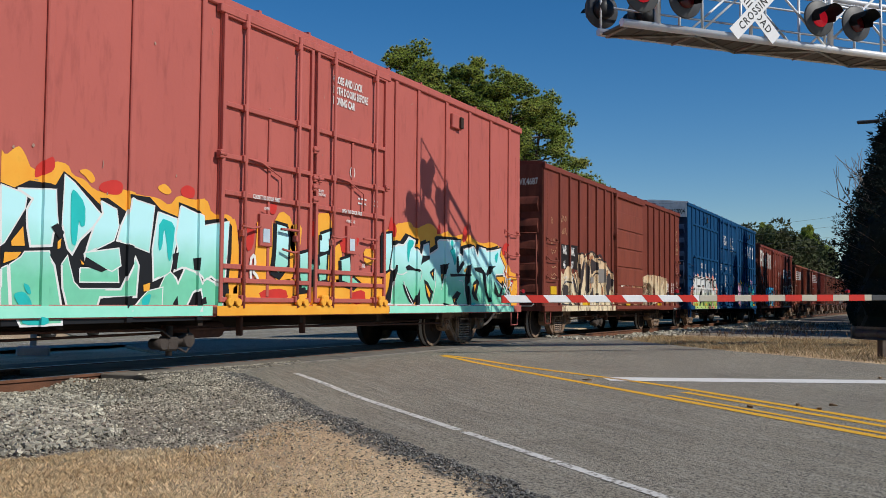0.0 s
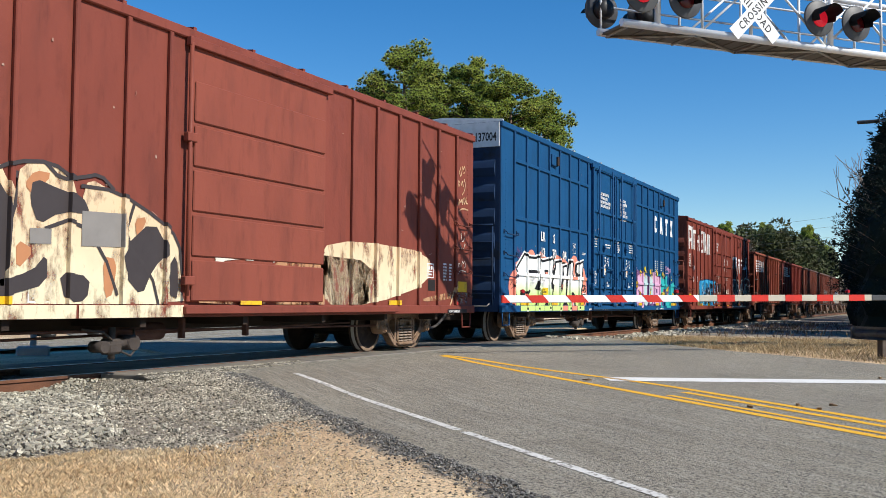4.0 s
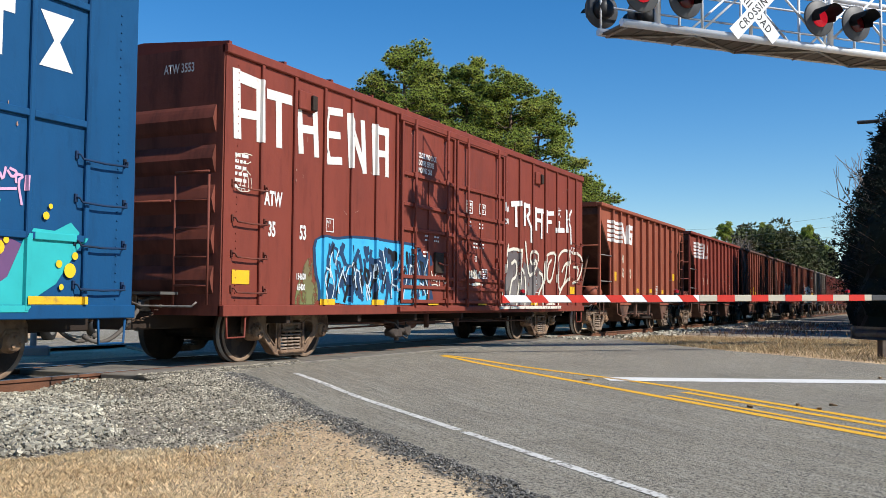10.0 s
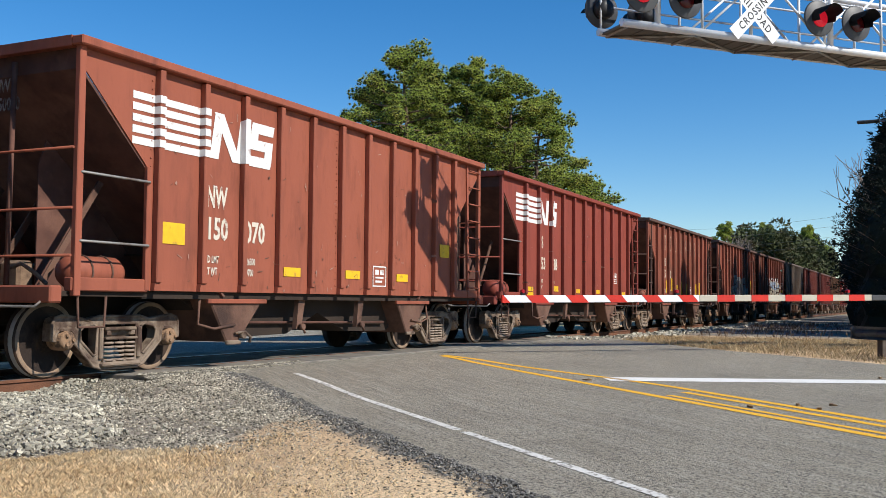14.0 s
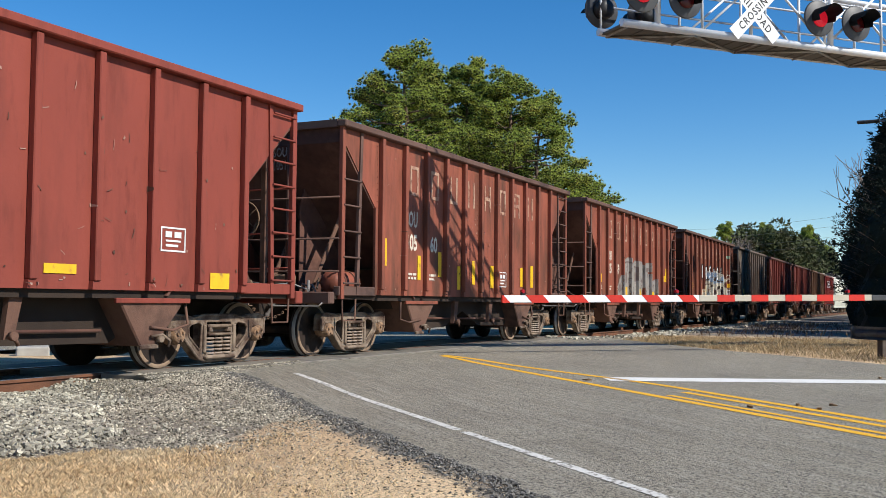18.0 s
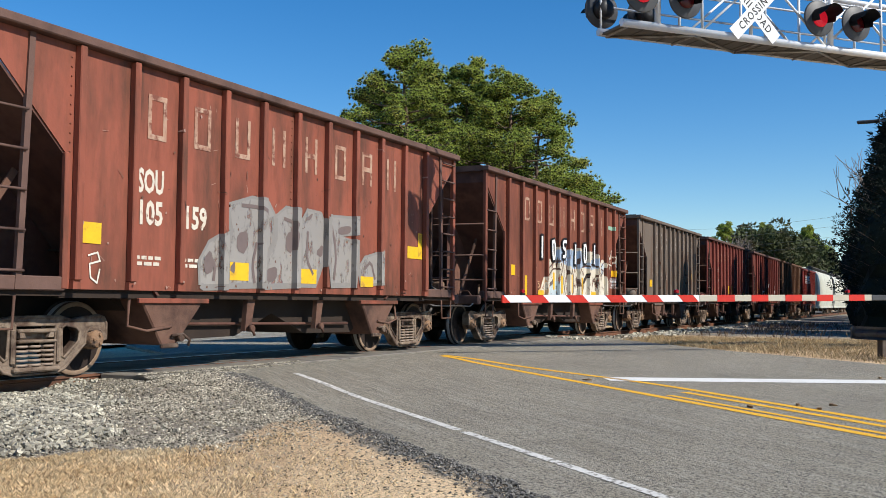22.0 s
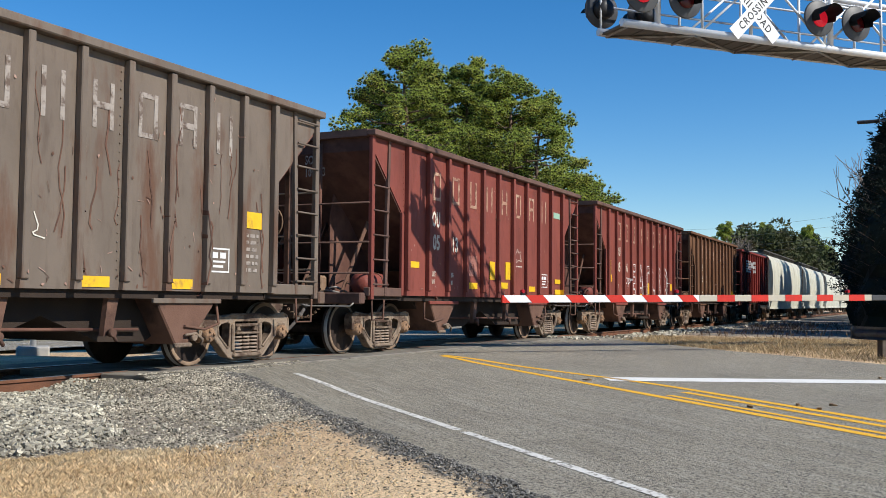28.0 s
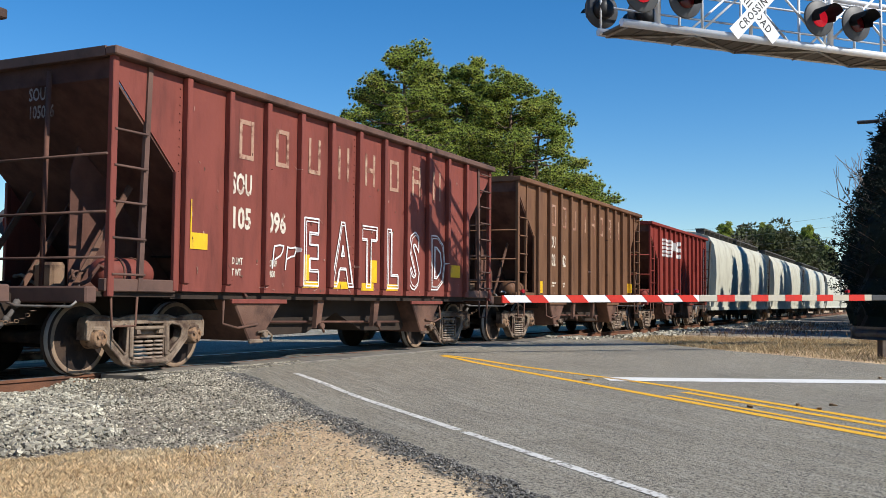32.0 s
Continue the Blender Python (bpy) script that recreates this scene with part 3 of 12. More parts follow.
def side_frame_shape(bm):
    """A cast frame with two raked windows and an open spring pocket, its rims raised."""
    half = [(0.34, 0.735), (0.54, 0.69), (0.70, 0.72), (0.95, 0.745), (1.05, 0.715), (1.085, 0.65), (1.09, 0.45), (1.035, 0.44), (1.02, 0.53), (0.97, 0.58), (0.80, 0.58), (0.755, 0.53), (0.745, 0.41), (0.69, 0.36), (0.43, 0.12), (0.30, 0.085)]
    outer = half + [(-x, z) for x, z in half[::-1]]
    win = [(0.375, 0.60), (0.385, 0.27), (0.43, 0.245), (0.645, 0.44), (0.66, 0.56), (0.60, 0.61), (0.44, 0.64)]
    holes = [win, [(-x, z) for x, z in win[::-1]], [(-0.285, 0.17), (0.285, 0.17), (0.285, 0.645), (-0.285, 0.645)]]
    loops = [outer] + holes
    tris = tessellate_polygon([[Vector((x, z, 0)) for x, z in lp] for lp in loops])
    flat = [p for lp in loops for p in lp]
    A = [bm.verts.new((x, -0.07, z)) for x, z in flat]
    B = [bm.verts.new((x, 0.08, z)) for x, z in flat]
    for t in tris:
        bm.faces.new([A[i] for i in t])
        bm.faces.new([B[i] for i in t][::-1])
    k = 0
    for lp in loops:
        n = len(lp)
        for i in range(n):
            j = (i + 1) % n
            bm.faces.new((A[k + i], A[k + j], B[k + j], B[k + i]))
        k += n
    for lp in loops:
        pipe(bm, [(x, -0.066, z) for x, z in lp + lp[:1]], 0.021, 6)
    box(bm, -0.33, 0.33, -0.14, 0.02, 0.105, 0.165, bevel=0.02)
    for s in (-1, 1):
        box(bm, s * 0.89 - 0.10, s * 0.89 + 0.10, -0.10, 0.02, 0.545, 0.61, bevel=0.02)
        box(bm, s * 0.325 - 0.03, s * 0.325 + 0.03, -0.11, 0.0, 0.20, 0.60, bevel=0.015)
    bmesh.ops.recalc_face_normals(bm, faces=bm.faces)


def spring_shape(bm):
    for cx in (-0.185, 0.0, 0.185):
        for k in range(5):
            z = 0.172 + k * 0.053
            old = len(bm.verts)
            lathe(bm, [(0.050, z + 0.006), (0.076, z), (0.090, z + 0.008), (0.090, z + 0.022), (0.076, z + 0.031), (0.050, z + 0.024)], 10, "z", False)
            bm.verts.ensure_lookup_table()
            bmesh.ops.translate(bm, verts=bm.verts[old:], vec=(cx, -0.035, 0))


def bolster_end_shape(bm):
    box(bm, -0.275, 0.275, -0.13, 0.12, 0.44, 0.475, bevel=0.012)
    box(bm, -0.25, 0.25, -0.02, 0.12, 0.475, 0.60, bevel=0.02)
    box(bm, -0.27, 0.27, -0.11, 0.10, 0.555, 0.60, bevel=0.012)
    for s in (-1, 1):
        prism(bm, [(s * 0.24, 0.50), (s * 0.16, 0.50), (s * 0.20, 0.60), (s * 0.24, 0.60)][::s], -0.10, -0.05)


def wheelset_shape(bm):
    for s in (-1, 1):
        prof = [(0.06, 0.62), (0.485, 0.676), (0.484, 0.70), (0.462, 0.715), (0.457, 0.822)]
        lathe(bm, [(r, s * h) for r, h in prof], 36)
    tube(bm, (0, -1.0, 0), (0, 1.0, 0), 0.085, 12)
    bmesh.ops.recalc_face_normals(bm, faces=bm.faces)


def wheel_face_shape(bm):
    lathe(bm, [(0.455, -0.8235), (0.405, -0.8235), (0.392, -0.785), (0.36, -0.745), (0.27, -0.725), (0.18, -0.765), (0.15, -0.835), (0.06, -0.84)], 32)
    bmesh.ops.recalc_face_normals(bm, faces=bm.faces)


def rim_shape(bm):
    lathe(bm, [(0.4560, -0.8240), (0.452, -0.8285), (0.408, -0.8285), (0.400, -0.8240)], 36, caps=False)
    bmesh.ops.recalc_face_normals(bm, faces=bm.faces)


def tread_shape(bm):
    lathe(bm, [(0.4600, -0.780), (0.4640, -0.772), (0.4655, -0.716)], 36, caps=False)
    bmesh.ops.recalc_face_normals(bm, faces=bm.faces)


def cap_shape(bm):
    lathe(bm, [(0.110, -0.94), (0.128, -0.97), (0.128, -1.12), (0.112, -1.135), (0.112, -1.175), (0.095, -1.195), (0.04, -1.20)], 18)
    for k in range(3):
        a = 2 * math.pi * k / 3 + 0.4
        tube(bm, (0.062 * math.cos(a), -1.19, 0.062 * math.sin(a)), (0.062 * math.cos(a), -1.225, 0.062 * math.sin(a)), 0.022, 6)
    bmesh.ops.recalc_face_normals(bm, faces=bm.faces)


def bolster_shape(bm):
    box(bm, -0.22, 0.22, -0.9, 0.9, 0.36, 0.62, bevel=0.03)
    for s in (-1, 1):
        box(bm, s * 0.50 - 0.06, s * 0.50 + 0.06, -0.75, 0.75, 0.30, 0.42)


def truck(car, xc, rust=False):
    """A two-axle bogie, with its frames, springs and wheels as parts of the car."""
    for s in (-1, 1):
        steel = M["cast_rust"] if rust else M["cast"]
        fr = part("side_frame", once("side_frame", side_frame_shape), steel, car, at=pose(xc, s * 1.06, 0, 0, 0, 0 if s < 0 else 180))
        part("spring_nest", once("spring_nest", spring_shape), M["spring"], fr)
        part("bolster_end", once("bolster_end", bolster_end_shape), steel, fr)
    part("bolster", once("bolster", bolster_shape), M["under"], car, at=pose(xc, 0, 0))
    for dx in (-0.889, 0.889):
        ws = part("wheelset", once("wheelset", wheelset_shape), M["wheel"], car, "rusty steel wheels on an axle", at=pose(xc + dx, 0, 0.457, 0, random.uniform(0, 360), 0))
        part("wheel_face", once("wheel_face", wheel_face_shape), M["wheel_face"], ws)
        part("rim", once("rim", rim_shape), M["wheel_rim"], ws, "tan rusty rim")
        part("tread", once("tread", tread_shape), M["tread"], ws, "bright worn running surface")
        part("bearing_cap", once("bearing_cap", cap_shape), M["cap"], ws, "rusty cast bearing cap with bolts")


def coupler_shape(bm):
    box(bm, -0.80, 0.1, -0.09, 0.09, 0.78, 0.95, bevel=0.02)
    box(bm, -1.00, -0.74, -0.17, 0.10, 0.72, 1.03, bevel=0.05)
    box(bm, -1.10, -0.96, 0.02, 0.15, 0.74, 1.01, bevel=0.04)
    prism(bm, [(-1.06, 0.72), (-0.80, 0.72), (-0.74, 0.80), (-0.74, 0.95), (-0.86, 1.03), (-1.04, 1.03)], -0.20, -0.15)
    tube(bm, (-0.94, -0.10, 0.64), (-0.94, -0.10, 0.72), 0.03, 8)


def striker_shape(bm):
    """The cast mouth of the draft sill, with its flange and gussets."""
    box(bm, -0.34, -0.26, -0.30, 0.30, 0.70, 1.02, bevel=0.02)
    box(bm, -0.30, 0.15, -0.27, -0.22, 0.66, 0.98, bevel=0.01)
    for y in (-0.30, 0.26):
        prism(bm, [(-0.26, 0.72), (0.12, 0.66), (0.12, 0.72), (-0.26, 0.98)], y, y + 0.04)
    box(bm, -0.44, -0.32, -0.16, 0.16, 0.70, 0.76, bevel=0.01)


def hose_shape(bm):
    """A dusty air hose that sags to the glad hands, with its clamps."""
    pts = []
    for k in range(13):
        t = k / 12
        pts.append((-0.42 - 0.68 * t, -0.46 + 0.34 * t, 0.84 - 0.52 * math.sin(math.pi * (0.02 + 0.66 * t)) + 0.06 * t))
    pipe(bm, pts, 0.030, 8)
    for k in (1, 11):
        a, b = Vector(pts[k]), Vector(pts[k + 1])
        tube(bm, a, a.lerp(b, 0.7), 0.040, 8)
    tube(bm, (-0.36, -0.46, 0.92), (-0.42, -0.46, 0.84), 0.045, 8)
    pipe(bm, [(-0.36, -0.46, 0.92), (-0.20, -0.46, 0.97), (0.30, -0.46, 0.97)], 0.024, 6)


def chain_shape(bm):
    """A drooping chain of oval links."""
    for k in range(12):
        x, z = -0.30 - 0.045 * k, 0.86 - 0.20 * math.sin(math.pi * k / 11)
        y0 = -0.75 + 0.04 * k
        e = [(0.030, 0.014), (0.0, 0.020), (-0.030, 0.014), (-0.030, -0.014), (0.0, -0.020), (0.030, -0.014), (0.030, 0.014)]
        pipe(bm, [(x + p, y0 + (q if k % 2 else 0), z + (0 if k % 2 else q)) for p, q in e], 0.008, 4)


def cut_lever_shape(bm):
    pipe(bm, [(-0.38, -1.45, 0.92), (-0.42, -1.40, 0.86), (-0.42, -0.5, 0.86), (-0.62, -0.2, 1.0)], 0.016, 6)


def ends_gear(car, L, inset=0.0, lever=True):
    for k, m in enumerate((pose(inset, 0, 0), pose(L - inset, 0, 0, 0, 0, 180))):
        part("coupler", once("coupler", coupler_shape), M["cast"], car, at=m)
        part("striker", once("striker", striker_shape), M["cast"], car, at=m)
        part("air_hose", once("air_hose", hose_shape), M["hose"], car, "dusty grey rubber air hose", at=m)
        part("chain", once("chain", chain_shape), M["cast_rust"], car, at=m)
        if lever:
            part("cut_lever", once("cut_lever", cut_lever_shape), M["grey_steel"], car, at=m)


def stirrup_shape(bm):
    pipe(bm, [(-0.22, 0, 0.0), (-0.20, 0, -0.36), (0.20, 0, -0.36), (0.22, 0, 0.0)], 0.017, 6)


def rung_shape(bm):
    """A bent grab iron on two bolted feet."""
    pipe(bm, [(-0.38, 0.08, 0.06), (-0.37, 0.02, 0.05), (-0.35, 0.0, 0.0), (0.0, 0.0, -0.012), (0.35, 0.0, 0.0), (0.37, 0.02, 0.05), (0.38, 0.08, 0.06)], 0.013, 6)
    for x in (-0.38, 0.38):
        box(bm, x - 0.02, x + 0.02, 0.06, 0.095, 0.0, 0.10, bevel=0.006)


def rivet_line(bm):
    for k in range(34):
        lathe(bm, [(0.013, 0.0), (0.010, -0.010), (0.003, -0.012)], 6)
        bmesh.ops.translate(bm, verts=bm.verts[-18:], vec=(0, 0, 0.95 + k * 0.105))


def start_car(name, s0, label, group):
    car = thing(name, pose(s0, YT, 0), label, "rail car", group)
    CARS.append((car, s0))
    return car


# paint laid on the sides: it follows the ribs
def depth_at(x, ribs):
    d = 0.0
    for a, b, k in ribs:
        if a - 0.001 <= x <= b + 0.001:
            d = max(d, k)
    return d


def lay(car, name, bm, material, ribs, layer, label=""):
    """Wraps a flat figure, drawn in x and z with y as its order, on the near side of a car."""
    xs = [v.co.x for v in bm.verts]
    lo, hi = min(xs), max(xs)
    for a, b, k in ribs:
        for e in (a - 0.004, a, b, b + 0.004):
            if lo < e < hi:
                bmesh.ops.bisect_plane(bm, geom=bm.verts[:] + bm.edges[:] + bm.faces[:], plane_co=(e, 0, 0), plane_no=(1, 0, 0), dist=1e-5)
    for v in bm.verts:
        d = depth_at(v.co.x, ribs)
        v.co.y = -(HALF + d + 0.004 + 0.003 * layer + 0.0001 * v.co.y)
    bm.normal_update()
    for f in bm.faces:
        if f.normal.y > 0:
            f.normal_flip()
    return part(name, bm, material, car, label)


def quad(bm, x0, z0, x1, z1, order=0.0):
    bm.faces.new([bm.verts.new((x, order, z)) for x, z in ((x0, z0), (x1, z0), (x1, z1), (x0, z1))])


def poly(bm, pts, order=0.0):
    bm.faces.new([bm.verts.new((x, order, z)) for x, z in pts]).normal_update()


def disc(bm, x, z, r, order=0.0, n=14, squash=1.0):
    poly(bm, [(x + r * math.cos(2 * math.pi * i / n), z + r * squash * math.sin(2 * math.pi * i / n)) for i in range(n)], order)


def stroke(bm, pts, w, order=0.0, caps=True):
    """A ribbon of width w along a run of points."""
    P = [Vector(p) for p in pts]
    if caps:
        P[0] = P[0] + (P[0] - P[1]).normalized() * 0.35 * w
        P[-1] = P[-1] + (P[-1] - P[-2]).normalized() * 0.35 * w
    rows = []
    for i, p in enumerate(P):
        a = (p - P[i - 1]).normalized() if i else (P[1] - p).normalized()
        e = (P[i + 1] - p).normalized() if i + 1 < len(P) else a
        n = Vector((-a.y - e.y, a.x + e.x))
        n = n.normalized() if n.length > 0.05 else Vector((-a.y, a.x))
        k = w / 2 / max(0.55, n.dot(Vector((-a.y, a.x))))
        rows.append([bm.verts.new((q.x, order + 0.5 * i, q.y)) for q in (p - n * k, p + n * k)])
    for r, s in zip(rows, rows[1:]):
        bm.faces.new((r[0], s[0], s[1], r[1])).normal_update()


def words(car, body, x, z, h, material, ribs, layer=1, stretch=1.0, name="lettering", label="", bold=0.034):
    """Stencilled words, h metres high, starting at x on the base line z."""
    c = bpy.data.curves.new("words", "FONT")
    c.body, c.size, c.resolution_u, c.offset = body, h / 0.70, 2, bold * h / 0.7
    tmp = bpy.data.objects.new("words", c)
    me = bpy.data.meshes.new_from_object(tmp)
    bpy.data.objects.remove(tmp)
    bm = bmesh.new()
    bm.from_mesh(me)
    bpy.data.meshes.remove(me)
    for v in bm.verts:
        v.co = (x + v.co.x * stretch, 0, z + v.co.y)
    return lay(car, name, bm, material, ribs, layer, label)


def hollow_words(car, body, x, z, h, material, ribs, w, stretch=1.0):
    """Sprayed capitals of which only the outline is drawn."""
    c = bpy.data.curves.new("words", "FONT")
    c.body, c.size, c.resolution_u, c.offset = body, h / 0.70, 2, 0.05 * h
    tmp = bpy.data.objects.new("words", c)
    me = bpy.data.meshes.new_from_object(tmp)
    bpy.data.objects.remove(tmp)
    src = bmesh.new()
    src.from_mesh(me)
    bmesh.ops.remove_doubles(src, verts=src.verts, dist=0.0005)
    bm = bmesh.new()
    for k, e in enumerate(e for e in src.edges if len(e.link_faces) == 1):
        p, q = [(x + v.co.x * stretch, z + v.co.y) for v in e.verts]
        if math.hypot(p[0] - q[0], p[1] - q[1]) > 0.004:
            stroke(bm, [p, q], w, k)
    src.free()
    lay(car, "spray_outline", bm, material, ribs, 5)


def end_words(car, body, y, z, h, material, x=-0.006, stretch=0.66):
    """Stencilled words on the leading end of a car; y is where they start, seen from ahead."""
    cu = bpy.data.curves.new("words", "FONT")
    cu.body, cu.size, cu.resolution_u, cu.offset = body, h / 0.70, 2, 0.03 * h
    tmp = bpy.data.objects.new("words", cu)
    me = bpy.data.meshes.new_from_object(tmp)
    bpy.data.objects.remove(tmp)
    bm = bmesh.new()
    bm.from_mesh(me)
    for v in bm.verts:
        v.co = (x, y - v.co.x * stretch, z + v.co.y)
    return part("end_lettering", bm, material, car)


def scuffing(car, L, z0, z1, material, ribs, seed, n=46):
    """Scrapes and chipped paint, too small to pick apart."""
    rng = random.Random(seed)
    bm = bmesh.new()
    for k in range(n):
        x, z = rng.uniform(1.4, L - 1.4), z0 + (z1 - z0) * rng.random() ** 1.6
        if rng.random() < 0.6:
            d = rng.uniform(0.02, 0.12)
            a = rng.choice((1.57, 1.57, 0.2, 2.6)) + rng.uniform(-0.3, 0.3)
            stroke(bm, [(x, z), (x + d * 0.5 * math.cos(a) + 0.006, z + d * 0.5 * math.sin(a)), (x + d * math.cos(a), z + d * math.sin(a) + 0.004)], rng.uniform(0.005, 0.012), k * 2)
        else:
            poly(bm, [(x + rng.uniform(0.008, 0.026) * math.cos(q), z + rng.uniform(0.008, 0.034) * math.sin(q)) for q in (0.2, 1.3, 2.4, 3.6, 4.7, 5.6)], k * 2)
    tagged(lay(car, "scuffing", bm, material, ribs, 0.6), kind="stuff")


def small_print(car, x, z, w, rows, material, ribs, seed=0, pitch=0.075, h=0.045):
    """Writing too small to read: rows of short bars."""
    rng = random.Random(seed)
    bm = bmesh.new()
    for r in range(rows):
        a = x
        while a < x + w * rng.uniform(0.75, 1.0):
            b = a + rng.uniform(0.05, 0.16)
            quad(bm, a, z - r * pitch, min(b, x + w), z - r * pitch + h)
            a = b + 0.03
    return lay(car, "small_print", bm, material, ribs, 1)


def patch(car, name, x0, z0, x1, z1, material, ribs, layer=1, label=""):
    bm = bmesh.new()
    quad(bm, x0, z0, x1, z1)
    return lay(car, name, bm, material, ribs, layer, label)


def plate(car, x, z, w, h, ribs):
    """A stencilled box of data: a thin white frame with illegible marks in it."""
    bm = bmesh.new()
    t = 0.022
    quad(bm, x, z, x + w, z + t)
    quad(bm, x, z + h - t, x + w, z + h, 1)
    quad(bm, x, z + t, x + t, z + h - t, 2)
    quad(bm, x + w - t, z + t, x + w, z + h - t, 3)
    lay(car, "stencil_frame", bm, M["letter"], ribs, 1)
    bm = bmesh.new()
    quad(bm, x + w * 0.18, z + h * 0.58, x + w * 0.44, z + h * 0.82)
    quad(bm, x + w * 0.54, z + h * 0.58, x + w * 0.82, z + h * 0.82)
    quad(bm, x + w * 0.2, z + h * 0.40, x + w * 0.8, z + h * 0.48)
    quad(bm, x + w * 0.2, z + h * 0.2, x + w * 0.7, z + h * 0.30)
    lay(car, "stencil_print", bm, M["letter"], ribs, 1)


# skeletons of spray-painted figures, in a unit cell
FIGURES = [
    [(0.1, 0.0), (0.15, 0.95), (0.8, 0.9), (0.75, 0.5), (0.2, 0.48)],
    [(0.85, 0.95), (0.2, 0.9), (0.15, 0.1), (0.85, 0.05)],
    [(0.1, 0.9), (0.25, 0.1), (0.8, 0.1), (0.85, 0.95)],
    [(0.85, 0.9), (0.2, 0.85), (0.25, 0.5), (0.8, 0.5), (0.75, 0.08), (0.1, 0.05)],
    [(0.15, 0.0), (0.2, 0.95), (0.55, 0.45), (0.85, 0.98), (0.85, 0.02)],
    [(0.1, 0.95), (0.9, 0.92), (0.5, 0.9), (0.45, 0.0)],
    [(0.2, 0.0), (0.15, 0.5), (0.5, 1.0), (0.85, 0.5), (0.8, 0.0), (0.82, 0.42), (0.2, 0.42)],
]


def rounded(pts, times=2):
    """The outline with its corners cut round."""
    for k in range(times):
        out = []
        for a, b in zip(pts, pts[1:] + pts[:1]):
            out += [(a[0] * 0.78 + b[0] * 0.22, a[1] * 0.78 + b[1] * 0.22), (a[0] * 0.22 + b[0] * 0.78, a[1] * 0.22 + b[1] * 0.78)]
        pts = out
    return pts


def sprayed(car, name, pts, material, ribs, layer, soft=1, over=None, off=(0.0, 0.0)):
    """One sprayed shape; over cuts away all that lies below that height."""
    bm = bmesh.new()
    poly(bm, [(x + off[0], z + off[1]) for x, z in (rounded(pts, soft) if soft else pts)])
    bm.normal_update()
    bmesh.ops.triangulate(bm, faces=bm.faces[:])
    if over is not None:
        bmesh.ops.bisect_plane(bm, geom=bm.verts[:] + bm.edges[:] + bm.faces[:], plane_co=(0, 0, over), plane_no=(0.06, 0, 1), clear_inner=True)
    return lay(car, name, bm, material, ribs, layer)


def rimmed(car, name, pts, material, edge, w, ribs, layer, soft=0):
    """One sprayed shape on a thin lighter rim."""
    run = rounded(pts, soft) if soft else pts
    bm = bmesh.new()
    stroke(bm, run + [run[0]], w, 0, False)
    lay(car, "spray_rim", bm, edge, ribs, layer - 0.06)
    sprayed(car, name, pts, material, ribs, layer, soft)


def line_run(car, pts, material, w, ribs, layer, soft=1):
    """A freehand sprayed line."""
    for k in range(soft):
        fine = [pts[0]]
        for a, b in zip(pts, pts[1:]):
            fine += [(a[0] * 0.75 + b[0] * 0.25, a[1] * 0.75 + b[1] * 0.25), (a[0] * 0.25 + b[0] * 0.75, a[1] * 0.25 + b[1] * 0.75)]
        pts = fine + [pts[-1]]
    bm = bmesh.new()
    stroke(bm, pts, w, 0)
    lay(car, "spray_line", bm, material, ribs, layer)


def swirls(car, x0, x1, z0, z1, n, material, ribs, seed, w, layer):
    """Upright wavering sprayed strokes, packed side by side."""
    rng = random.Random(seed)
    for k in range(n):
        x = x0 + (x1 - x0) * (k + rng.uniform(0.1, 0.9)) / n
        a, b = sorted((rng.uniform(z0, z1), rng.uniform(z0, z1)))
        b = min(z1, max(b, a + 0.25))
        q, f = rng.uniform(0, 6.28), rng.uniform(5, 11)
        pts = [(x + 0.07 * math.sin(q + f * (a + (b - a) * j / 8)), a + (b - a) * j / 8) for j in range(9)]
        if rng.random() < 0.4:
            pts += [(pts[-1][0] + 0.10, b - 0.03), (pts[-1][0] + 0.14, b - 0.14)]
        bm = bmesh.new()
        stroke(bm, pts, w * rng.uniform(0.6, 1.5), 0)
        lay(car, "spray_line", bm, material, ribs, layer + 0.02 * k)


def scrawl(car, x0, x1, z0, z1, n, material, ribs, seed, w=0.05):
    """Loose sprayed tags: thin wandering lines."""
    rng = random.Random(seed)
    cw = (x1 - x0) / n
    for i in range(n):
        f = rng.choice(FIGURES)
        pts = [(x0 + (i + 1.05 * a + rng.uniform(-0.1, 0.1)) * cw, z0 + (b + rng.uniform(-0.1, 0.1)) * (z1 - z0)) for a, b in f]
        fine = []
        for a, b in zip(pts, pts[1:]):
            mx, mz = (a[0] + b[0]) / 2 + rng.uniform(-0.12, 0.12) * cw, (a[1] + b[1]) / 2 + rng.uniform(-0.08, 0.08) * (z1 - z0)
            fine += [a, (mx, mz)]
        fine.append(pts[-1])
        bm = bmesh.new()
        stroke(bm, fine, w, i * 3)
        lay(car, "tag", bm, material, ribs, 5)


def spray(name, c, c2=None):
    return mat(name, c, c2 or tuple(v * 0.85 for v in c), 2.5, tuple(v * 0.6 for v in c), 5, (0.6, 0.8), 0.55, 0, 0.0, amount3=0.4)


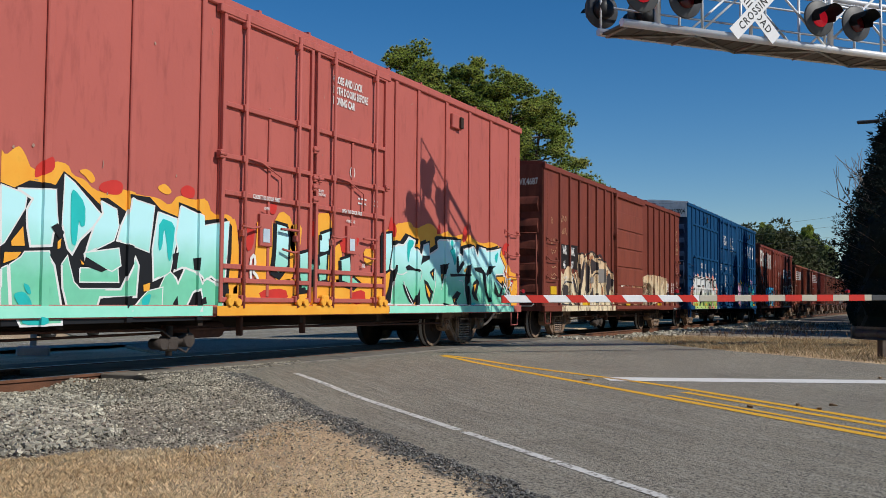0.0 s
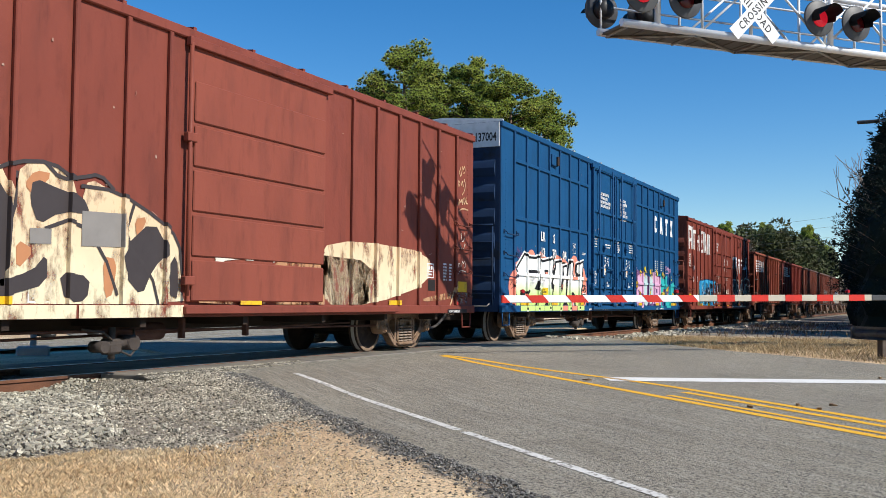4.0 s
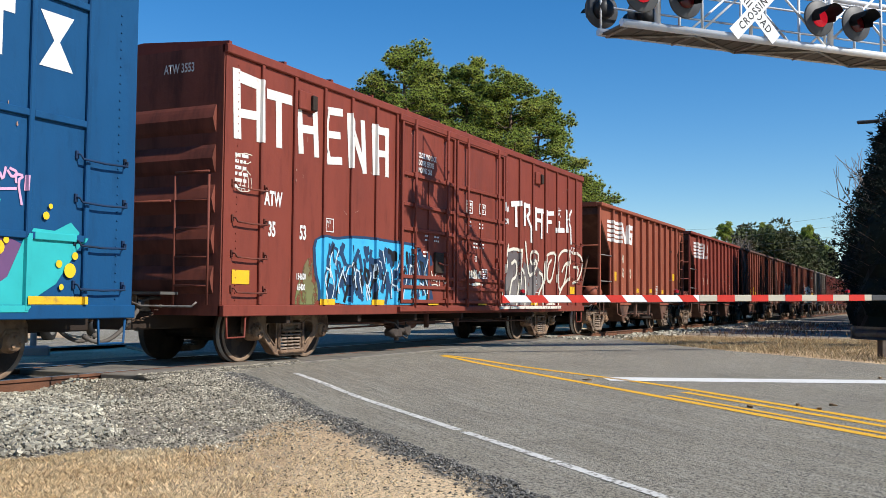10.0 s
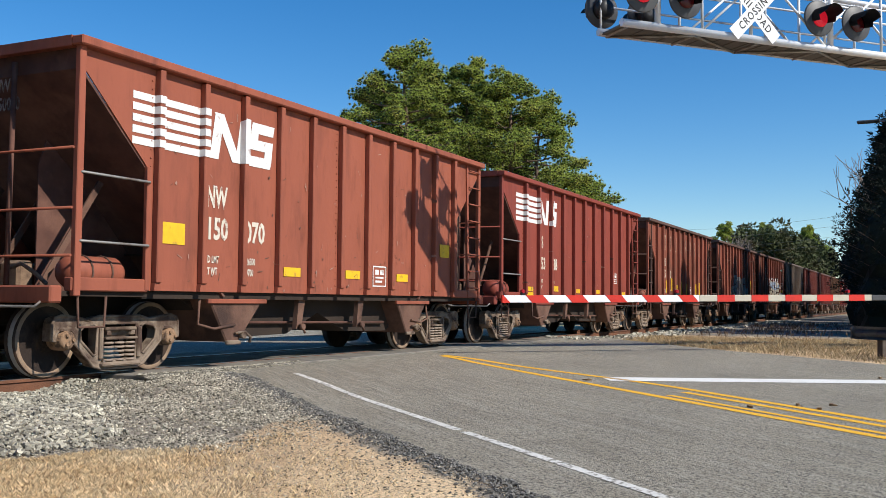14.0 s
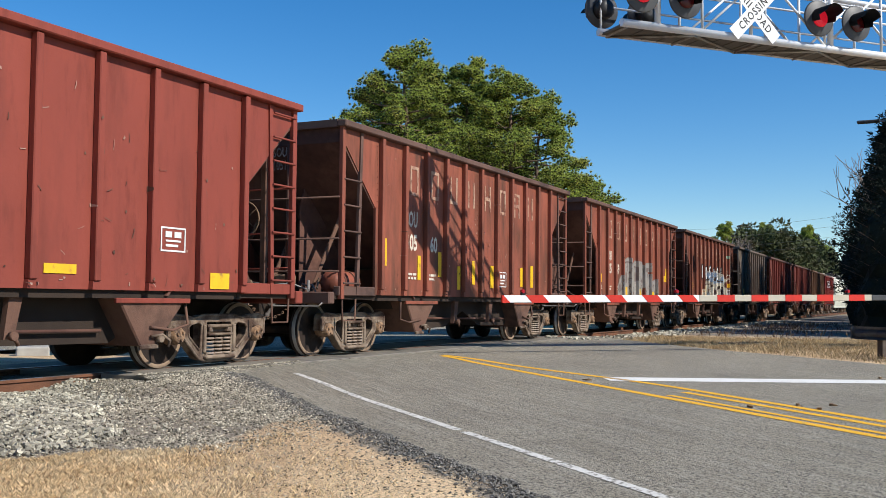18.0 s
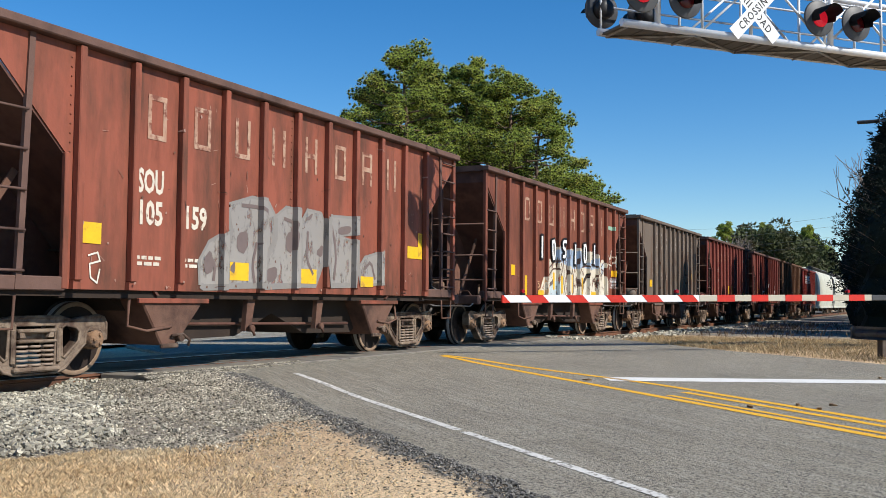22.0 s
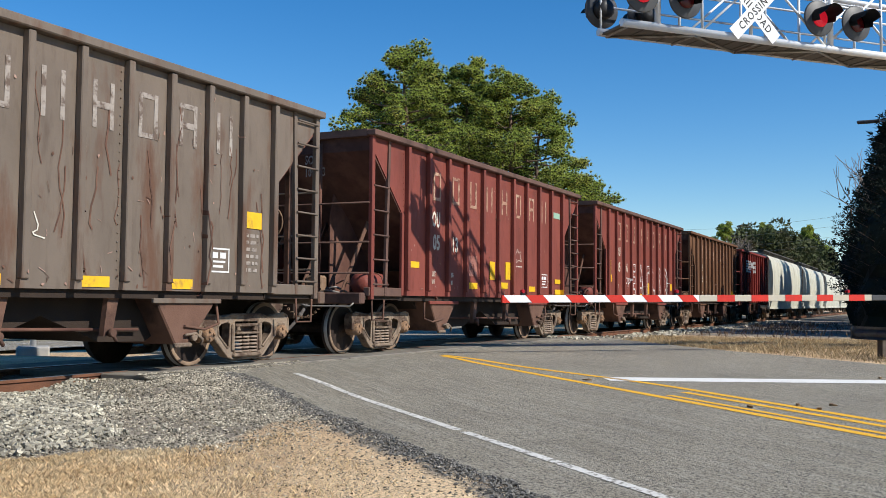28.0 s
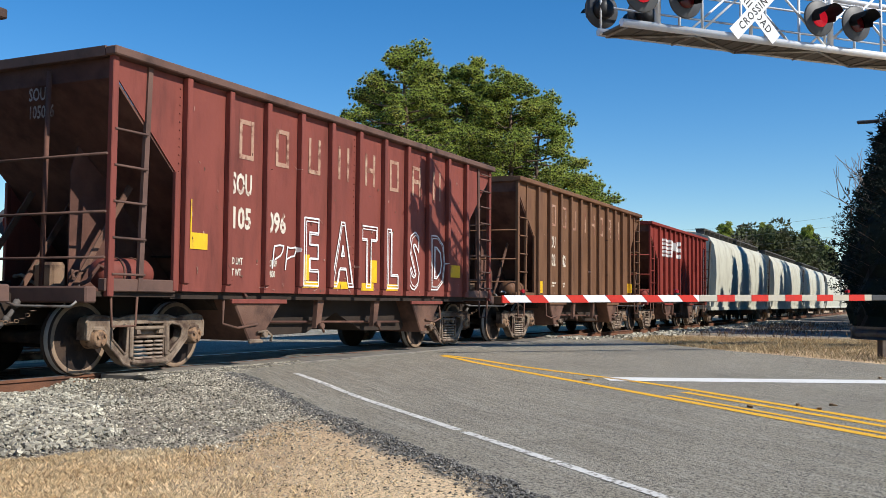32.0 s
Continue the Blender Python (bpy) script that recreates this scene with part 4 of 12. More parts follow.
def fade_spray(name, low, high, z0, z1, wear=None, scale=5.0):
    """Spray paint that fades from one colour to another with height; wear: how far it has flaked off."""
    m = spray(name, low)
    nt = m.node_tree
    b = nt.nodes["Principled BSDF"]
    co, sp, nz = nt.nodes.new("ShaderNodeTexCoord"), nt.nodes.new("ShaderNodeSeparateXYZ"), nt.nodes.new("ShaderNodeTexNoise")
    nt.links.new(co.outputs["Object"], sp.inputs[0])
    nz.inputs["Scale"].default_value, nz.inputs["Detail"].default_value = 2.4, 5.0
    nt.links.new(co.outputs["Object"], nz.inputs["Vector"])
    ad, mr, mx = nt.nodes.new("ShaderNodeMath"), nt.nodes.new("ShaderNodeMapRange"), nt.nodes.new("ShaderNodeMix")
    ad.operation = "MULTIPLY_ADD"
    ad.inputs[1].default_value = 0.35
    nt.links.new(nz.outputs["Fac"], ad.inputs[0])
    nt.links.new(sp.outputs["Z"], ad.inputs[2])
    mr.inputs["From Min"].default_value, mr.inputs["From Max"].default_value = z0 + 0.175, z1 + 0.175
    nt.links.new(ad.outputs[0], mr.inputs["Value"])
    mx.data_type = "RGBA"
    nt.links.new(mr.outputs["Result"], mx.inputs[0])
    nt.links.new(b.inputs["Base Color"].links[0].from_socket, mx.inputs[6])
    mx.inputs[7].default_value = rgb(high)
    nt.links.new(mx.outputs[2], b.inputs["Base Color"])
    if wear:
        mp, n2, m2 = nt.nodes.new("ShaderNodeMapping"), nt.nodes.new("ShaderNodeTexNoise"), nt.nodes.new("ShaderNodeMapRange")
        mp.inputs["Scale"].default_value = (1, 1, 0.45)
        n2.inputs["Scale"].default_value, n2.inputs["Detail"].default_value, n2.inputs["Roughness"].default_value = scale, 9.0, 0.66
        nt.links.new(co.outputs["Object"], mp.inputs[0])
        nt.links.new(mp.outputs[0], n2.inputs["Vector"])
        m2.inputs["From Min"].default_value, m2.inputs["From Max"].default_value = wear
        nt.links.new(n2.outputs["Fac"], m2.inputs["Value"])
        tr, ms = nt.nodes.new("ShaderNodeBsdfTransparent"), nt.nodes.new("ShaderNodeMixShader")
        nt.links.new(m2.outputs["Result"], ms.inputs[0])
        nt.links.new(b.outputs[0], ms.inputs[1])
        nt.links.new(tr.outputs[0], ms.inputs[2])
        nt.links.new(ms.outputs[0], nt.nodes["Material Output"].inputs["Surface"])
    return m


SP = {
    "mint_fade": fade_spray("spray_mint_fade", (0.19, 0.62, 0.40), (0.48, 0.82, 0.83), 1.18, 1.85), "cream_worn": fade_spray("spray_cream_worn", (0.78, 0.66, 0.44), (0.68, 0.50, 0.31), 1.2, 1.9, (0.50, 0.66), 4.0), "tan_worn": fade_spray("spray_tan_worn", (0.46, 0.25, 0.13), (0.40, 0.20, 0.10), 1.1, 1.6, (0.42, 0.56), 4.0),
    "rose_worn": fade_spray("spray_rose_worn", (0.34, 0.15, 0.12), (0.30, 0.12, 0.09), 1.5, 2.0, (0.52, 0.62), 4.0), "sage": spray("spray_sage", (0.28, 0.44, 0.33)), "lime_fade": fade_spray("spray_lime_fade", (0.56, 0.72, 0.22), (0.74, 0.74, 0.71), 1.12, 1.50), "olive_worn": fade_spray("spray_olive_worn", (0.17, 0.18, 0.07), (0.16, 0.13, 0.06), 1.0, 1.4, (0.50, 0.62), 5.0), "rust_tan": spray("spray_rust_tan", (0.46, 0.20, 0.09)), "old_white": mat("spray_old_white", (0.70, 0.68, 0.64), (0.60, 0.57, 0.52), 3, (0.42, 0.33, 0.28), 9, (0.60, 0.76), 0.6, 0, 0.0),
    "grey_worn": fade_spray("spray_grey_worn", (0.20, 0.18, 0.17), (0.12, 0.10, 0.10), 1.2, 1.8, (0.50, 0.66), 3.0), "silver_worn": fade_spray("spray_silver_worn", (0.31, 0.285, 0.255), (0.25, 0.23, 0.21), 1.2, 2.0, (0.53, 0.70), 6.0),
    "turquoise": spray("spray_turquoise", (0.02, 0.50, 0.47)),
    "mint": spray("spray_mint", (0.26, 0.74, 0.54), (0.36, 0.80, 0.62)), "sky": spray("spray_sky", (0.52, 0.83, 0.85), (0.60, 0.86, 0.87)),
    "orange": spray("spray_orange", (0.82, 0.34, 0.03), (0.85, 0.42, 0.05)), "red": spray("spray_red", (0.60, 0.04, 0.03)), "black": spray("spray_black", (0.012, 0.012, 0.014)),
    "brown": spray("spray_brown", (0.10, 0.055, 0.04)), "white": spray("spray_white", (0.78, 0.77, 0.74)),
    "salmon": spray("spray_salmon", (0.76, 0.26, 0.18)), "pink": spray("spray_pink", (0.66, 0.38, 0.55)),
    "aqua": spray("spray_aqua", (0.03, 0.42, 0.42)), "pale": spray("spray_pale", (0.45, 0.60, 0.60)), "yellow": spray("spray_yellow", (0.75, 0.52, 0.02)),
    "blue": spray("spray_blue", (0.06, 0.42, 0.66), (0.04, 0.34, 0.58)), "navy": spray("spray_navy", (0.02, 0.05, 0.11)),
    "chalk": fade_spray("spray_chalk", (0.68, 0.64, 0.54), (0.64, 0.59, 0.49), 1.0, 3.0, (0.56, 0.65), 7.0), "ice": spray("spray_ice", (0.58, 0.64, 0.66), (0.40, 0.50, 0.58)), "tan": mat("spray_tan", (0.50, 0.27, 0.13), (0.60, 0.42, 0.25), 3.5, (0.30, 0.11, 0.06), 4.0, (0.48, 0.66), 0.6, 0, 0.0, amount3=0.8), "plum": spray("spray_plum", (0.15, 0.07, 0.17)), "pewter": spray("spray_pewter", (0.24, 0.22, 0.20)),
    "brown_black": spray("spray_brown_black", (0.022, 0.017, 0.016)), "char": spray("spray_char", (0.050, 0.040, 0.040)), "lime_low": spray("spray_lime_low", (0.56, 0.72, 0.22)), "cream_wash": fade_spray("spray_cream_wash", (0.66, 0.61, 0.50), (0.58, 0.52, 0.41), 1.3, 2.0, (0.55, 0.63), 6.5), "sky_worn": fade_spray("spray_sky_worn", (0.42, 0.49, 0.55), (0.30, 0.38, 0.49), 1.6, 2.2, (0.55, 0.63), 6.5), "ice_worn": fade_spray("spray_ice_worn", (0.50, 0.58, 0.60), (0.44, 0.52, 0.56), 1.3, 1.8, (0.55, 0.63), 6.5),
    "dusk": spray("spray_dusk", (0.16, 0.12, 0.11)),
}


def hopper(s0, L, body, label, number=None, limits=None, ribs_at=None, brand="faded", chord=None, tank=True, H=4.0, ladder=True, strips=(), group="open hopper cars of the train", skip_brand=False, rust=False, rows=(2.40, 1.95)):
    """An open-top hopper car with outside posts."""
    car = start_car("hopper_car", s0, label, group)
    chord = chord or body
    y = HALF
    if ribs_at is None:
        ribs_at = [1.34 + 0.915 * k * (L - 2.7) / 9.15 for k in range(11)]
    R = [(a - 0.055, a + 0.055, 0.10) for a in ribs_at]
    # side sheets with cut-back corners
    for s, nm in ((-1, "side_sheet"), (1, "side_sheet")):
        bm = bmesh.new()
        p = [(0.10, H - 0.12), (0.10, H - 0.34), (1.20, 2.60), (1.20, 1.06), (L - 1.20, 1.06), (L - 1.20, 2.60), (L - 0.10, H - 0.34), (L - 0.10, H - 0.12)]
        prism(bm, p, s * y, s * (y - 0.02))
        bmesh.ops.recalc_face_normals(bm, faces=bm.faces)
        part(nm, bm, body, car)
    # ends: a short upright sheet, then the slope
    for k in (0, 1):
        f = (lambda x: x) if k == 0 else (lambda x: L - x)
        bm = bmesh.new()
        pts = [(f(0.06), H - 0.10), (f(0.06), H - 0.36), (f(1.19), 2.58), (f(2.75), 1.0), (f(2.80), 1.0), (f(1.24), 2.58), (f(0.11), H - 0.36), (f(0.11), H - 0.10)]
        prism(bm, pts[:: (1 if k == 0 else -1)], -y + 0.02, y - 0.02)
        bmesh.ops.recalc_face_normals(bm, faces=bm.faces)
        part("slope_sheet", bm, M["shade_brown"], car, "sloping end sheet, dark brown with its shade painted in")
    # interior floor, so that no light passes through
    part("floor_sheet", bm_box(2.0, L - 2.0, -y + 0.03, y - 0.03, 1.55, 1.57), M["under"], car)
    bm = bmesh.new()
    for s in (-1, 1):
        a, b = sorted((s * (y - 0.05), s * (y + 0.13)))
        box(bm, -0.05, L + 0.05, a, b, H - 0.11, H, bevel=0.015)
    box(bm, -0.05, 0.11, -y + 0.05, y - 0.05, H - 0.115, H + 0.01)
    box(bm, L - 0.11, L + 0.05, -y + 0.05, y - 0.05, H - 0.115, H + 0.01)
    part("top_chord", bm, chord, car)

    def rib_shape(bm):
        box(bm, -0.05, 0.05, -0.10, 0.0, 1.16, H - 0.12, bevel=0.012)
        prism(bm, [(-0.06, 1.06), (0.06, 1.06), (0.05, 1.16), (-0.05, 1.16)], -0.07, 0.0)
    me = once("rib_%s_%.2f" % (body.name, H), rib_shape)
    for a in ribs_at:
        part("rib", me, body, car, at=pose(a, -y, 0))
        part("rib", me, body, car, at=pose(a, y, 0, 0, 0, 180))
    if "seam" not in SHARED:
        def seam(bm):
            for k in range(24):
                lathe(bm, [(0.013, 0.0), (0.010, -0.010), (0.003, -0.012)], 6)
                bmesh.ops.translate(bm, verts=bm.verts[-18:], vec=(0, 0, 1.2 + k * 0.11))
        once("seam", seam)
    for a in (ribs_at[0] - 0.10, ribs_at[len(ribs_at) // 2] - 0.10, ribs_at[-1] + 0.10):
        tagged(part("riveted_seam", SHARED["seam"], body, car, at=pose(a, -y - 0.001, 0)), kind="stuff")
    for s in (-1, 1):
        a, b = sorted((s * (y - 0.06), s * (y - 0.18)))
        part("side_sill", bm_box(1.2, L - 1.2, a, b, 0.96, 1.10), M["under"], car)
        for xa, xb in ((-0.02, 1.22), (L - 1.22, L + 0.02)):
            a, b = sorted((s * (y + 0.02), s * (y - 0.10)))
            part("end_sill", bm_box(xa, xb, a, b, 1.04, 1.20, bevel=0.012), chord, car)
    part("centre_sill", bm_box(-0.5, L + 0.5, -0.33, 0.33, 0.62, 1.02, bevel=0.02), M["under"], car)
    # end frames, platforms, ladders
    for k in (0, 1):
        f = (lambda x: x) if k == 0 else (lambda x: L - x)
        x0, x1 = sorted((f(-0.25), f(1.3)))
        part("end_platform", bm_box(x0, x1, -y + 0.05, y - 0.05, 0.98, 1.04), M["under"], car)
        part("end_beam", bm_box(min(f(-0.30), f(-0.12)), max(f(-0.30), f(-0.12)), -y, y, 0.90, 1.10, bevel=0.02), chord, car)
        for s in (-1, 1):
            a, b = sorted((f(0.0), f(0.10)))
            part("corner_post", bm_box(a, b, s * y - 0.05, s * y + 0.03, 0.98, H - 0.1, bevel=0.01), body, car)
            if ladder or k:
                bm = bmesh.new()
                prism(bm, [(f(0.62), H - 0.12), (f(0.70), H - 0.12), (f(0.60), 1.05), (f(0.52), 1.05)][:: (1 if k == 0 else -1)], s * y - 0.03, s * y + 0.02)
                bmesh.ops.recalc_face_normals(bm, faces=bm.faces)
                part("raking_post", bm, chord, car)
            a, b = sorted((f(1.16), f(1.24)))
            part("edge_post", bm_box(a, b, s * y - 0.03, s * y + 0.03, 1.06, 2.62, bevel=0.008), body, car)
            if s < 0 and not (ladder or k):
                for z in (1.62, 2.42):
                    bm = bmesh.new()
                    pipe(bm, [(0.05, -y - 0.03, z), (0.08, -y - 0.06, z), (1.17, -y - 0.06, z), (1.20, -y - 0.03, z)], 0.016, 6)
                    part("rung", bm, M["grey_steel"], car)
            if s < 0:
                for r in range((5 if ladder else 0) if k == 0 else 8):
                    z = 1.25 + r * (0.44 if k == 0 else 0.36)
                    part("rung", once("hrung", lambda bm: tube(bm, (-0.28, 0, 0), (0.28, 0, 0), 0.016, 6)), chord, car, at=pose(f(0.33), -y - 0.05, z))
                st = part("stirrup", once("stirrup", stirrup_shape), M["chute"], car, at=pose(f(0.32), -y, 0.98))
        for yy in (-0.9, 0.0, 0.9):
            bm = bmesh.new()
            prism(bm, [(f(0.05), 1.02), (f(0.14), 1.02), (f(1.10), 2.42), (f(1.02), 2.46)][::(1 if k == 0 else -1)], yy - 0.012, yy + 0.012)
            bmesh.ops.recalc_face_normals(bm, faces=bm.faces)
            part("end_brace", bm, M["shade_brown"] if k else M["chute"], car)
        # web plate added under the slope, closing off the sky behind
        bm = bmesh.new()
        prism(bm, [(f(0.50), 1.03), (f(2.60), 1.03), (f(1.17), 2.50), (f(0.62), 2.95), (f(0.50), 2.6)][::(1 if k == 0 else -1)], -0.42, -0.40)
        bmesh.ops.recalc_face_normals(bm, faces=bm.faces)
        part("shear_plate", bm, M["shade_brown"], car)
        for yy in (-0.5, 0.8):
            bm = bmesh.new()
            tube(bm, (f(0.0), yy, 1.02), (f(0.03), yy, H - 0.2), 0.035, 6)
            part("end_post", bm, M["shade_brown"], car)
        for zz in (1.45, 2.0, 2.7):
            bm = bmesh.new()
            tube(bm, (f(-0.02), -y, zz), (f(-0.02), y, zz), 0.017, 6)
            part("end_rail", bm, chord, car)
    # hand brake on the trailing end
    bm = bmesh.new()
    pipe(bm, [(0, 0.28 * math.cos(q * math.pi / 10), 0.28 * math.sin(q * math.pi / 10)) for q in range(21)], 0.014, 6)
    bw = part("brake_wheel", bm, M["cast_rust"], car, "spoked hand-brake wheel", at=pose(L + 0.10, -0.55, 2.25))
    for q in range(5):
        bm = bmesh.new()
        tube(bm, (0, 0, 0), (0, 0.28 * math.cos(q * 1.2566), 0.28 * math.sin(q * 1.2566)), 0.010, 5)
        part("spoke", bm, M["cast_rust"], bw)
    bm = bmesh.new()
    tube(bm, (L - 0.05, -0.55, 2.25), (L + 0.12, -0.55, 2.25), 0.03, 8)
    box(bm, L - 0.16, L - 0.02, -0.68, -0.42, 1.95, 2.45, bevel=0.03)
    part("brake_stand", bm, M["shade_brown"], car)
    for yy in (-1.05, 0.2):
        bm = bmesh.new()
        box(bm, L - 0.10, L - 0.02, yy - 0.05, yy + 0.05, 1.04, 3.5, bevel=0.01)
        part("end_stanchion", bm, M["chute"], car)
    if tank:
        bm = bmesh.new()
        lathe(bm, [(0.03, -0.44), (0.15, -0.42), (0.20, -0.34), (0.20, 0.34), (0.15, 0.42), (0.03, 0.44)], 20)
        bmesh.ops.rotate(bm, verts=bm.verts, cent=(0, 0, 0), matrix=Matrix.Rotation(radians(90), 3, "Z"))
        bmesh.ops.translate(bm, verts=bm.verts, vec=(0.66, -1.18, 1.27))
        bmesh.ops.recalc_face_normals(bm, faces=bm.faces)
        tk = part("air_reservoir", bm, body, car, "rust-red air tank on the end platform")
        for xx in (0.50, 0.82):
            bm = bmesh.new()
            pipe(bm, [(xx, -1.18 + 0.206 * math.cos(q * 0.4), 1.27 + 0.206 * math.sin(q * 0.4)) for q in range(17)], 0.014, 5)
            part("tank_strap", bm, M["chute"], tk)
    # bays below
    for xa in (3.1, L - 3.0):
        bm = bmesh.new()
        prism(bm, [(xa - 0.60, 0.97), (xa + 0.62, 0.97), (xa + 0.55, 0.85), (xa + 0.08, 0.36), (xa - 0.20, 0.36)], -y + 0.06, -0.45)
        bmesh.ops.bevel(bm, geom=bm.edges[:], offset=0.02, segments=1, affect="EDGES")
        part("chute", bm, M["chute"], car)
        bm = bmesh.new()
        box(bm, xa - 0.22, xa + 0.10, -y + 0.03, -y + 0.08, 0.32, 0.38, bevel=0.012)
        pipe(bm, [(xa - 0.05, -y + 0.03, 0.48), (xa + 0.12, -y - 0.01, 0.50), (xa + 0.26, -y - 0.01, 0.42), (xa + 0.24, -y, 0.34)], 0.02, 6)
        tube(bm, (xa + 0.10, -y - 0.02, 0.45), (xa + 0.10, -y + 0.05, 0.45), 0.05, 8)
        part("chute_latch", bm, M["cast"], car)
        part("chute_flange", bm_box(xa - 0.66, xa + 0.68, -y + 0.02, -y + 0.07, 0.90, 0.965, bevel=0.008), body, car)
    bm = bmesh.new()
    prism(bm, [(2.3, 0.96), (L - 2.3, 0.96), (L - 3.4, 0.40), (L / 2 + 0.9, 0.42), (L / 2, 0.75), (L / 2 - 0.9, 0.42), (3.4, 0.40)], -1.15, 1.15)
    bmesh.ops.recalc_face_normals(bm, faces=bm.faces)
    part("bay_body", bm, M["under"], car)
    for xa in (L * 0.42, L * 0.58):
        bm = bmesh.new()
        prism(bm, [(xa - 0.06, 0.97), (xa + 0.12, 0.97), (xa + 0.02, 0.52), (xa - 0.12, 0.50)], -y + 0.12, -y + 0.2)
        tube(bm, (xa - 0.05, -y + 0.09, 0.54), (xa - 0.05, -y + 0.02, 0.54), 0.05, 8)
        tube(bm, (xa - 0.05, -y + 0.05, 0.54), (xa + 0.02, -y + 0.05, 0.44), 0.022, 6)
        part("door_hanger", bm, M["chute"], car)
    # brake gear below and on the platforms
    rng = random.Random(int(s0 * 10))
    for k in (0, 1):
        f = (lambda x: x) if k == 0 else (lambda x: L - x)
        for q in range(7):
            bm = bmesh.new()
            p = Vector((f(rng.uniform(-0.25, 0.9)), rng.uniform(-1.3, 0.6), rng.uniform(1.06, 1.2)))
            e = p + Vector((rng.uniform(-0.5, 0.5), rng.uniform(-0.2, 0.9), rng.uniform(0.0, 0.22)))
            pipe(bm, [p, p.lerp(e, 0.3) + Vector((0, 0, rng.uniform(-0.04, 0.1))), p.lerp(e, 0.7) + Vector((0, 0, rng.uniform(-0.02, 0.12))), e], rng.uniform(0.014, 0.03), 6)
            part("brake_rod", bm, rng.choice((M["chute"], M["cast_rust"], M["shade_brown"], M["grey_steel"])), car)
        part("brake_valve", bm_box(min(f(0.30), f(0.55)), max(f(0.30), f(0.55)), -0.35, 0.0, 1.05, 1.42, bevel=0.04), M["cast_rust"], car)
        bm = bmesh.new()
        pipe(bm, [(f(2.35), -y + 0.10, 0.96), (f(2.30), -y + 0.08, 0.62), (f(2.62), -y + 0.06, 0.55), (f(3.05), -y + 0.04, 0.60)], 0.02, 6)
        part("release_rod", bm, M["chute"], car)
    bm = bmesh.new()
    tube(bm, (3.6, -1.22, 0.62), (L - 3.6, -1.22, 0.56), 0.022, 6)
    part("brake_pipe", bm, M["shade_brown"], car)
    truck(car, 1.22, rust)
    truck(car, L - 1.22, rust)
    ends_gear(car, L, 0.05)
    # lettering
    if not skip_brand:
        for i, kind in enumerate("bbgcdbfc"):
            if i + 2 >= len(ribs_at):
                break
            k0 = 0 if ribs_at[3] - ribs_at[2] < 0.8 else 1
            if i + k0 + 1 >= len(ribs_at):
                break
            cx = (ribs_at[i + k0] + ribs_at[i + k0 + 1]) / 2
            a, b, z0, z1, t = cx - 0.17, cx + 0.17, 2.98, 3.55, 0.065
            bars = {"a": [(a, z1 - t, b, z1), (a, z0, b, z0 + t), (a, (z0 + z1 - t) / 2, b, (z0 + z1 + t) / 2), (a, (z0 + z1) / 2, a + t, z1), (b - t, z0, b, (z0 + z1) / 2)],
                    "b": [(a, z0, a + t, z1), (b - t, z0, b, z1), (a, z1 - t, b, z1), (a, z0, b, z0 + t)],
                    "c": [(a, z0, a + t, z1), (b - t, z0, b, z1)], "t": [(cx - t / 2, z0, cx + t / 2, z1 - t), (a, z1 - t, b, z1)], "g": [(a, z0 + t, a + t, z1), (b - t, z0 + t, b, z1), (a, z0, b, z0 + t)], "d": [(a, z0, a + t, z1), (b - t, z0, b, z1), (a, 3.22, b, 3.3)],
                    "e": [(a, z0, a + t, z1), (a, z1 - t, b, z1), (a, z0, b, z0 + t), (a, 3.22, b - 0.06, 3.3)], "f": [(a, z0, a + t, z1), (a, z1 - t, b, z1), (b - t, z0, b, z1), (a, 3.22, b, 3.3)]}[kind]
            bm = bmesh.new()
            for k, q in enumerate(bars):
                quad(bm, *q, order=k)
            lay(car, "painted_mark", bm, M[brand], R, 1, "worn painted block")
    if number:
        end_words(car, number[0] + "\n" + number[1] + number[2], -0.15 if tank else 0.2, H - 0.55, 0.16, M["faded_grey"], 0.03)
        mk, na, nb = number[:3]
        n = 0 if ribs_at[3] - ribs_at[2] < 0.8 else 1
        x0, x1 = (ribs_at[n] + 0.11, ribs_at[n + 1] + 0.09)
        lm = M["letter_worn"] if brand != "faded_grey" else M["faded_grey"]
        words(car, mk, x0, rows[0] + 0.01, 0.29, lm, R, 1, 0.58, bold=0.032)
        words(car, na, x0, rows[1] - 0.01, 0.29, lm, R, 1, 0.76, bold=0.032)
        words(car, nb, x1, rows[1] - 0.01, 0.29, lm, R, 1, 0.76, bold=0.032)
        if limits:
            for k, (tag, load) in enumerate(zip(("LD LMT", "LT WT"), limits)):
                words(car, tag, x0, 1.46 - 0.16 * k, 0.095, lm, R, 1, 0.62, bold=0.03)
                words(car, load, x1 if len(load) < 7 else x0, 1.46 - 0.16 * k, 0.095, lm, R, 1, 0.62, bold=0.03)
        else:
            small_print(car, x0, 1.45, 0.5, 2, lm, R, int(s0))
        if not limits:
            small_print(car, x1, 1.45, 0.4, 2, lm, R, int(s0) + 1)
    scuffing(car, L, 1.1, H - 0.3, M["scuff"], R, int(s0) + 7)
    scuffing(car, L, 1.1, H - 0.9, M["chute"], R, int(s0) + 9, 60)
    for i, (xa, za, xb, zb) in enumerate(strips):
        over = max(0.0, xb - (L - 1.26))
        xa, xb = xa - over, xb - over
        patch(car, "reflective_strip", xa, za, xb, zb, M["reflector"], R, 2 + 0.25 * i, "yellow reflective strip")
    return car, R


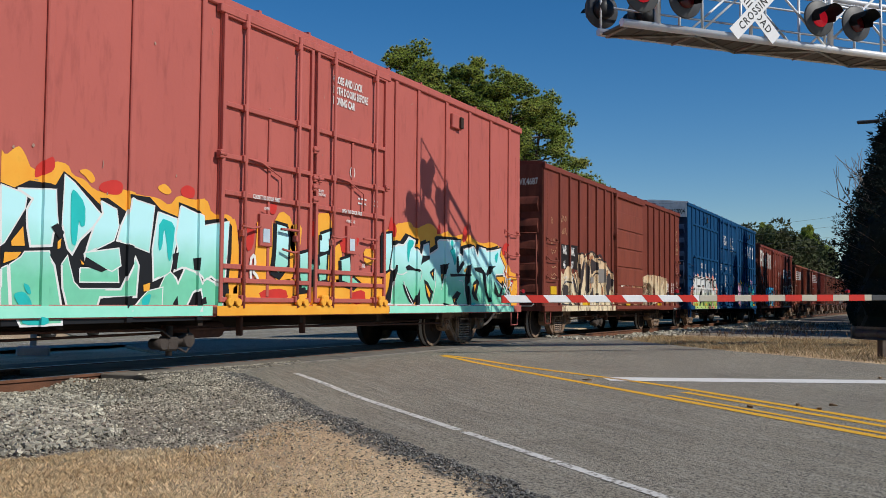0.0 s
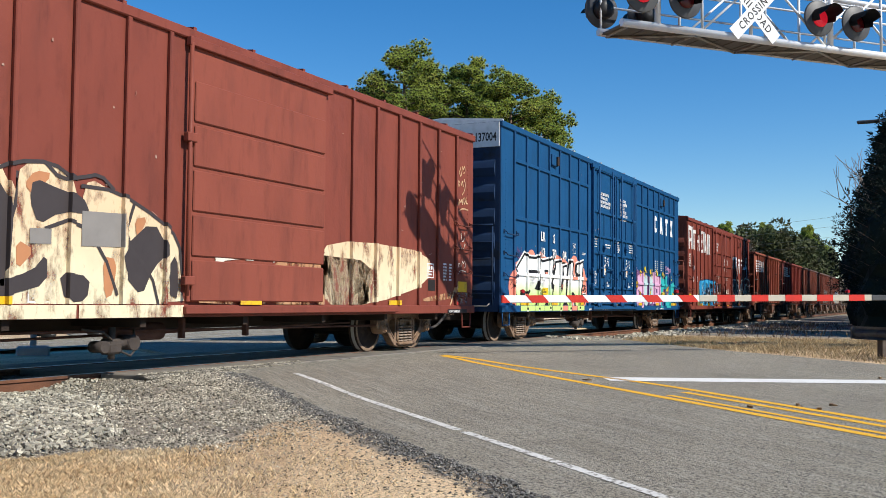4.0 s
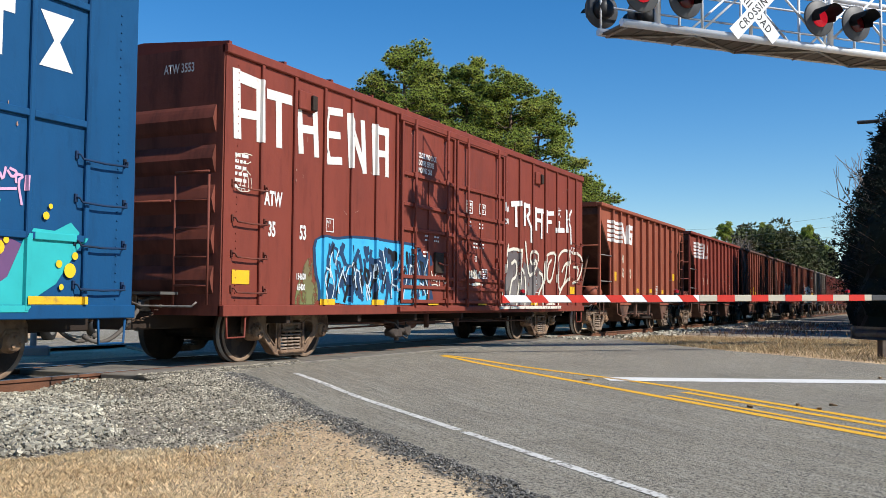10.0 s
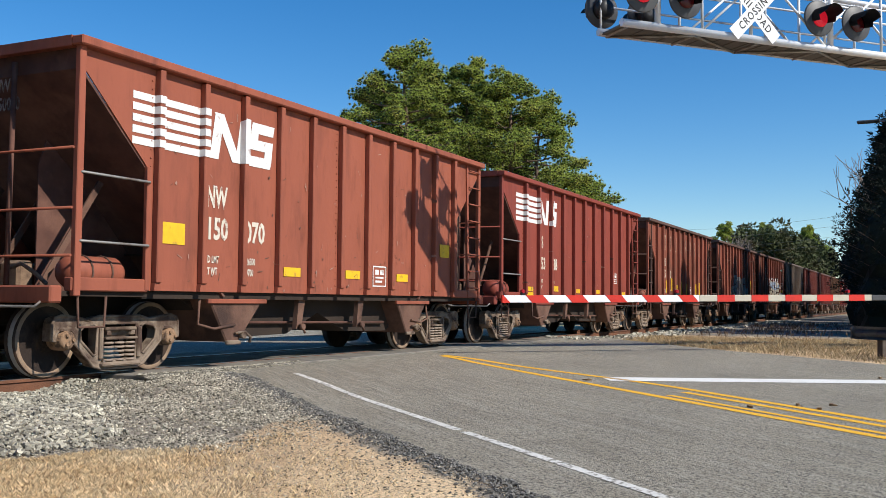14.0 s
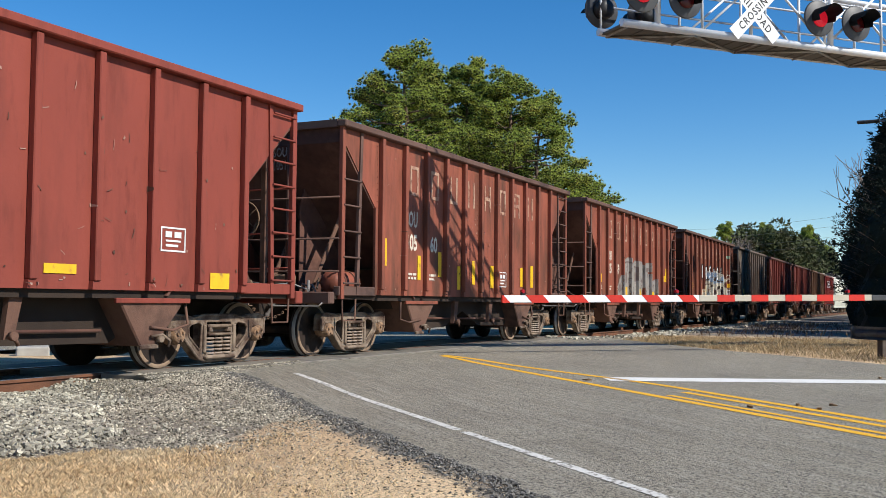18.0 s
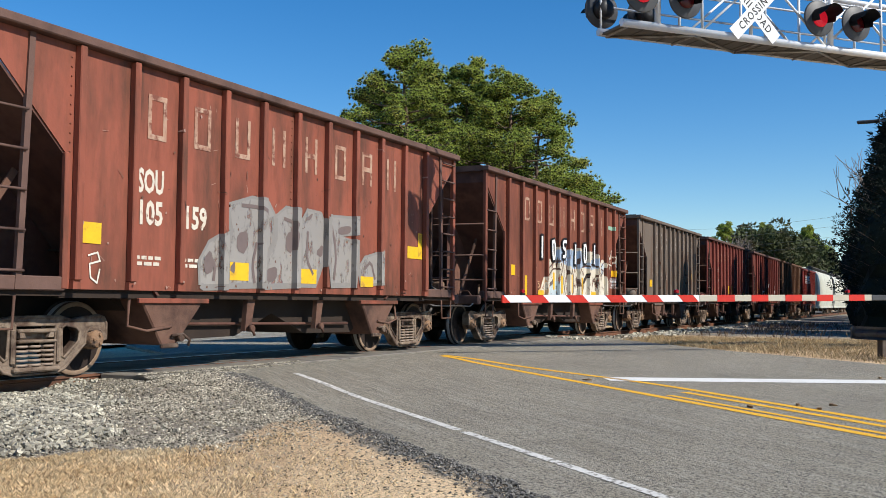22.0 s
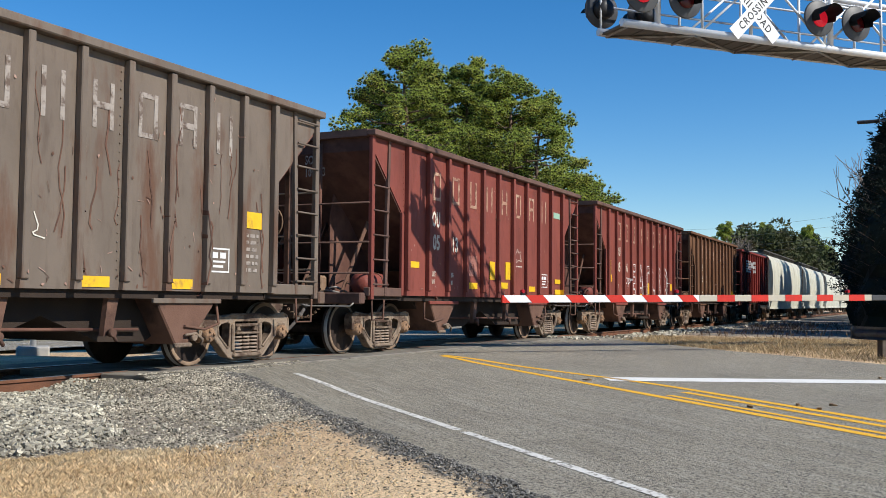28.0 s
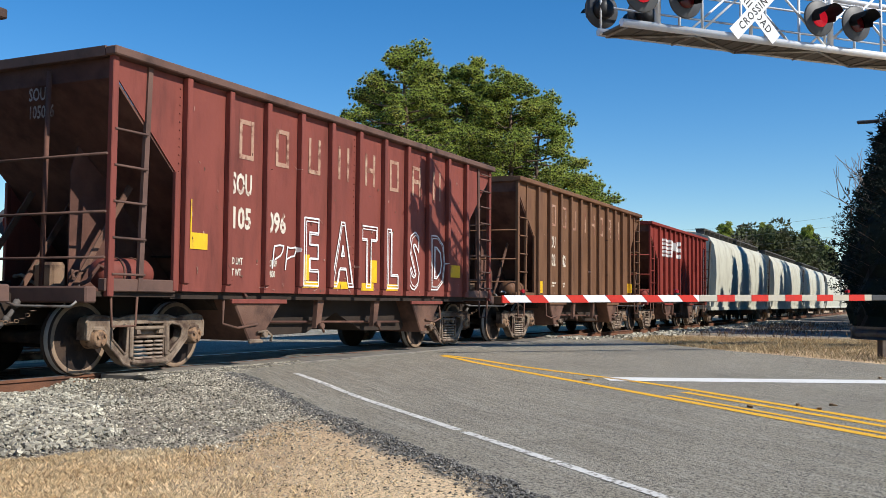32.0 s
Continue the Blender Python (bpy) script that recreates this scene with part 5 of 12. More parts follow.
def striped_emblem(car, x, z, R):
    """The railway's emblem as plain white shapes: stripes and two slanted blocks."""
    for k in range(5):
        bm = bmesh.new()
        quad(bm, x, z + 0.55 - k * 0.142, x + 1.44, z + 0.645 - k * 0.142)
        lay(car, "emblem_stripe", bm, M["letter"], R, 1)
    a = x + 1.47
    slabs = [[(o, 0), (o + 0.17, 0), (o + 0.27, 0.72), (o + 0.10, 0.72)] for o in (0.0, 0.50)]
    slabs.append([(0.26, 0.72), (0.08, 0.72), (0.44, 0), (0.62, 0)])
    slabs += [[(0.76 + q * 0.1, q), (1.24 + q * 0.1, q), (1.27 + q * 0.1, q + 0.17), (0.79 + q * 0.1, q + 0.17)] for q in (0.0, 0.275, 0.55)]
    slabs += [[(1.10, 0.1), (1.26, 0.1), (1.29, 0.4), (1.13, 0.4)], [(0.79, 0.3), (0.95, 0.3), (0.98, 0.6), (0.82, 0.6)]]
    for k, slab in enumerate(slabs):
        bm = bmesh.new()
        poly(bm, [(a + p * 1.12, z + q * 0.9) for p, q in slab])
        lay(car, "emblem_block", bm, M["letter"], R, 1 + 0.1 * k)


def boxcar(s0, L, H, body, label, ribs_at, doors, group="box cars of the train", rib_d=0.05, rib_w=0.08, rails_at=(), sill_z=0.78, end_body=None, roof=None, trucks=2.3, door_mat=None, plain_door=False, ladder=True, vents=(), door_rails=(3.69, 2.96, 2.45, 1.42, 1.225)):
    """A box car: ribbed sides, corrugated ends, doors, roof and underframe."""
    car = start_car("boxcar", s0, label, group)
    y = HALF
    end_body = end_body or body
    roof = roof or M["galv"]
    R = [(a - rib_w / 2, a + rib_w / 2, rib_d) for a in ribs_at]
    for s in (-1, 1):
        a, b = sorted((s * y, s * (y - 0.05)))
        part("side_wall", bm_box(0.02, L - 0.02, a, b, sill_z, H - 0.10), body, car)
        a, b = sorted((s * (y + 0.05), s * (y - 0.06)))
        part("side_sill", bm_box(0.0, L, a, b, sill_z - 0.06, sill_z + 0.10, bevel=0.01), body, car)
        part("roof_edge", bm_box(0.0, L, a, b, H - 0.14, H, bevel=0.015), body, car)
    for k in (0, 1):
        x0, x1 = (0.0, 0.06) if k == 0 else (L - 0.06, L)
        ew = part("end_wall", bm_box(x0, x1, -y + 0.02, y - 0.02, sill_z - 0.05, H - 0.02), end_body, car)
        def corr(bm):
            n = 8
            prof = [(0.075 * (1 - abs(2.0 * i / n - 1)) ** 0.7, -0.20 + 0.40 * i / n) for i in range(n + 1)]
            a = [bm.verts.new((-d, -y + 0.14, z)) for d, z in prof]
            b = [bm.verts.new((-d, y - 0.14, z)) for d, z in prof]
            for i in range(n):
                bm.faces.new((a[i], b[i], b[i + 1], a[i + 1]))
            bm.faces.new(a)
            bm.faces.new(b[::-1])
        m2 = once("corr_%s" % end_body.name, corr)
        nz = int((H - sill_z - 0.9) / 0.55)
        for r in range(nz):
            z = sill_z + 0.45 + r * 0.57
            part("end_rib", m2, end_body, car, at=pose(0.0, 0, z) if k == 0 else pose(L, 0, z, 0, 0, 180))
        if ladder:
            f = (lambda x: x) if k == 0 else (lambda x: L - x)
            bm = bmesh.new()
            for yy in (-y + 0.15, -y + 0.75):
                tube(bm, (f(-0.12), yy, sill_z + 0.1), (f(-0.12), yy, 2.7), 0.02, 6)
            for r in range(5):
                tube(bm, (f(-0.12), -y + 0.15, 1.15 + r * 0.4), (f(-0.12), -y + 0.75, 1.15 + r * 0.4), 0.016, 6)
            tube(bm, (f(-0.16), -y + 0.8, 2.35), (f(-0.16), y - 0.1, 2.35), 0.018, 6)
            part("end_ladder", bm, end_body, car)
            part("crossover_step", bm_box(min(f(-0.06), f(-0.42)), max(f(-0.06), f(-0.42)), -0.85, 0.85, 1.02, 1.06), M["grate"], car)
            for r in range(4):
                part("grab_iron", once("rung", rung_shape), end_body if end_body != M["galv"] else body, car, at=pose(f(0.58), -y - 0.09, 1.06 + r * 0.50))
            part("stirrup", once("stirrup", stirrup_shape), body, car, at=pose(f(0.34), -y, sill_z))
            tagged(part("riveted_seam", once("rivet_line", rivet_line), body, car, at=pose(f(0.30), -y - 0.001, 0)), kind="stuff")
    # roof with raised seams
    bm = bmesh.new()
    a = [bm.verts.new((0.0, yy, zz)) for yy, zz in ((-y - 0.02, H), (0, H + 0.13), (y + 0.02, H), (y + 0.02, H - 0.02), (-y - 0.02, H - 0.02))]
    b = [bm.verts.new((L, v.co.y, v.co.z)) for v in a]
    bm.faces.new(a)
    bm.faces.new(b[::-1])
    for i in range(5):
        j = (i + 1) % 5
        bm.faces.new((a[j], a[i], b[i], b[j]))
    bmesh.ops.recalc_face_normals(bm, faces=bm.faces)
    rf = part("roof", bm, roof, car)
    for k in range(int(L / 1.25) + 1):
        bm = bmesh.new()
        x = 0.05 + k * (L - 0.16) / int(L / 1.25)
        for s in (-1, 1):
            v = [bm.verts.new(c) for c in ((x, s * (y + 0.02), H + 0.005), (x + 0.06, s * (y + 0.02), H + 0.005), (x + 0.06, 0, H + 0.135), (x, 0, H + 0.135),
                                           (x, s * (y + 0.02), H + 0.045), (x + 0.06, s * (y + 0.02), H + 0.045), (x + 0.06, 0, H + 0.175), (x, 0, H + 0.175))]
            for f in ((4, 5, 6, 7), (0, 1, 5, 4), (1, 2, 6, 5), (3, 0, 4, 7)):
                bm.faces.new([v[i] for i in f])
        bmesh.ops.recalc_face_normals(bm, faces=bm.faces)
        part("roof_seam", bm, roof, rf)

    zt = H - 0.14

    def rib_shape(bm):
        box(bm, -rib_w / 2, rib_w / 2, -rib_d, 0.0, sill_z + 0.10, zt, bevel=min(0.012, rib_d * 0.4))
    me = once("brib_%s_%.2f" % (body.name, H), rib_shape)
    for a in ribs_at:
        part("rib", me, body, car, at=pose(a, -y, 0))
        part("rib", me, body, car, at=pose(a, y, 0, 0, 0, 180))
    dlo, dhi = min(d[0] for d in doors), max(d[1] for d in doors)
    for zr in rails_at:
        for a, b in zip(ribs_at, ribs_at[1:]):
            if b - a < 1.4 and not (a > dlo - 0.1 and b < dhi + 0.1):
                part("side_rail", bm_box(a + rib_w / 2, b - rib_w / 2, -y - rib_d * 0.9, -y, zr - 0.04, zr + 0.04, bevel=0.008), body, car)
    dm = door_mat or body
    for (d0, d1) in doors:
        z0, z1 = sill_z + 0.14, zt - 0.06
        dr = part("door", bm_box(d0, d1, -y - 0.045, -y, z0, z1, bevel=0.01), dm, car)
        part("door", bm_box(L - d1, L - d0, y, y + 0.045, z0, z1, bevel=0.01), dm, car)
        w = d1 - d0
        if not plain_door:
            part("door_frame", once("dframe_%.2f_%.2f" % (w, H), lambda bm: [box(bm, a, b, -0.05, 0, c, d, bevel=0.008) for a, b, c, d in
                 ((0, 0.07, z0, z1), (w - 0.07, w, z0, z1), (0.07, w - 0.07, z1 - 0.07, z1), (0.07, w - 0.07, z0, z0 + 0.07)) + tuple((0.07, w - 0.07, zr - 0.035, zr + 0.035) for zr in door_rails)]), dm, dr, at=pose(d0, -y - 0.045, 0))
            for xr in (d0 + 0.48, d1 - 0.44):
                bm = bmesh.new()
                tube(bm, (xr, -y - 0.125, z0 - 0.08), (xr, -y - 0.125, z1 + 0.06), 0.028, 8)
                for zz in (z0 + 0.05, 1.9) + door_rails[:3] + (z1 - 0.1,):
                    box(bm, xr - 0.05, xr + 0.05, -y - 0.14, -y - 0.045, zz - 0.05, zz + 0.05, bevel=0.01)
                part("lock_rod", bm, dm, dr)
            bm = bmesh.new()
            pipe(bm, [(d0 + 0.42, -y - 0.13, 2.0), (d0 + 0.62, -y - 0.17, 1.98), (d0 + 0.85, -y - 0.13, 2.02)], 0.018, 6)
            part("door_handle", bm, dm, dr)
            bm = bmesh.new()
            pipe(bm, [(d1 - 0.42, -y - 0.13, 1.7), (d1 - 0.62, -y - 0.17, 1.68), (d1 - 0.85, -y - 0.13, 1.72)], 0.018, 6)
            part("door_handle", bm, dm, dr)
            part("vertical_stiffener", bm_box(d0 + w / 2 - 0.03, d0 + w / 2 + 0.03, -y - 0.075, -y - 0.045, z0 + 0.08, door_rails[0] - 0.04, bevel=0.008), dm, dr)
        else:
            for zz in (1.45, 2.05, 2.65, 3.25, 3.85):
                part("door_panel", bm_box(d0 + 0.06, d1 - 0.06, -y - 0.075, -y - 0.045, zz - 0.52, min(zz + 0.03, z1 - 0.05), bevel=0.015), dm, dr)
            bm = bmesh.new()
            tube(bm, (d0 - 0.06, -y - 0.09, 1.0), (d0 - 0.06, -y - 0.09, z1), 0.03, 7)
            for zz in (1.2, 3.1):
                box(bm, d0 - 0.14, d0 + 0.06, -y - 0.13, -y - 0.04, zz - 0.06, zz + 0.06, bevel=0.01)
            part("door_bar", bm, dm, dr)
    dtr = part("door_track", bm_box(dlo - 0.1, dhi + (2.4 if plain_door else 0.1), -y - 0.13, -y - 0.02, sill_z - 0.02, sill_z + 0.08, bevel=0.01), body, car)
    part("door_track", bm_box(dlo - 0.1, dhi + 0.1, -y - 0.11, -y - 0.02, zt - 0.10, zt + 0.02, bevel=0.01), body, car)
    for xv in vents:
        vb = part("vent_box", bm_box(xv, xv + 0.45, -y - 0.07, -y, H - 0.62, H - 0.32, bevel=0.015), body, car)
        part("vent_cover", bm_box(xv + 0.30, xv + 0.43, -y - 0.12, -y - 0.07, H - 0.60, H - 0.36, bevel=0.01), M["under"], vb)
    R = R + [(d0, d1, 0.05) for d0, d1 in doors]
    scuffing(car, L, sill_z + 0.1, H - 0.4, M["scuff"], R, int(s0) + 7, 40)
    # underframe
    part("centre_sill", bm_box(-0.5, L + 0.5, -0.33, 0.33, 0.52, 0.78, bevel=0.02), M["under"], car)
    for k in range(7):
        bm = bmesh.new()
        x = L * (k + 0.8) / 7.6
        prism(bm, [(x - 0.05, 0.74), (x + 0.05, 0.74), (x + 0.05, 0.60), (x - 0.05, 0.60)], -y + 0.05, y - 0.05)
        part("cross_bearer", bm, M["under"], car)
    bm = bmesh.new()
    tube(bm, (3.4, -1.1, 0.56), (L - 3.4, -1.1, 0.50), 0.02, 6)
    tube(bm, (3.6, -0.9, 0.46), (L - 4.0, -0.9, 0.56), 0.018, 6)
    for q in (0.44, 0.53):
        box(bm, L * q - 0.03, L * q + 0.03, -1.2, -1.1, 0.42, 0.70, bevel=0.01)
    tube(bm, (L * 0.37, -0.9, 0.52), (L * 0.43, -0.9, 0.52), 0.12, 10)
    part("brake_rigging", bm, M["shade_brown"], car)
    xv = L * 0.352
    bm = bmesh.new()
    box(bm, xv - 0.10, xv + 0.14, -1.30, -1.12, 0.26, 0.46, bevel=0.03)
    tube(bm, (xv - 0.22, -1.25, 0.37), (xv + 0.30, -1.25, 0.40), 0.055, 8)
    tube(bm, (xv + 0.02, -1.22, 0.20), (xv + 0.02, -1.22, 0.60), 0.045, 8)
    tube(bm, (xv + 0.30, -1.34, 0.40), (xv + 0.30, -1.10, 0.40), 0.10, 10)
    tube(bm, (xv - 0.20, -1.34, 0.36), (xv - 0.20, -1.12, 0.36), 0.075, 10)
    pipe(bm, [(xv + 0.10, -1.3, 0.30), (xv + 0.22, -1.34, 0.24), (xv + 0.34, -1.3, 0.30), (xv + 0.42, -1.2, 0.56)], 0.016, 6)
    pipe(bm, [(xv - 0.05, -1.3, 0.44), (xv - 0.22, -1.32, 0.54), (xv - 0.5, -1.25, 0.58)], 0.016, 6)
    part("brake_valve", bm, M["cast_dark"], car, "dark cast brake valve with its pipes")
    truck(car, trucks, True)
    truck(car, L - trucks, True)
    ends_gear(car, L, 0.0)
    return car, R


def covered_hopper(s0, L, body, label, H=4.55):
    """A curved-side covered hopper with a running board on its roof."""
    car = start_car("covered_hopper_car", s0, label, "covered hopper cars of the train")
    # cross-section: bulging sides under a round shoulder
    sec = [(-1.44, 0.72), (-1.56, 1.4), (-1.62, 2.3), (-1.60, 3.1), (-1.50, 3.75), (-1.25, 4.15), (-0.7, 4.36), (0.0, 4.42), (0.7, 4.36), (1.25, 4.15), (1.50, 3.75), (1.60, 3.1), (1.62, 2.3), (1.56, 1.4), (1.44, 0.72)]
    bm = bmesh.new()
    rings = []
    for x in (0.9, 1.2, L / 2, L - 1.2, L - 0.9):
        rings.append([bm.verts.new((x, yy, zz)) for yy, zz in sec])
    for a, b in zip(rings, rings[1:]):
        for i in range(len(sec) - 1):
            bm.faces.new((a[i], b[i], b[i + 1], a[i + 1])).smooth = True
    bm.faces.new(rings[0])
    bm.faces.new(rings[-1][::-1])
    bmesh.ops.recalc_face_normals(bm, faces=bm.faces)
    part("tank_body", bm, body, car)
    for x in (L * 0.3, L * 0.5, L * 0.7):
        bm = bmesh.new()
        a = [bm.verts.new((x - 0.04, yy * 1.012, zz + 0.01)) for yy, zz in sec[:8]]
        b = [bm.verts.new((x + 0.04, yy * 1.012, zz + 0.01)) for yy, zz in sec[:8]]
        for i in range(7):
            bm.faces.new((a[i], b[i], b[i + 1], a[i + 1]))
        part("seam_band", bm, body, car)
    part("side_sill", bm_box(0, L, -1.53, -1.36, 0.66, 0.82, bevel=0.015), body, car)
    part("side_sill", bm_box(0, L, 1.36, 1.53, 0.66, 0.82, bevel=0.015), body, car)
    for k in (0, 1):
        f = (lambda x: x) if k == 0 else (lambda x: L - x)
        part("end_frame", bm_box(min(f(-0.1), f(0.08)), max(f(-0.1), f(0.08)), -1.5, 1.5, 0.85, 1.15, bevel=0.02), body, car)
        bm = bmesh.new()
        for yy in (-1.35, -0.8, 0.8, 1.35):
            tube(bm, (f(0.05), yy, 1.1), (f(0.85), yy, 3.9), 0.04, 6)
        for r in range(6):
            tube(bm, (f(0.05 + 0.1 * r), -1.35, 1.3 + r * 0.42), (f(0.05 + 0.1 * r), -0.8, 1.3 + r * 0.42), 0.018, 6)
        part("end_ladder", bm, M["under"], car)
        bm = bmesh.new()
        prism(bm, [(f(0.9), 3.2), (f(2.6), 1.0), (f(2.7), 1.0), (f(0.95), 3.4)][:: (1 if k == 0 else -1)], -1.4, 1.4)
        bmesh.ops.recalc_face_normals(bm, faces=bm.faces)
        part("slope_sheet", bm, M["under"], car)
    bm = bmesh.new()
    for s in (-1, 1):
        box(bm, 0.9, L - 0.9, s * 0.85 - 0.22, s * 0.85 + 0.22, H - 0.06, H - 0.01)
        for k in range(14):
            x = 1.0 + k * (L - 2.0) / 13
            box(bm, x, x + 0.05, s * 0.85 - 0.2, s * 0.85 + 0.2, H - 0.28, H - 0.06)
    part("running_board", bm, M["grate"], car)
    for k in range(4):
        bm = bmesh.new()
        lathe(bm, [(0.40, H - 0.20), (0.40, H - 0.05), (0.34, H - 0.01), (0.05, H + 0.01)], 12, "z")
        bmesh.ops.translate(bm, verts=bm.verts, vec=(L * (k + 0.7) / 4.4, 0, 0))
        part("hatch", bm, body, car)
    for k in range(3):
        xa = L * (k + 1) / 4
        bm = bmesh.new()
        prism(bm, [(xa - 1.3, 0.95), (xa + 1.3, 0.95), (xa + 0.35, 0.40), (xa - 0.35, 0.40)], -1.3, 1.3)
        part("chute", bm, M["under"], car)
    part("centre_sill", bm_box(-0.5, L + 0.5, -0.33, 0.33, 0.60, 0.90), M["under"], car)
    truck(car, 1.7)
    truck(car, L - 1.7)
    ends_gear(car, L, 0.0)
    small_print(car, 3.0, 2.9, 1.2, 5, M["ink"], [], int(s0), 0.12, 0.07)
    return car, [(0, L, 0.06)]


# -- the cars, from the leading one on --
red = car_paint("paint_red", (0.39, 0.10, 0.088), (0.30, 0.08, 0.065), 0.12, 1.08)
car, R = boxcar(3.8, 18.4, 5.19, red, "faded red sixty-foot box car covered in mint and orange spray paint", [0.5, 1.55, 2.75, 4.05, 5.35, 6.65, 12.1, 13.0, 14.25, 15.4, 16.55, 17.65],
                [(7.0, 9.25), (9.35, 11.64)], rib_d=0.04, rib_w=0.10, roof=red, vents=(1.9, 14.45))
words(car, "CLOSE AND LOCK\nBOTH DOORS BEFORE\nMOVING CAR", 9.86, 4.57, 0.125, M["letter"], R, 2, 0.62)
board = [(0.0, 30.0, 0.097)]
words(car, "CLOSE THIS DOOR FIRST", 7.69, 2.422, 0.06, M["letter"], board, 1, 0.70)
words(car, "OPEN THIS DOOR FIRST", 10.11, 2.422, 0.06, M["letter"], board, 1, 0.70)
words(car, "OPEN", 7.93, 2.275, 0.045, M["letter"], R, 25, 0.75)
words(car, "OPEN CLOSE", 10.31, 2.275, 0.045, M["letter"], R, 5, 0.75)
words(car, "SECURITY\nDEVICE ONLY", 9.45, 2.70, 0.04, M["letter"], R, 5, 0.62)
words(car, "SEAL", 10.78, 1.53, 0.06, M["letter"], R, 15, 0.62)
small_print(car, 10.70, 2.70, 0.30, 2, M["letter"], R, 4, 0.08, 0.03)
small_print(car, 11.25, 2.70, 0.15, 2, M["letter"], R, 5, 0.08, 0.03)
line_run(car, [(10.5 + 0.075 * math.cos(q), 3.14 + 0.095 * math.sin(q)) for q in (0, 0.8, 1.57, 2.35, 3.14, 3.93, 4.71, 5.5, 6.28)], M["letter"], 0.022, R, 2, 0)
patch(car, "ring_bar", 10.485, 3.09, 10.515, 3.19, M["letter"], R, 2)
for x in (7.88, 10.30):
    part("placard_holder", bm_box(x, x + 0.30, -HALF - 0.105, -HALF - 0.045, 1.74, 2.22, bevel=0.012), red, car)
    patch(car, "placard", x + 0.06, 1.80, x + 0.22, 2.0, SP["ice"], [(0.0, 30.0, 0.104)], 2)
    bm = bmesh.new()
    pipe(bm, [(x + 0.48, -HALF - 0.13, 2.02), (x + 0.75, -HALF - 0.16, 2.02), (x + 0.95, -HALF - 0.13, 2.02)], 0.02, 6)
    pipe(bm, [(x - 0.42, -HALF - 0.13, 2.98), (x, -HALF - 0.11, 2.96), (x + 0.5, -HALF - 0.11, 2.80), (x + 0.5, -HALF - 0.11, 2.50)], 0.014, 6)
    part("latch_lever", bm, red, car)
for x in (7.25, 8.92, 9.60, 11.45):
    bm = bmesh.new()
    box(bm, x - 0.10, x + 0.10, -HALF - 0.15, -HALF - 0.05, 0.92, 1.04, bevel=0.02)
    for dx in (-0.09, 0.09):
        tube(bm, (x + dx, -HALF - 0.17, 0.92), (x + dx, -HALF - 0.11, 0.92), 0.055, 10)
    part("door_roller", bm, SP["orange"], car)
for x, z in ((9.29, 3.35), (9.29, 2.9), (9.29, 2.75), (9.29, 2.55), (9.44, 2.90), (6.98, 2.97), (11.62, 2.99)):
    bm = bmesh.new()
    box(bm, x - 0.045, x + 0.045, -HALF - 0.12, -HALF - 0.03, z - 0.06, z + 0.06, bevel=0.012)
    tube(bm, (x - 0.07, -HALF - 0.11, z), (x + 0.07, -HALF - 0.11, z), 0.028, 8)
    part("door_catch", bm, red, car)
SILL = [(0.0, 30.0, 0.05)]
sprayed(car, "spray_cloud", [(3.44, 2.54), (3.51, 2.47), (3.62, 2.57), (3.69, 2.6), (3.77, 2.51), (3.85, 2.36), (4.12, 2.38), (4.16, 2.5), (4.36, 2.49), (4.43, 2.37), (4.62, 2.34), (4.75, 2.24), (5.03, 2.2), (5.18, 2.3), (5.5, 2.25), (5.85, 2.25), (6.06, 2.16), (6.22, 2.33), (6.5, 2.28), (6.79, 2.34), (6.91, 2.12), (7.24, 2.15), (7.37, 2), (7.44, 1.6), (7.41, 0.76), (3.51, 0.67)], SP["orange"], R, 0.6, 1)
sprayed(car, "spray_bubble", [(3.89, 2.26), (3.9, 2.4), (4.02, 2.5), (4.16, 2.56), (4.18, 2.4), (4.04, 2.34)], SP["red"], R, 1, 2)
sprayed(car, "spray_bubble", [(4.82, 2.25), (4.88, 2.34), (5.11, 2.4), (5.23, 2.36), (5.21, 2.22), (4.98, 2.2)], SP["red"], R, 1, 2)
sprayed(car, "spray_bubble", [(6.25, 2.4), (6.38, 2.48), (6.55, 2.44), (6.53, 2.3), (6.3, 2.3)], SP["red"], R, 1, 2)
sprayed(car, "spray_bubble", [(4.51, 2.43), (4.62, 2.47), (4.72, 2.44), (4.79, 2.35), (4.71, 2.3), (4.62, 2.38)], SP["orange"], R, 1.2, 2)
sprayed(car, "spray_bubble", [(5.82, 2.39), (5.97, 2.45), (6.11, 2.35), (6.02, 2.3), (5.87, 2.33)], SP["orange"], R, 1.2, 2)
sprayed(car, "spray_shade", [(3.45, 2.18), (3.63, 2.14), (3.83, 2.24), (4.19, 2.23), (4.3, 2.4), (4.47, 2.32), (4.89, 2.05), (4.86, 2.15), (4.98, 2.16), (5.34, 2), (5.31, 2.24), (5.69, 2.24), (5.9, 2.1), (6.24, 2.03), (6.23, 2.23), (6.57, 2.17), (6.76, 2.03), (7.14, 2.09), (7.28, 1.99), (7.28, 1.6), (7.22, 1.2), (7.28, 0.82), (6.92, 0.68), (3.51, 0.65)], SP["black"], R, 1.8, 0)
rimmed(car, "spray_figure", [(3.45, 2.15), (3.79, 2.08), (3.77, 1.93), (3.52, 1.55), (3.48, 1.52)], SP["mint_fade"], SP["white"], 0.03, R, 3, 0)
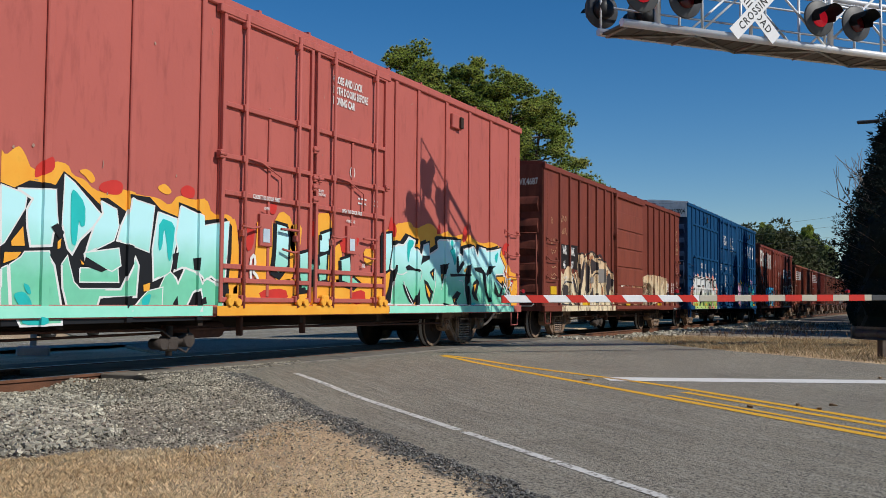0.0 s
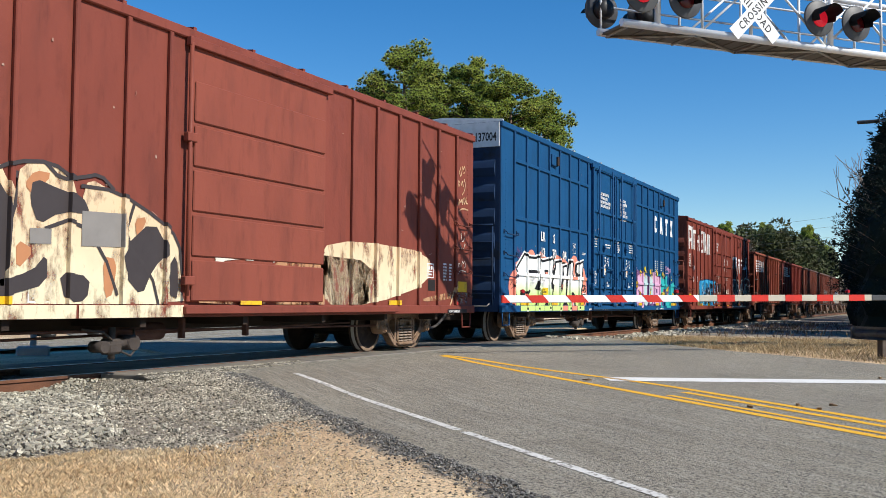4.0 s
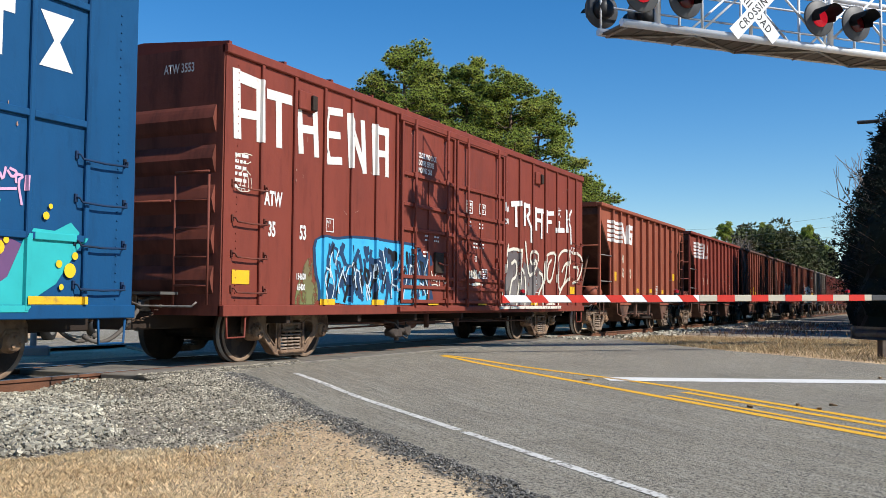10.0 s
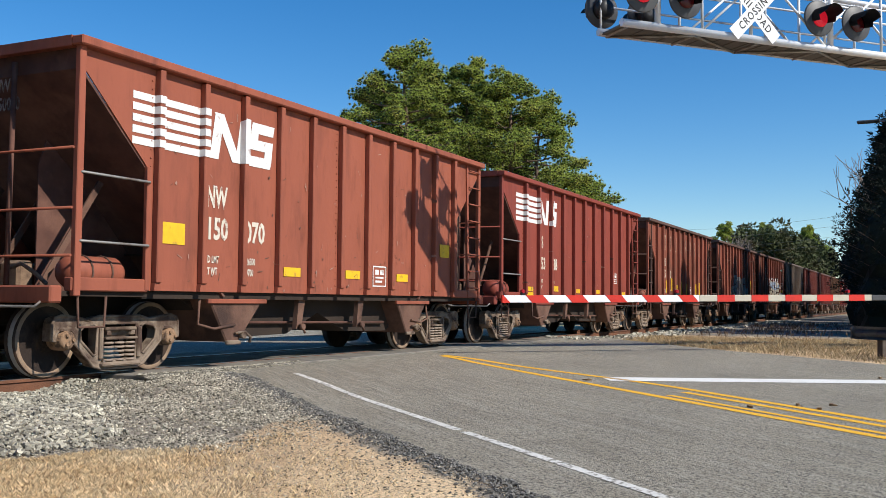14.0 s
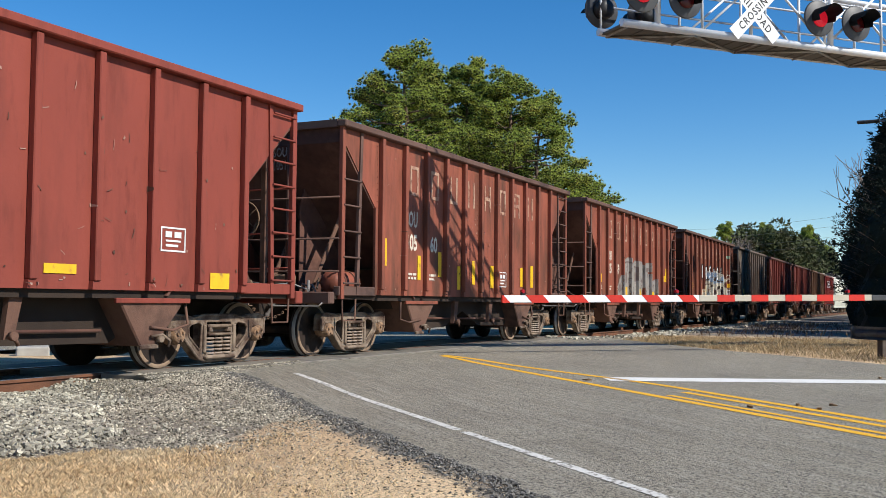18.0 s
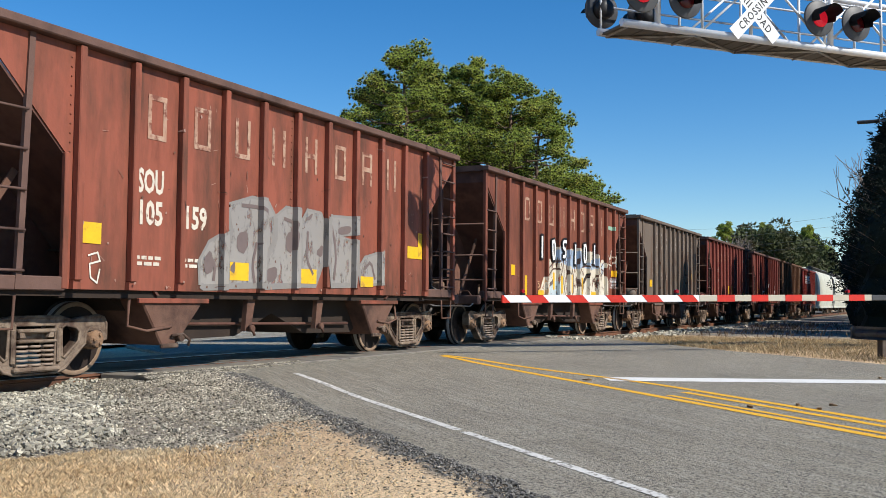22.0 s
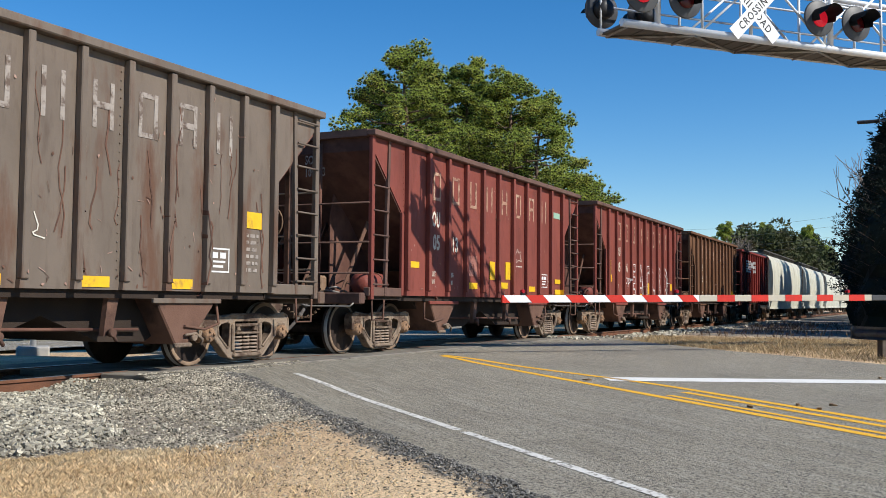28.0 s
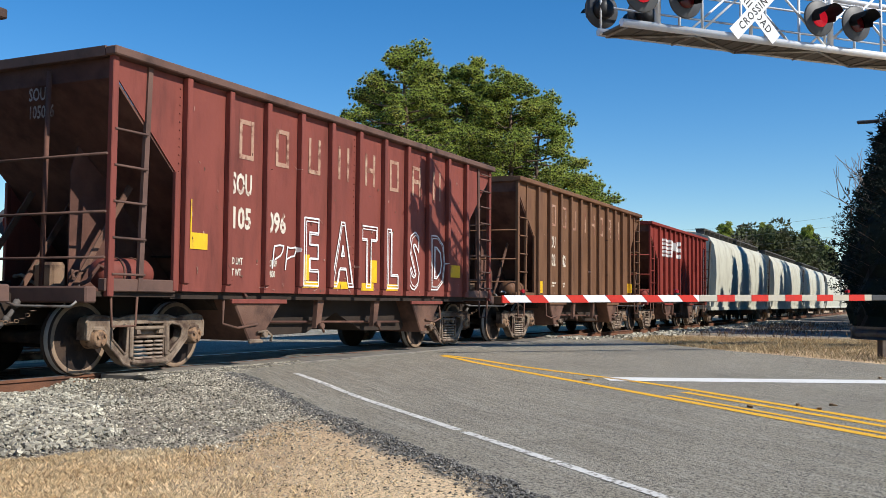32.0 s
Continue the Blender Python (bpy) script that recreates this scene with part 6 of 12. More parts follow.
rimmed(car, "spray_figure", [(3.67, 2.13), (4.19, 2.17), (4.21, 1.93), (4.23, 1.8), (4.17, 1.67), (4.15, 1.54), (3.86, 1.52), (3.81, 1.73), (3.8, 1.92), (3.87, 2.04)], SP["mint_fade"], SP["white"], 0.03, R, 3.12, 0)
rimmed(car, "spray_figure", [(3.59, 1.3), (3.74, 1.39), (3.79, 1.45), (4.08, 1.47), (4.2, 1.32), (4.25, 1.13), (4.31, 0.88), (4.33, 0.66), (3.76, 0.65), (3.73, 0.7), (3.63, 0.85)], SP["mint_fade"], SP["white"], 0.03, R, 3.24, 0)
rimmed(car, "spray_figure", [(3.49, 1.26), (3.56, 1.29), (3.6, 0.88), (3.51, 0.76)], SP["mint_fade"], SP["white"], 0.03, R, 3.36, 0)
rimmed(car, "spray_figure", [(4.3, 1.78), (4.32, 2.35), (4.45, 2.28), (4.87, 1.95), (4.85, 1.87), (4.56, 1.63), (4.45, 1.46), (4.38, 1.52), (4.33, 1.65)], SP["mint_fade"], SP["white"], 0.03, R, 3.48, 0)
rimmed(car, "spray_figure", [(4.87, 2.11), (5.12, 2.03), (5.16, 1.84), (5.09, 1.66), (4.65, 1.47), (4.67, 1.55), (4.77, 1.81), (4.9, 1.97)], SP["mint_fade"], SP["white"], 0.03, R, 3.6, 0)
rimmed(car, "spray_figure", [(5.34, 2.19), (5.77, 2.13), (5.69, 1.55), (5.34, 1.63), (5.14, 1.66), (5.2, 1.84), (5.32, 2.06)], SP["mint_fade"], SP["white"], 0.03, R, 3.72, 0)
rimmed(car, "spray_figure", [(4.3, 1.33), (4.38, 1.43), (4.48, 1.14), (4.58, 1.06), (5.22, 1.07), (5.46, 1.47), (5.52, 1.37), (5.49, 0.98), (4.89, 0.97), (4.83, 0.81), (4.41, 0.81), (4.32, 1.07)], SP["mint_fade"], SP["white"], 0.03, R, 3.84, 0)
rimmed(car, "spray_figure", [(4.57, 1.3), (5.16, 1.32), (5.18, 1.16), (4.58, 1.15)], SP["mint_fade"], SP["white"], 0.03, R, 3.96, 0)
rimmed(car, "spray_figure", [(4.63, 1.48), (5.17, 1.56), (5.21, 1.36), (5.07, 1.29), (4.65, 1.39)], SP["mint_fade"], SP["white"], 0.03, R, 4.08, 0)
rimmed(car, "spray_figure", [(5.84, 2.06), (6.19, 2), (6.18, 1.69), (6.08, 1.3), (5.78, 1.19), (5.75, 1.59)], SP["mint_fade"], SP["white"], 0.03, R, 4.2, 0)
rimmed(car, "spray_figure", [(6.26, 2.18), (6.68, 2.08), (6.74, 1.95), (7.2, 2.04), (7.14, 1.2), (7.06, 1.19), (6.9, 1.27), (6.76, 1.19), (6.67, 1.26), (6.55, 1.33), (6.31, 1.37), (6.16, 1.32), (6.22, 1.62), (6.17, 1.76)], SP["mint_fade"], SP["white"], 0.03, R, 4.32, 0)
rimmed(car, "spray_figure", [(5.9, 0.82), (5.89, 1.08), (5.99, 1.24), (6.09, 1.3), (6.2, 1.23), (6.24, 1.16), (6.37, 1.37), (6.59, 1.32), (6.68, 1.17), (6.82, 1.24), (6.98, 1.19), (7.08, 1.04), (7.12, 0.82), (6.66, 0.8), (6.72, 0.88), (6.65, 1.09), (6.54, 1.05), (6.39, 0.82), (6.11, 0.82)], SP["mint_fade"], SP["white"], 0.03, R, 4.44, 0)
rimmed(car, "spray_figure", [(5.55, 0.94), (5.69, 1.05), (5.95, 1.1), (5.94, 0.81), (5.4, 0.81)], SP["mint_fade"], SP["white"], 0.03, R, 4.56, 0)
sprayed(car, "spray_drip", [(4.4, 2.14), (4.44, 2.22), (4.62, 2.06), (4.63, 1.8), (4.56, 1.78), (4.53, 1.87), (4.5, 1.55), (4.42, 1.59)], SP["turquoise"], R, 5.6, 1)
sprayed(car, "spray_drip", [(5.86, 2), (6.16, 1.94), (6.13, 1.67), (6.09, 1.45), (6.04, 1.45), (6, 1.7), (5.95, 1.88), (5.92, 1.6), (5.85, 1.56)], SP["turquoise"], R, 5.6, 1)
sprayed(car, "spray_drip", [(3.64, 1), (3.79, 1.03), (3.88, 0.94), (3.92, 0.82), (3.8, 0.78), (3.72, 0.88)], SP["turquoise"], R, 5.6, 1)
sprayed(car, "spray_drip", [(3.76, 0.74), (4.09, 0.75), (4.11, 0.66), (3.79, 0.66)], SP["turquoise"], R, 5.6, 1)
sprayed(car, "spray_drip", [(5.57, 0.96), (5.75, 1.04), (5.71, 0.88), (5.6, 0.84)], SP["turquoise"], R, 5.6, 1)
sprayed(car, "spray_drip", [(3.77, 1.12), (3.86, 1.09), (3.89, 0.99), (3.82, 1.01)], SP["turquoise"], R, 5.6, 1)
sprayed(car, "spray_counter", [(3.6, 1.56), (3.75, 1.73), (3.78, 1.52), (3.61, 1.51)], SP["orange"], R, 5.6, 0)
sprayed(car, "spray_counter", [(3.51, 1.32), (3.52, 1.44), (3.74, 1.45), (3.68, 1.38)], SP["orange"], R, 5.6, 0)
sprayed(car, "spray_counter", [(4.57, 1.4), (4.66, 1.34), (4.59, 1.35)], SP["orange"], R, 5.6, 0)
sprayed(car, "spray_counter", [(5.6, 1.13), (5.72, 1.16), (5.71, 1.06), (5.61, 1.05)], SP["orange"], R, 5.6, 0)
sprayed(car, "spray_counter", [(4.23, 1.59), (4.28, 1.63), (4.27, 1.52), (4.23, 1.51)], SP["orange"], R, 5.6, 0)
sprayed(car, "spray_shade", [(6.12, 1.54), (6.24, 1.57), (6.2, 1.34), (6.14, 1.35)], SP["black"], R, 5.8, 0)
sprayed(car, "spray_shade", [(6.52, 1.5), (6.64, 1.52), (6.62, 1.34), (6.55, 1.35)], SP["black"], R, 5.8, 0)
sprayed(car, "spray_shade", [(6.15, 0.9), (6.23, 1), (6.26, 0.82), (6.17, 0.82)], SP["black"], R, 5.8, 0)
sprayed(car, "spray_shade", [(6.66, 0.96), (6.8, 0.99), (6.82, 0.9), (6.68, 0.88)], SP["black"], R, 5.8, 0)
sprayed(car, "spray_shade", [(4.93, 0.96), (5.38, 0.99), (5.32, 0.84), (4.85, 0.83)], SP["black"], R, 5.8, 0)
sprayed(car, "spray_shade", [(4.65, 1.44), (4.99, 1.3), (4.9, 1.27), (4.62, 1.34)], SP["black"], R, 5.8, 0)
sprayed(car, "spray_shade", [(4.13, 1.75), (4.22, 1.8), (4.32, 1.7), (4.26, 1.62)], SP["black"], R, 5.8, 0)
patch(car, "mint_band", 0.3, 0.735, 6.9, 0.87, SP["mint"], SILL, 1)
sprayed(car, "spray_cloud", [(7.22, 2.05), (7.37, 2.11), (7.46, 1.6), (7.41, 0.79), (7.21, 0.79)], SP["orange"], R, 1, 1)
sprayed(car, "spray_cloud", [(7.86, 2.16), (8.21, 2.25), (8.29, 1.9), (8.18, 1.38), (8.06, 1.22), (7.76, 1.29), (7.85, 1.79)], SP["orange"], R, 1, 1)
sprayed(car, "spray_cloud", [(8.65, 2.09), (9.02, 2.17), (8.98, 1.76), (8.73, 1.66)], SP["orange"], R, 1, 1)
sprayed(car, "spray_cloud", [(9.37, 2.35), (9.9, 2.39), (9.82, 1.72), (9.87, 1.21), (9.37, 1.2)], SP["orange"], R, 1, 1)
sprayed(car, "spray_cloud", [(9.95, 1.82), (10.16, 1.94), (10.28, 1.26), (10, 1.21)], SP["orange"], R, 1, 1)
sprayed(car, "spray_cloud", [(10.9, 1.86), (11.25, 1.88), (11.25, 1.58), (10.94, 1.59)], SP["orange"], R, 1, 1)
sprayed(car, "spray_cloud", [(7.35, 1.22), (8.03, 1.21), (8.9, 1.3), (9.53, 1.25), (10.39, 1.34), (10.94, 1.42), (11.79, 1.4), (11.84, 0.76), (7.31, 0.76)], SP["orange"], R, 1, 1)
sprayed(car, "spray_cloud", [(8.26, 2.11), (8.45, 2.32), (8.75, 2.21), (8.86, 1.67), (8.78, 1.23), (8.25, 1.22)], SP["orange"], R, 1, 1)
sprayed(car, "spray_bubble", [(7.58, 1.98), (7.82, 2.02), (7.77, 1.7), (7.62, 1.64)], SP["red"], R, 1.6, 1)
sprayed(car, "spray_bubble", [(8.11, 2.37), (8.36, 2.41), (8.31, 2.24), (8.19, 2.23)], SP["red"], R, 1.6, 1)
sprayed(car, "spray_bubble", [(9.23, 2.24), (9.41, 2.2), (9.36, 1.95), (9.24, 1.99)], SP["red"], R, 1.6, 1)
sprayed(car, "spray_bubble", [(10.1, 1.99), (10.78, 2.07), (10.67, 1.85), (10.2, 1.72)], SP["red"], R, 1.6, 1)
sprayed(car, "spray_bubble", [(7.9, 1.09), (8.6, 1.14), (8.68, 0.97), (8.04, 0.92)], SP["red"], R, 1.6, 1)
sprayed(car, "spray_bubble", [(10.43, 1.08), (10.95, 1.16), (11, 0.93), (10.58, 0.88)], SP["red"], R, 1.6, 1)
rimmed(car, "spray_figure", [(8.3, 2.1), (8.59, 2.07), (8.65, 1.92), (8.64, 1.49), (8.42, 1.31), (8.25, 1.37), (8.29, 1.73)], SP["mint_fade"], SP["black"], 0.10, R, 3, 0)
rimmed(car, "spray_figure", [(8.92, 1.66), (9.2, 1.72), (9.36, 1.51), (9.29, 1.13), (8.99, 1.1), (8.93, 1.32)], SP["mint_fade"], SP["black"], 0.10, R, 3.1, 0)
rimmed(car, "spray_figure", [(9.53, 2.01), (9.83, 2.09), (9.77, 1.75), (9.53, 1.74)], SP["mint_fade"], SP["black"], 0.10, R, 3.2, 0)
rimmed(car, "spray_figure", [(9.47, 1.64), (9.73, 1.71), (9.71, 1.3), (9.53, 1.27)], SP["mint_fade"], SP["black"], 0.10, R, 3.3, 0)
rimmed(car, "spray_figure", [(10.13, 1.62), (10.44, 1.69), (10.5, 1.36), (10.76, 1.26), (10.58, 1.18), (10.16, 1.25)], SP["mint_fade"], SP["black"], 0.10, R, 3.4, 0)
line_run(car, [(7.73, 1.21), (7.7, 1.53), (7.8, 1.62), (7.83, 1.46), (7.76, 1.37), (7.89, 1.29), (7.89, 1.2)], SP["white"], 0.05, R, 4, 1)
patch(car, "orange_band", 6.9, 0.735, 11.7, 0.87, SP["orange"], [(0.0, 30.0, 0.13)], 1)
sprayed(car, "spray_cloud", [(11.72, 2.22), (11.96, 2.29), (12.11, 2.38), (12.49, 2.44), (12.72, 2.48), (12.9, 2.35), (13.2, 2.42), (13.51, 2.51), (13.78, 2.45), (13.98, 2.29), (14.33, 2.42), (14.62, 2.3), (15.23, 2.42), (15.56, 2.34), (16.07, 2.24), (16.6, 2.31), (17.08, 2.27), (17.42, 1.99), (17.75, 1.68), (18.22, 1.62), (18.24, 0.82), (17.81, 0.76), (11.55, 0.77)], SP["orange"], R, 0.6, 1)
sprayed(car, "spray_bubble", [(11.85, 2.13), (11.88, 2.32), (11.98, 2.54), (12.05, 2.38), (12.12, 2.27), (12.07, 2.12)], SP["red"], R, 1.2, 1)
sprayed(car, "spray_bubble", [(13.83, 2.3), (13.98, 2.56), (14.06, 2.33)], SP["red"], R, 1.2, 1)
sprayed(car, "spray_bubble", [(15.06, 2.2), (15.12, 2.48), (15.32, 2.66), (15.33, 2.27)], SP["red"], R, 1.2, 1)
sprayed(car, "spray_bubble", [(17.26, 2.02), (17.33, 2.29), (17.63, 2.37), (17.54, 2.08)], SP["red"], R, 1.2, 1)
sprayed(car, "spray_bubble", [(17.78, 1.27), (17.84, 1.52), (18.03, 1.44)], SP["red"], R, 1.2, 1)
sprayed(car, "spray_shade", [(11.37, 0.89), (11.69, 0.89), (11.85, 0.98), (11.89, 1.19), (11.98, 1.59), (11.84, 1.62), (11.85, 2.02), (12.09, 2.08), (12.32, 2.08), (12.53, 2.24), (12.79, 2.19), (12.73, 2.05), (13.09, 1.92), (13.15, 2.12), (13.37, 2.17), (13.4, 1.95), (13.79, 2.09), (13.75, 2.23), (13.84, 2.27), (14.83, 2.3), (14.81, 2.03), (14.98, 1.98), (15.01, 2.13), (15.53, 2.22), (15.61, 2.16), (15.76, 2.01), (15.81, 2.22), (16.18, 2.2), (16.22, 2.15), (16.71, 2.2), (17.03, 2.25), (16.97, 2.09), (17.28, 1.83), (17.2, 1.67), (16.76, 1.65), (16.74, 1.54), (17.2, 1.35), (17.29, 1.46), (17.62, 1.11), (17.64, 0.89), (14.43, 0.89)], SP["black"], R, 2, 0)
line_run(car, [(11.5, 0.89), (11.82, 0.89), (11.98, 0.91), (12.02, 1.12), (12.11, 1.52), (11.97, 1.55), (11.98, 1.95), (12.22, 2.01), (12.45, 2.01), (12.66, 2.17), (12.92, 2.12), (12.86, 1.98), (13.22, 1.85), (13.28, 2.05), (13.5, 2.1), (13.53, 1.88), (13.92, 2.02), (13.88, 2.16), (13.97, 2.2), (14.96, 2.23), (14.94, 1.96), (15.11, 1.91), (15.14, 2.06), (15.66, 2.15), (15.74, 2.09), (15.89, 1.94), (15.94, 2.15), (16.31, 2.13), (16.35, 2.08), (16.84, 2.13), (17.16, 2.18), (17.1, 2.02), (17.41, 1.76), (17.33, 1.6), (16.89, 1.58), (16.87, 1.47), (17.33, 1.28), (17.42, 1.39), (17.75, 1.04), (17.77, 0.89)], SP["black"], 0.10, R, 2.4, 0)
rimmed(car, "spray_figure", [(11.5, 0.89), (11.82, 0.89), (11.98, 0.91), (12.02, 1.12), (12.11, 1.52), (11.97, 1.55), (11.98, 1.95), (12.22, 2.01), (12.45, 2.01), (12.66, 2.17), (12.92, 2.12), (12.86, 1.98), (13.22, 1.85), (13.28, 2.05), (13.5, 2.1), (13.53, 1.88), (13.92, 2.02), (13.88, 2.16), (13.97, 2.2), (14.96, 2.23), (14.94, 1.96), (15.11, 1.91), (15.14, 2.06), (15.66, 2.15), (15.74, 2.09), (15.89, 1.94), (15.94, 2.15), (16.31, 2.13), (16.35, 2.08), (16.84, 2.13), (17.16, 2.18), (17.1, 2.02), (17.41, 1.76), (17.33, 1.6), (16.89, 1.58), (16.87, 1.47), (17.33, 1.28), (17.42, 1.39), (17.75, 1.04), (17.77, 0.89), (14.56, 0.89)], SP["mint_fade"], SP["white"], 0.035, R, 3, 0)
rimmed(car, "spray_figure", [(11.53, 2.14), (11.98, 2.2), (12.0, 1.94), (11.88, 1.53), (11.55, 1.41)], SP["mint_fade"], SP["black"], 0.09, R, 3.1, 0)
sprayed(car, "spray_shade", [(12.08, 1.62), (12.22, 1.63), (12.0, 1.29), (11.94, 1.08), (11.75, 0.95), (11.78, 1.05), (11.95, 1.29)], SP["black"], R, 5, 0)
sprayed(car, "spray_shade", [(12.53, 1.6), (12.65, 1.65), (12.87, 1.59), (13.18, 1.56), (13.07, 1.51), (12.87, 1.55), (12.59, 1.54)], SP["black"], R, 5, 0)
sprayed(car, "spray_shade", [(12.41, 1.28), (12.58, 1.23), (12.75, 1.06), (12.87, 0.97), (13.03, 1.18), (13.11, 1.35), (13.05, 0.89), (12.85, 0.89), (12.68, 0.95), (12.5, 1.13)], SP["black"], R, 5, 0)
sprayed(car, "spray_shade", [(13.3, 1.38), (13.45, 1.34), (13.62, 1.19), (13.7, 1.16), (13.56, 0.9), (13.4, 1.07)], SP["black"], R, 5, 0)
sprayed(car, "spray_shade", [(13.54, 1.54), (13.74, 1.63), (13.72, 1.37), (13.6, 1.47)], SP["black"], R, 5, 0)
sprayed(car, "spray_shade", [(14.0, 1.69), (14.44, 1.75), (14.24, 1.6), (14.09, 1.28), (14.04, 1.49)], SP["black"], R, 5, 0)
sprayed(car, "spray_shade", [(14.57, 1.04), (14.8, 1.18), (15.01, 1.14), (14.78, 0.96), (14.82, 0.89), (14.68, 0.89)], SP["black"], R, 5, 0)
sprayed(car, "spray_shade", [(15.19, 1.44), (15.29, 1.72), (15.47, 1.77), (15.34, 1.32), (15.45, 0.97), (15.5, 0.89), (15.34, 0.89), (15.22, 1.19)], SP["black"], R, 5, 0)
sprayed(car, "spray_shade", [(15.55, 1.14), (15.65, 1.38), (15.83, 1.46), (15.95, 1.39), (15.81, 1.11), (15.92, 0.96), (15.7, 1.01)], SP["black"], R, 5, 0)
sprayed(car, "spray_shade", [(15.68, 1.7), (16.06, 1.72), (16.3, 1.59), (16.39, 1.17), (16.59, 0.97), (16.46, 0.95), (16.26, 1.21), (16.13, 1.58), (15.75, 1.63)], SP["black"], R, 5, 0)
sprayed(car, "spray_shade", [(16.32, 1.58), (16.48, 1.76), (16.9, 1.78), (16.68, 1.7), (16.41, 1.52)], SP["black"], R, 5, 0)
sprayed(car, "spray_shade", [(16.8, 1.42), (17.08, 1.13), (17.34, 1.38), (17.21, 1.07), (16.99, 1.07), (16.81, 1.17)], SP["black"], R, 5, 0)
sprayed(car, "spray_shade", [(13.23, 1.85), (13.54, 1.86), (13.53, 1.79), (13.26, 1.71), (13.16, 1.66)], SP["black"], R, 5, 0)
sprayed(car, "spray_shade", [(14.47, 1.53), (15.48, 1.55), (15.48, 1.51), (14.5, 1.47)], SP["black"], R, 5, 0)
sprayed(car, "spray_shade", [(14.15, 0.93), (14.31, 0.91), (14.57, 0.89), (14.19, 0.89)], SP["black"], R, 5, 0)
sprayed(car, "spray_shade", [(14.78, 1.9), (14.87, 1.91), (14.91, 1.7), (15.11, 1.84), (15.18, 1.76), (14.85, 1.52), (14.78, 1.61)], SP["black"], R, 5, 0)
sprayed(car, "spray_counter", [(13.36, 1.3), (13.57, 1.12), (13.52, 1.03), (13.42, 1.15)], SP["orange"], R, 5.6, 0)
sprayed(car, "spray_counter", [(13.61, 1.52), (13.68, 1.54), (13.68, 1.45)], SP["orange"], R, 5.6, 0)
sprayed(car, "spray_counter", [(14.04, 1.5), (14.11, 1.52), (14.09, 1.41)], SP["orange"], R, 5.6, 0)
sprayed(car, "spray_counter", [(15.64, 1.31), (15.8, 1.35), (15.7, 1.18)], SP["orange"], R, 5.6, 0)
sprayed(car, "spray_counter", [(14.64, 1.01), (14.73, 1.03), (14.69, 0.94)], SP["orange"], R, 5.6, 0)
sprayed(car, "spray_counter", [(15.12, 1.62), (15.28, 1.68), (15.22, 1.58)], SP["orange"], R, 5.6, 0)
sprayed(car, "spray_counter", [(12.86, 0.9), (12.93, 0.95), (12.92, 0.89)], SP["orange"], R, 5.6, 0)
sprayed(car, "spray_drip", [(12.6, 2.12), (12.86, 2.12), (12.83, 2.01), (12.71, 1.94), (12.65, 1.66), (12.59, 1.79)], SP["turquoise"], R, 4.4, 1)
sprayed(car, "spray_drip", [(14.44, 2.02), (14.67, 2.09), (14.79, 1.82), (14.69, 1.68), (14.58, 1.89)], SP["turquoise"], R, 4.4, 1)
sprayed(car, "spray_drip", [(15.52, 0.94), (15.77, 0.94), (15.75, 0.89), (15.52, 0.89)], SP["turquoise"], R, 4.4, 1)
sprayed(car, "spray_drip", [(16.79, 1.99), (17.05, 2.13), (16.93, 1.8)], SP["turquoise"], R, 4.4, 1)
sprayed(car, "spray_drip", [(14.48, 2.22), (14.64, 2.23), (14.58, 1.98)], SP["turquoise"], R, 4.4, 1)
line_run(car, [(12.13, 1.47), (12.4, 1.45), (12.58, 1.51)], SP["white"], 0.02, R, 5.8, 1)
line_run(car, [(12.45, 1.33), (12.65, 1.06), (12.85, 0.89)], SP["white"], 0.02, R, 5.8, 1)
line_run(car, [(13.09, 1.6), (13.22, 1.53), (13.14, 1.35)], SP["white"], 0.02, R, 5.8, 1)
line_run(car, [(13.76, 1.63), (13.83, 1.36), (13.62, 0.89)], SP["white"], 0.02, R, 5.8, 1)
line_run(car, [(14.92, 1.4), (15.12, 1.4), (15.2, 1.06)], SP["white"], 0.02, R, 5.8, 1)
line_run(car, [(17.42, 1.36), (17.66, 1.14), (17.74, 0.89)], SP["white"], 0.02, R, 5.8, 1)
line_run(car, [(14.06, 1.2), (14.2, 1.45), (14.28, 1.6)], SP["white"], 0.02, R, 5.8, 1)
line_run(car, [(17.33, 1.56), (17.55, 1.74), (17.42, 1.44)], SP["white"], 0.03, R, 5.8, 1)
line_run(car, [(17.55, 1.49), (17.74, 1.52), (17.6, 1.29)], SP["white"], 0.03, R, 5.8, 1)
line_run(car, [(17.74, 1.34), (17.88, 1.45), (17.84, 1.24)], SP["white"], 0.03, R, 5.8, 1)
line_run(car, [(17.55, 1.82), (17.5, 1.67)], SP["white"], 0.03, R, 5.8, 1)
line_run(car, [(17.38, 1.79), (17.29, 1.58), (17.55, 1.54), (17.56, 1.29), (17.44, 1.19), (17.72, 1.09)], SP["white"], 0.04, R, 5, 1)
patch(car, "mint_band", 11.7, 0.735, 17.9, 0.87, SP["mint"], SILL, 1)
plate(car, 5.05, 1.5, 0.35, 0.42, R)

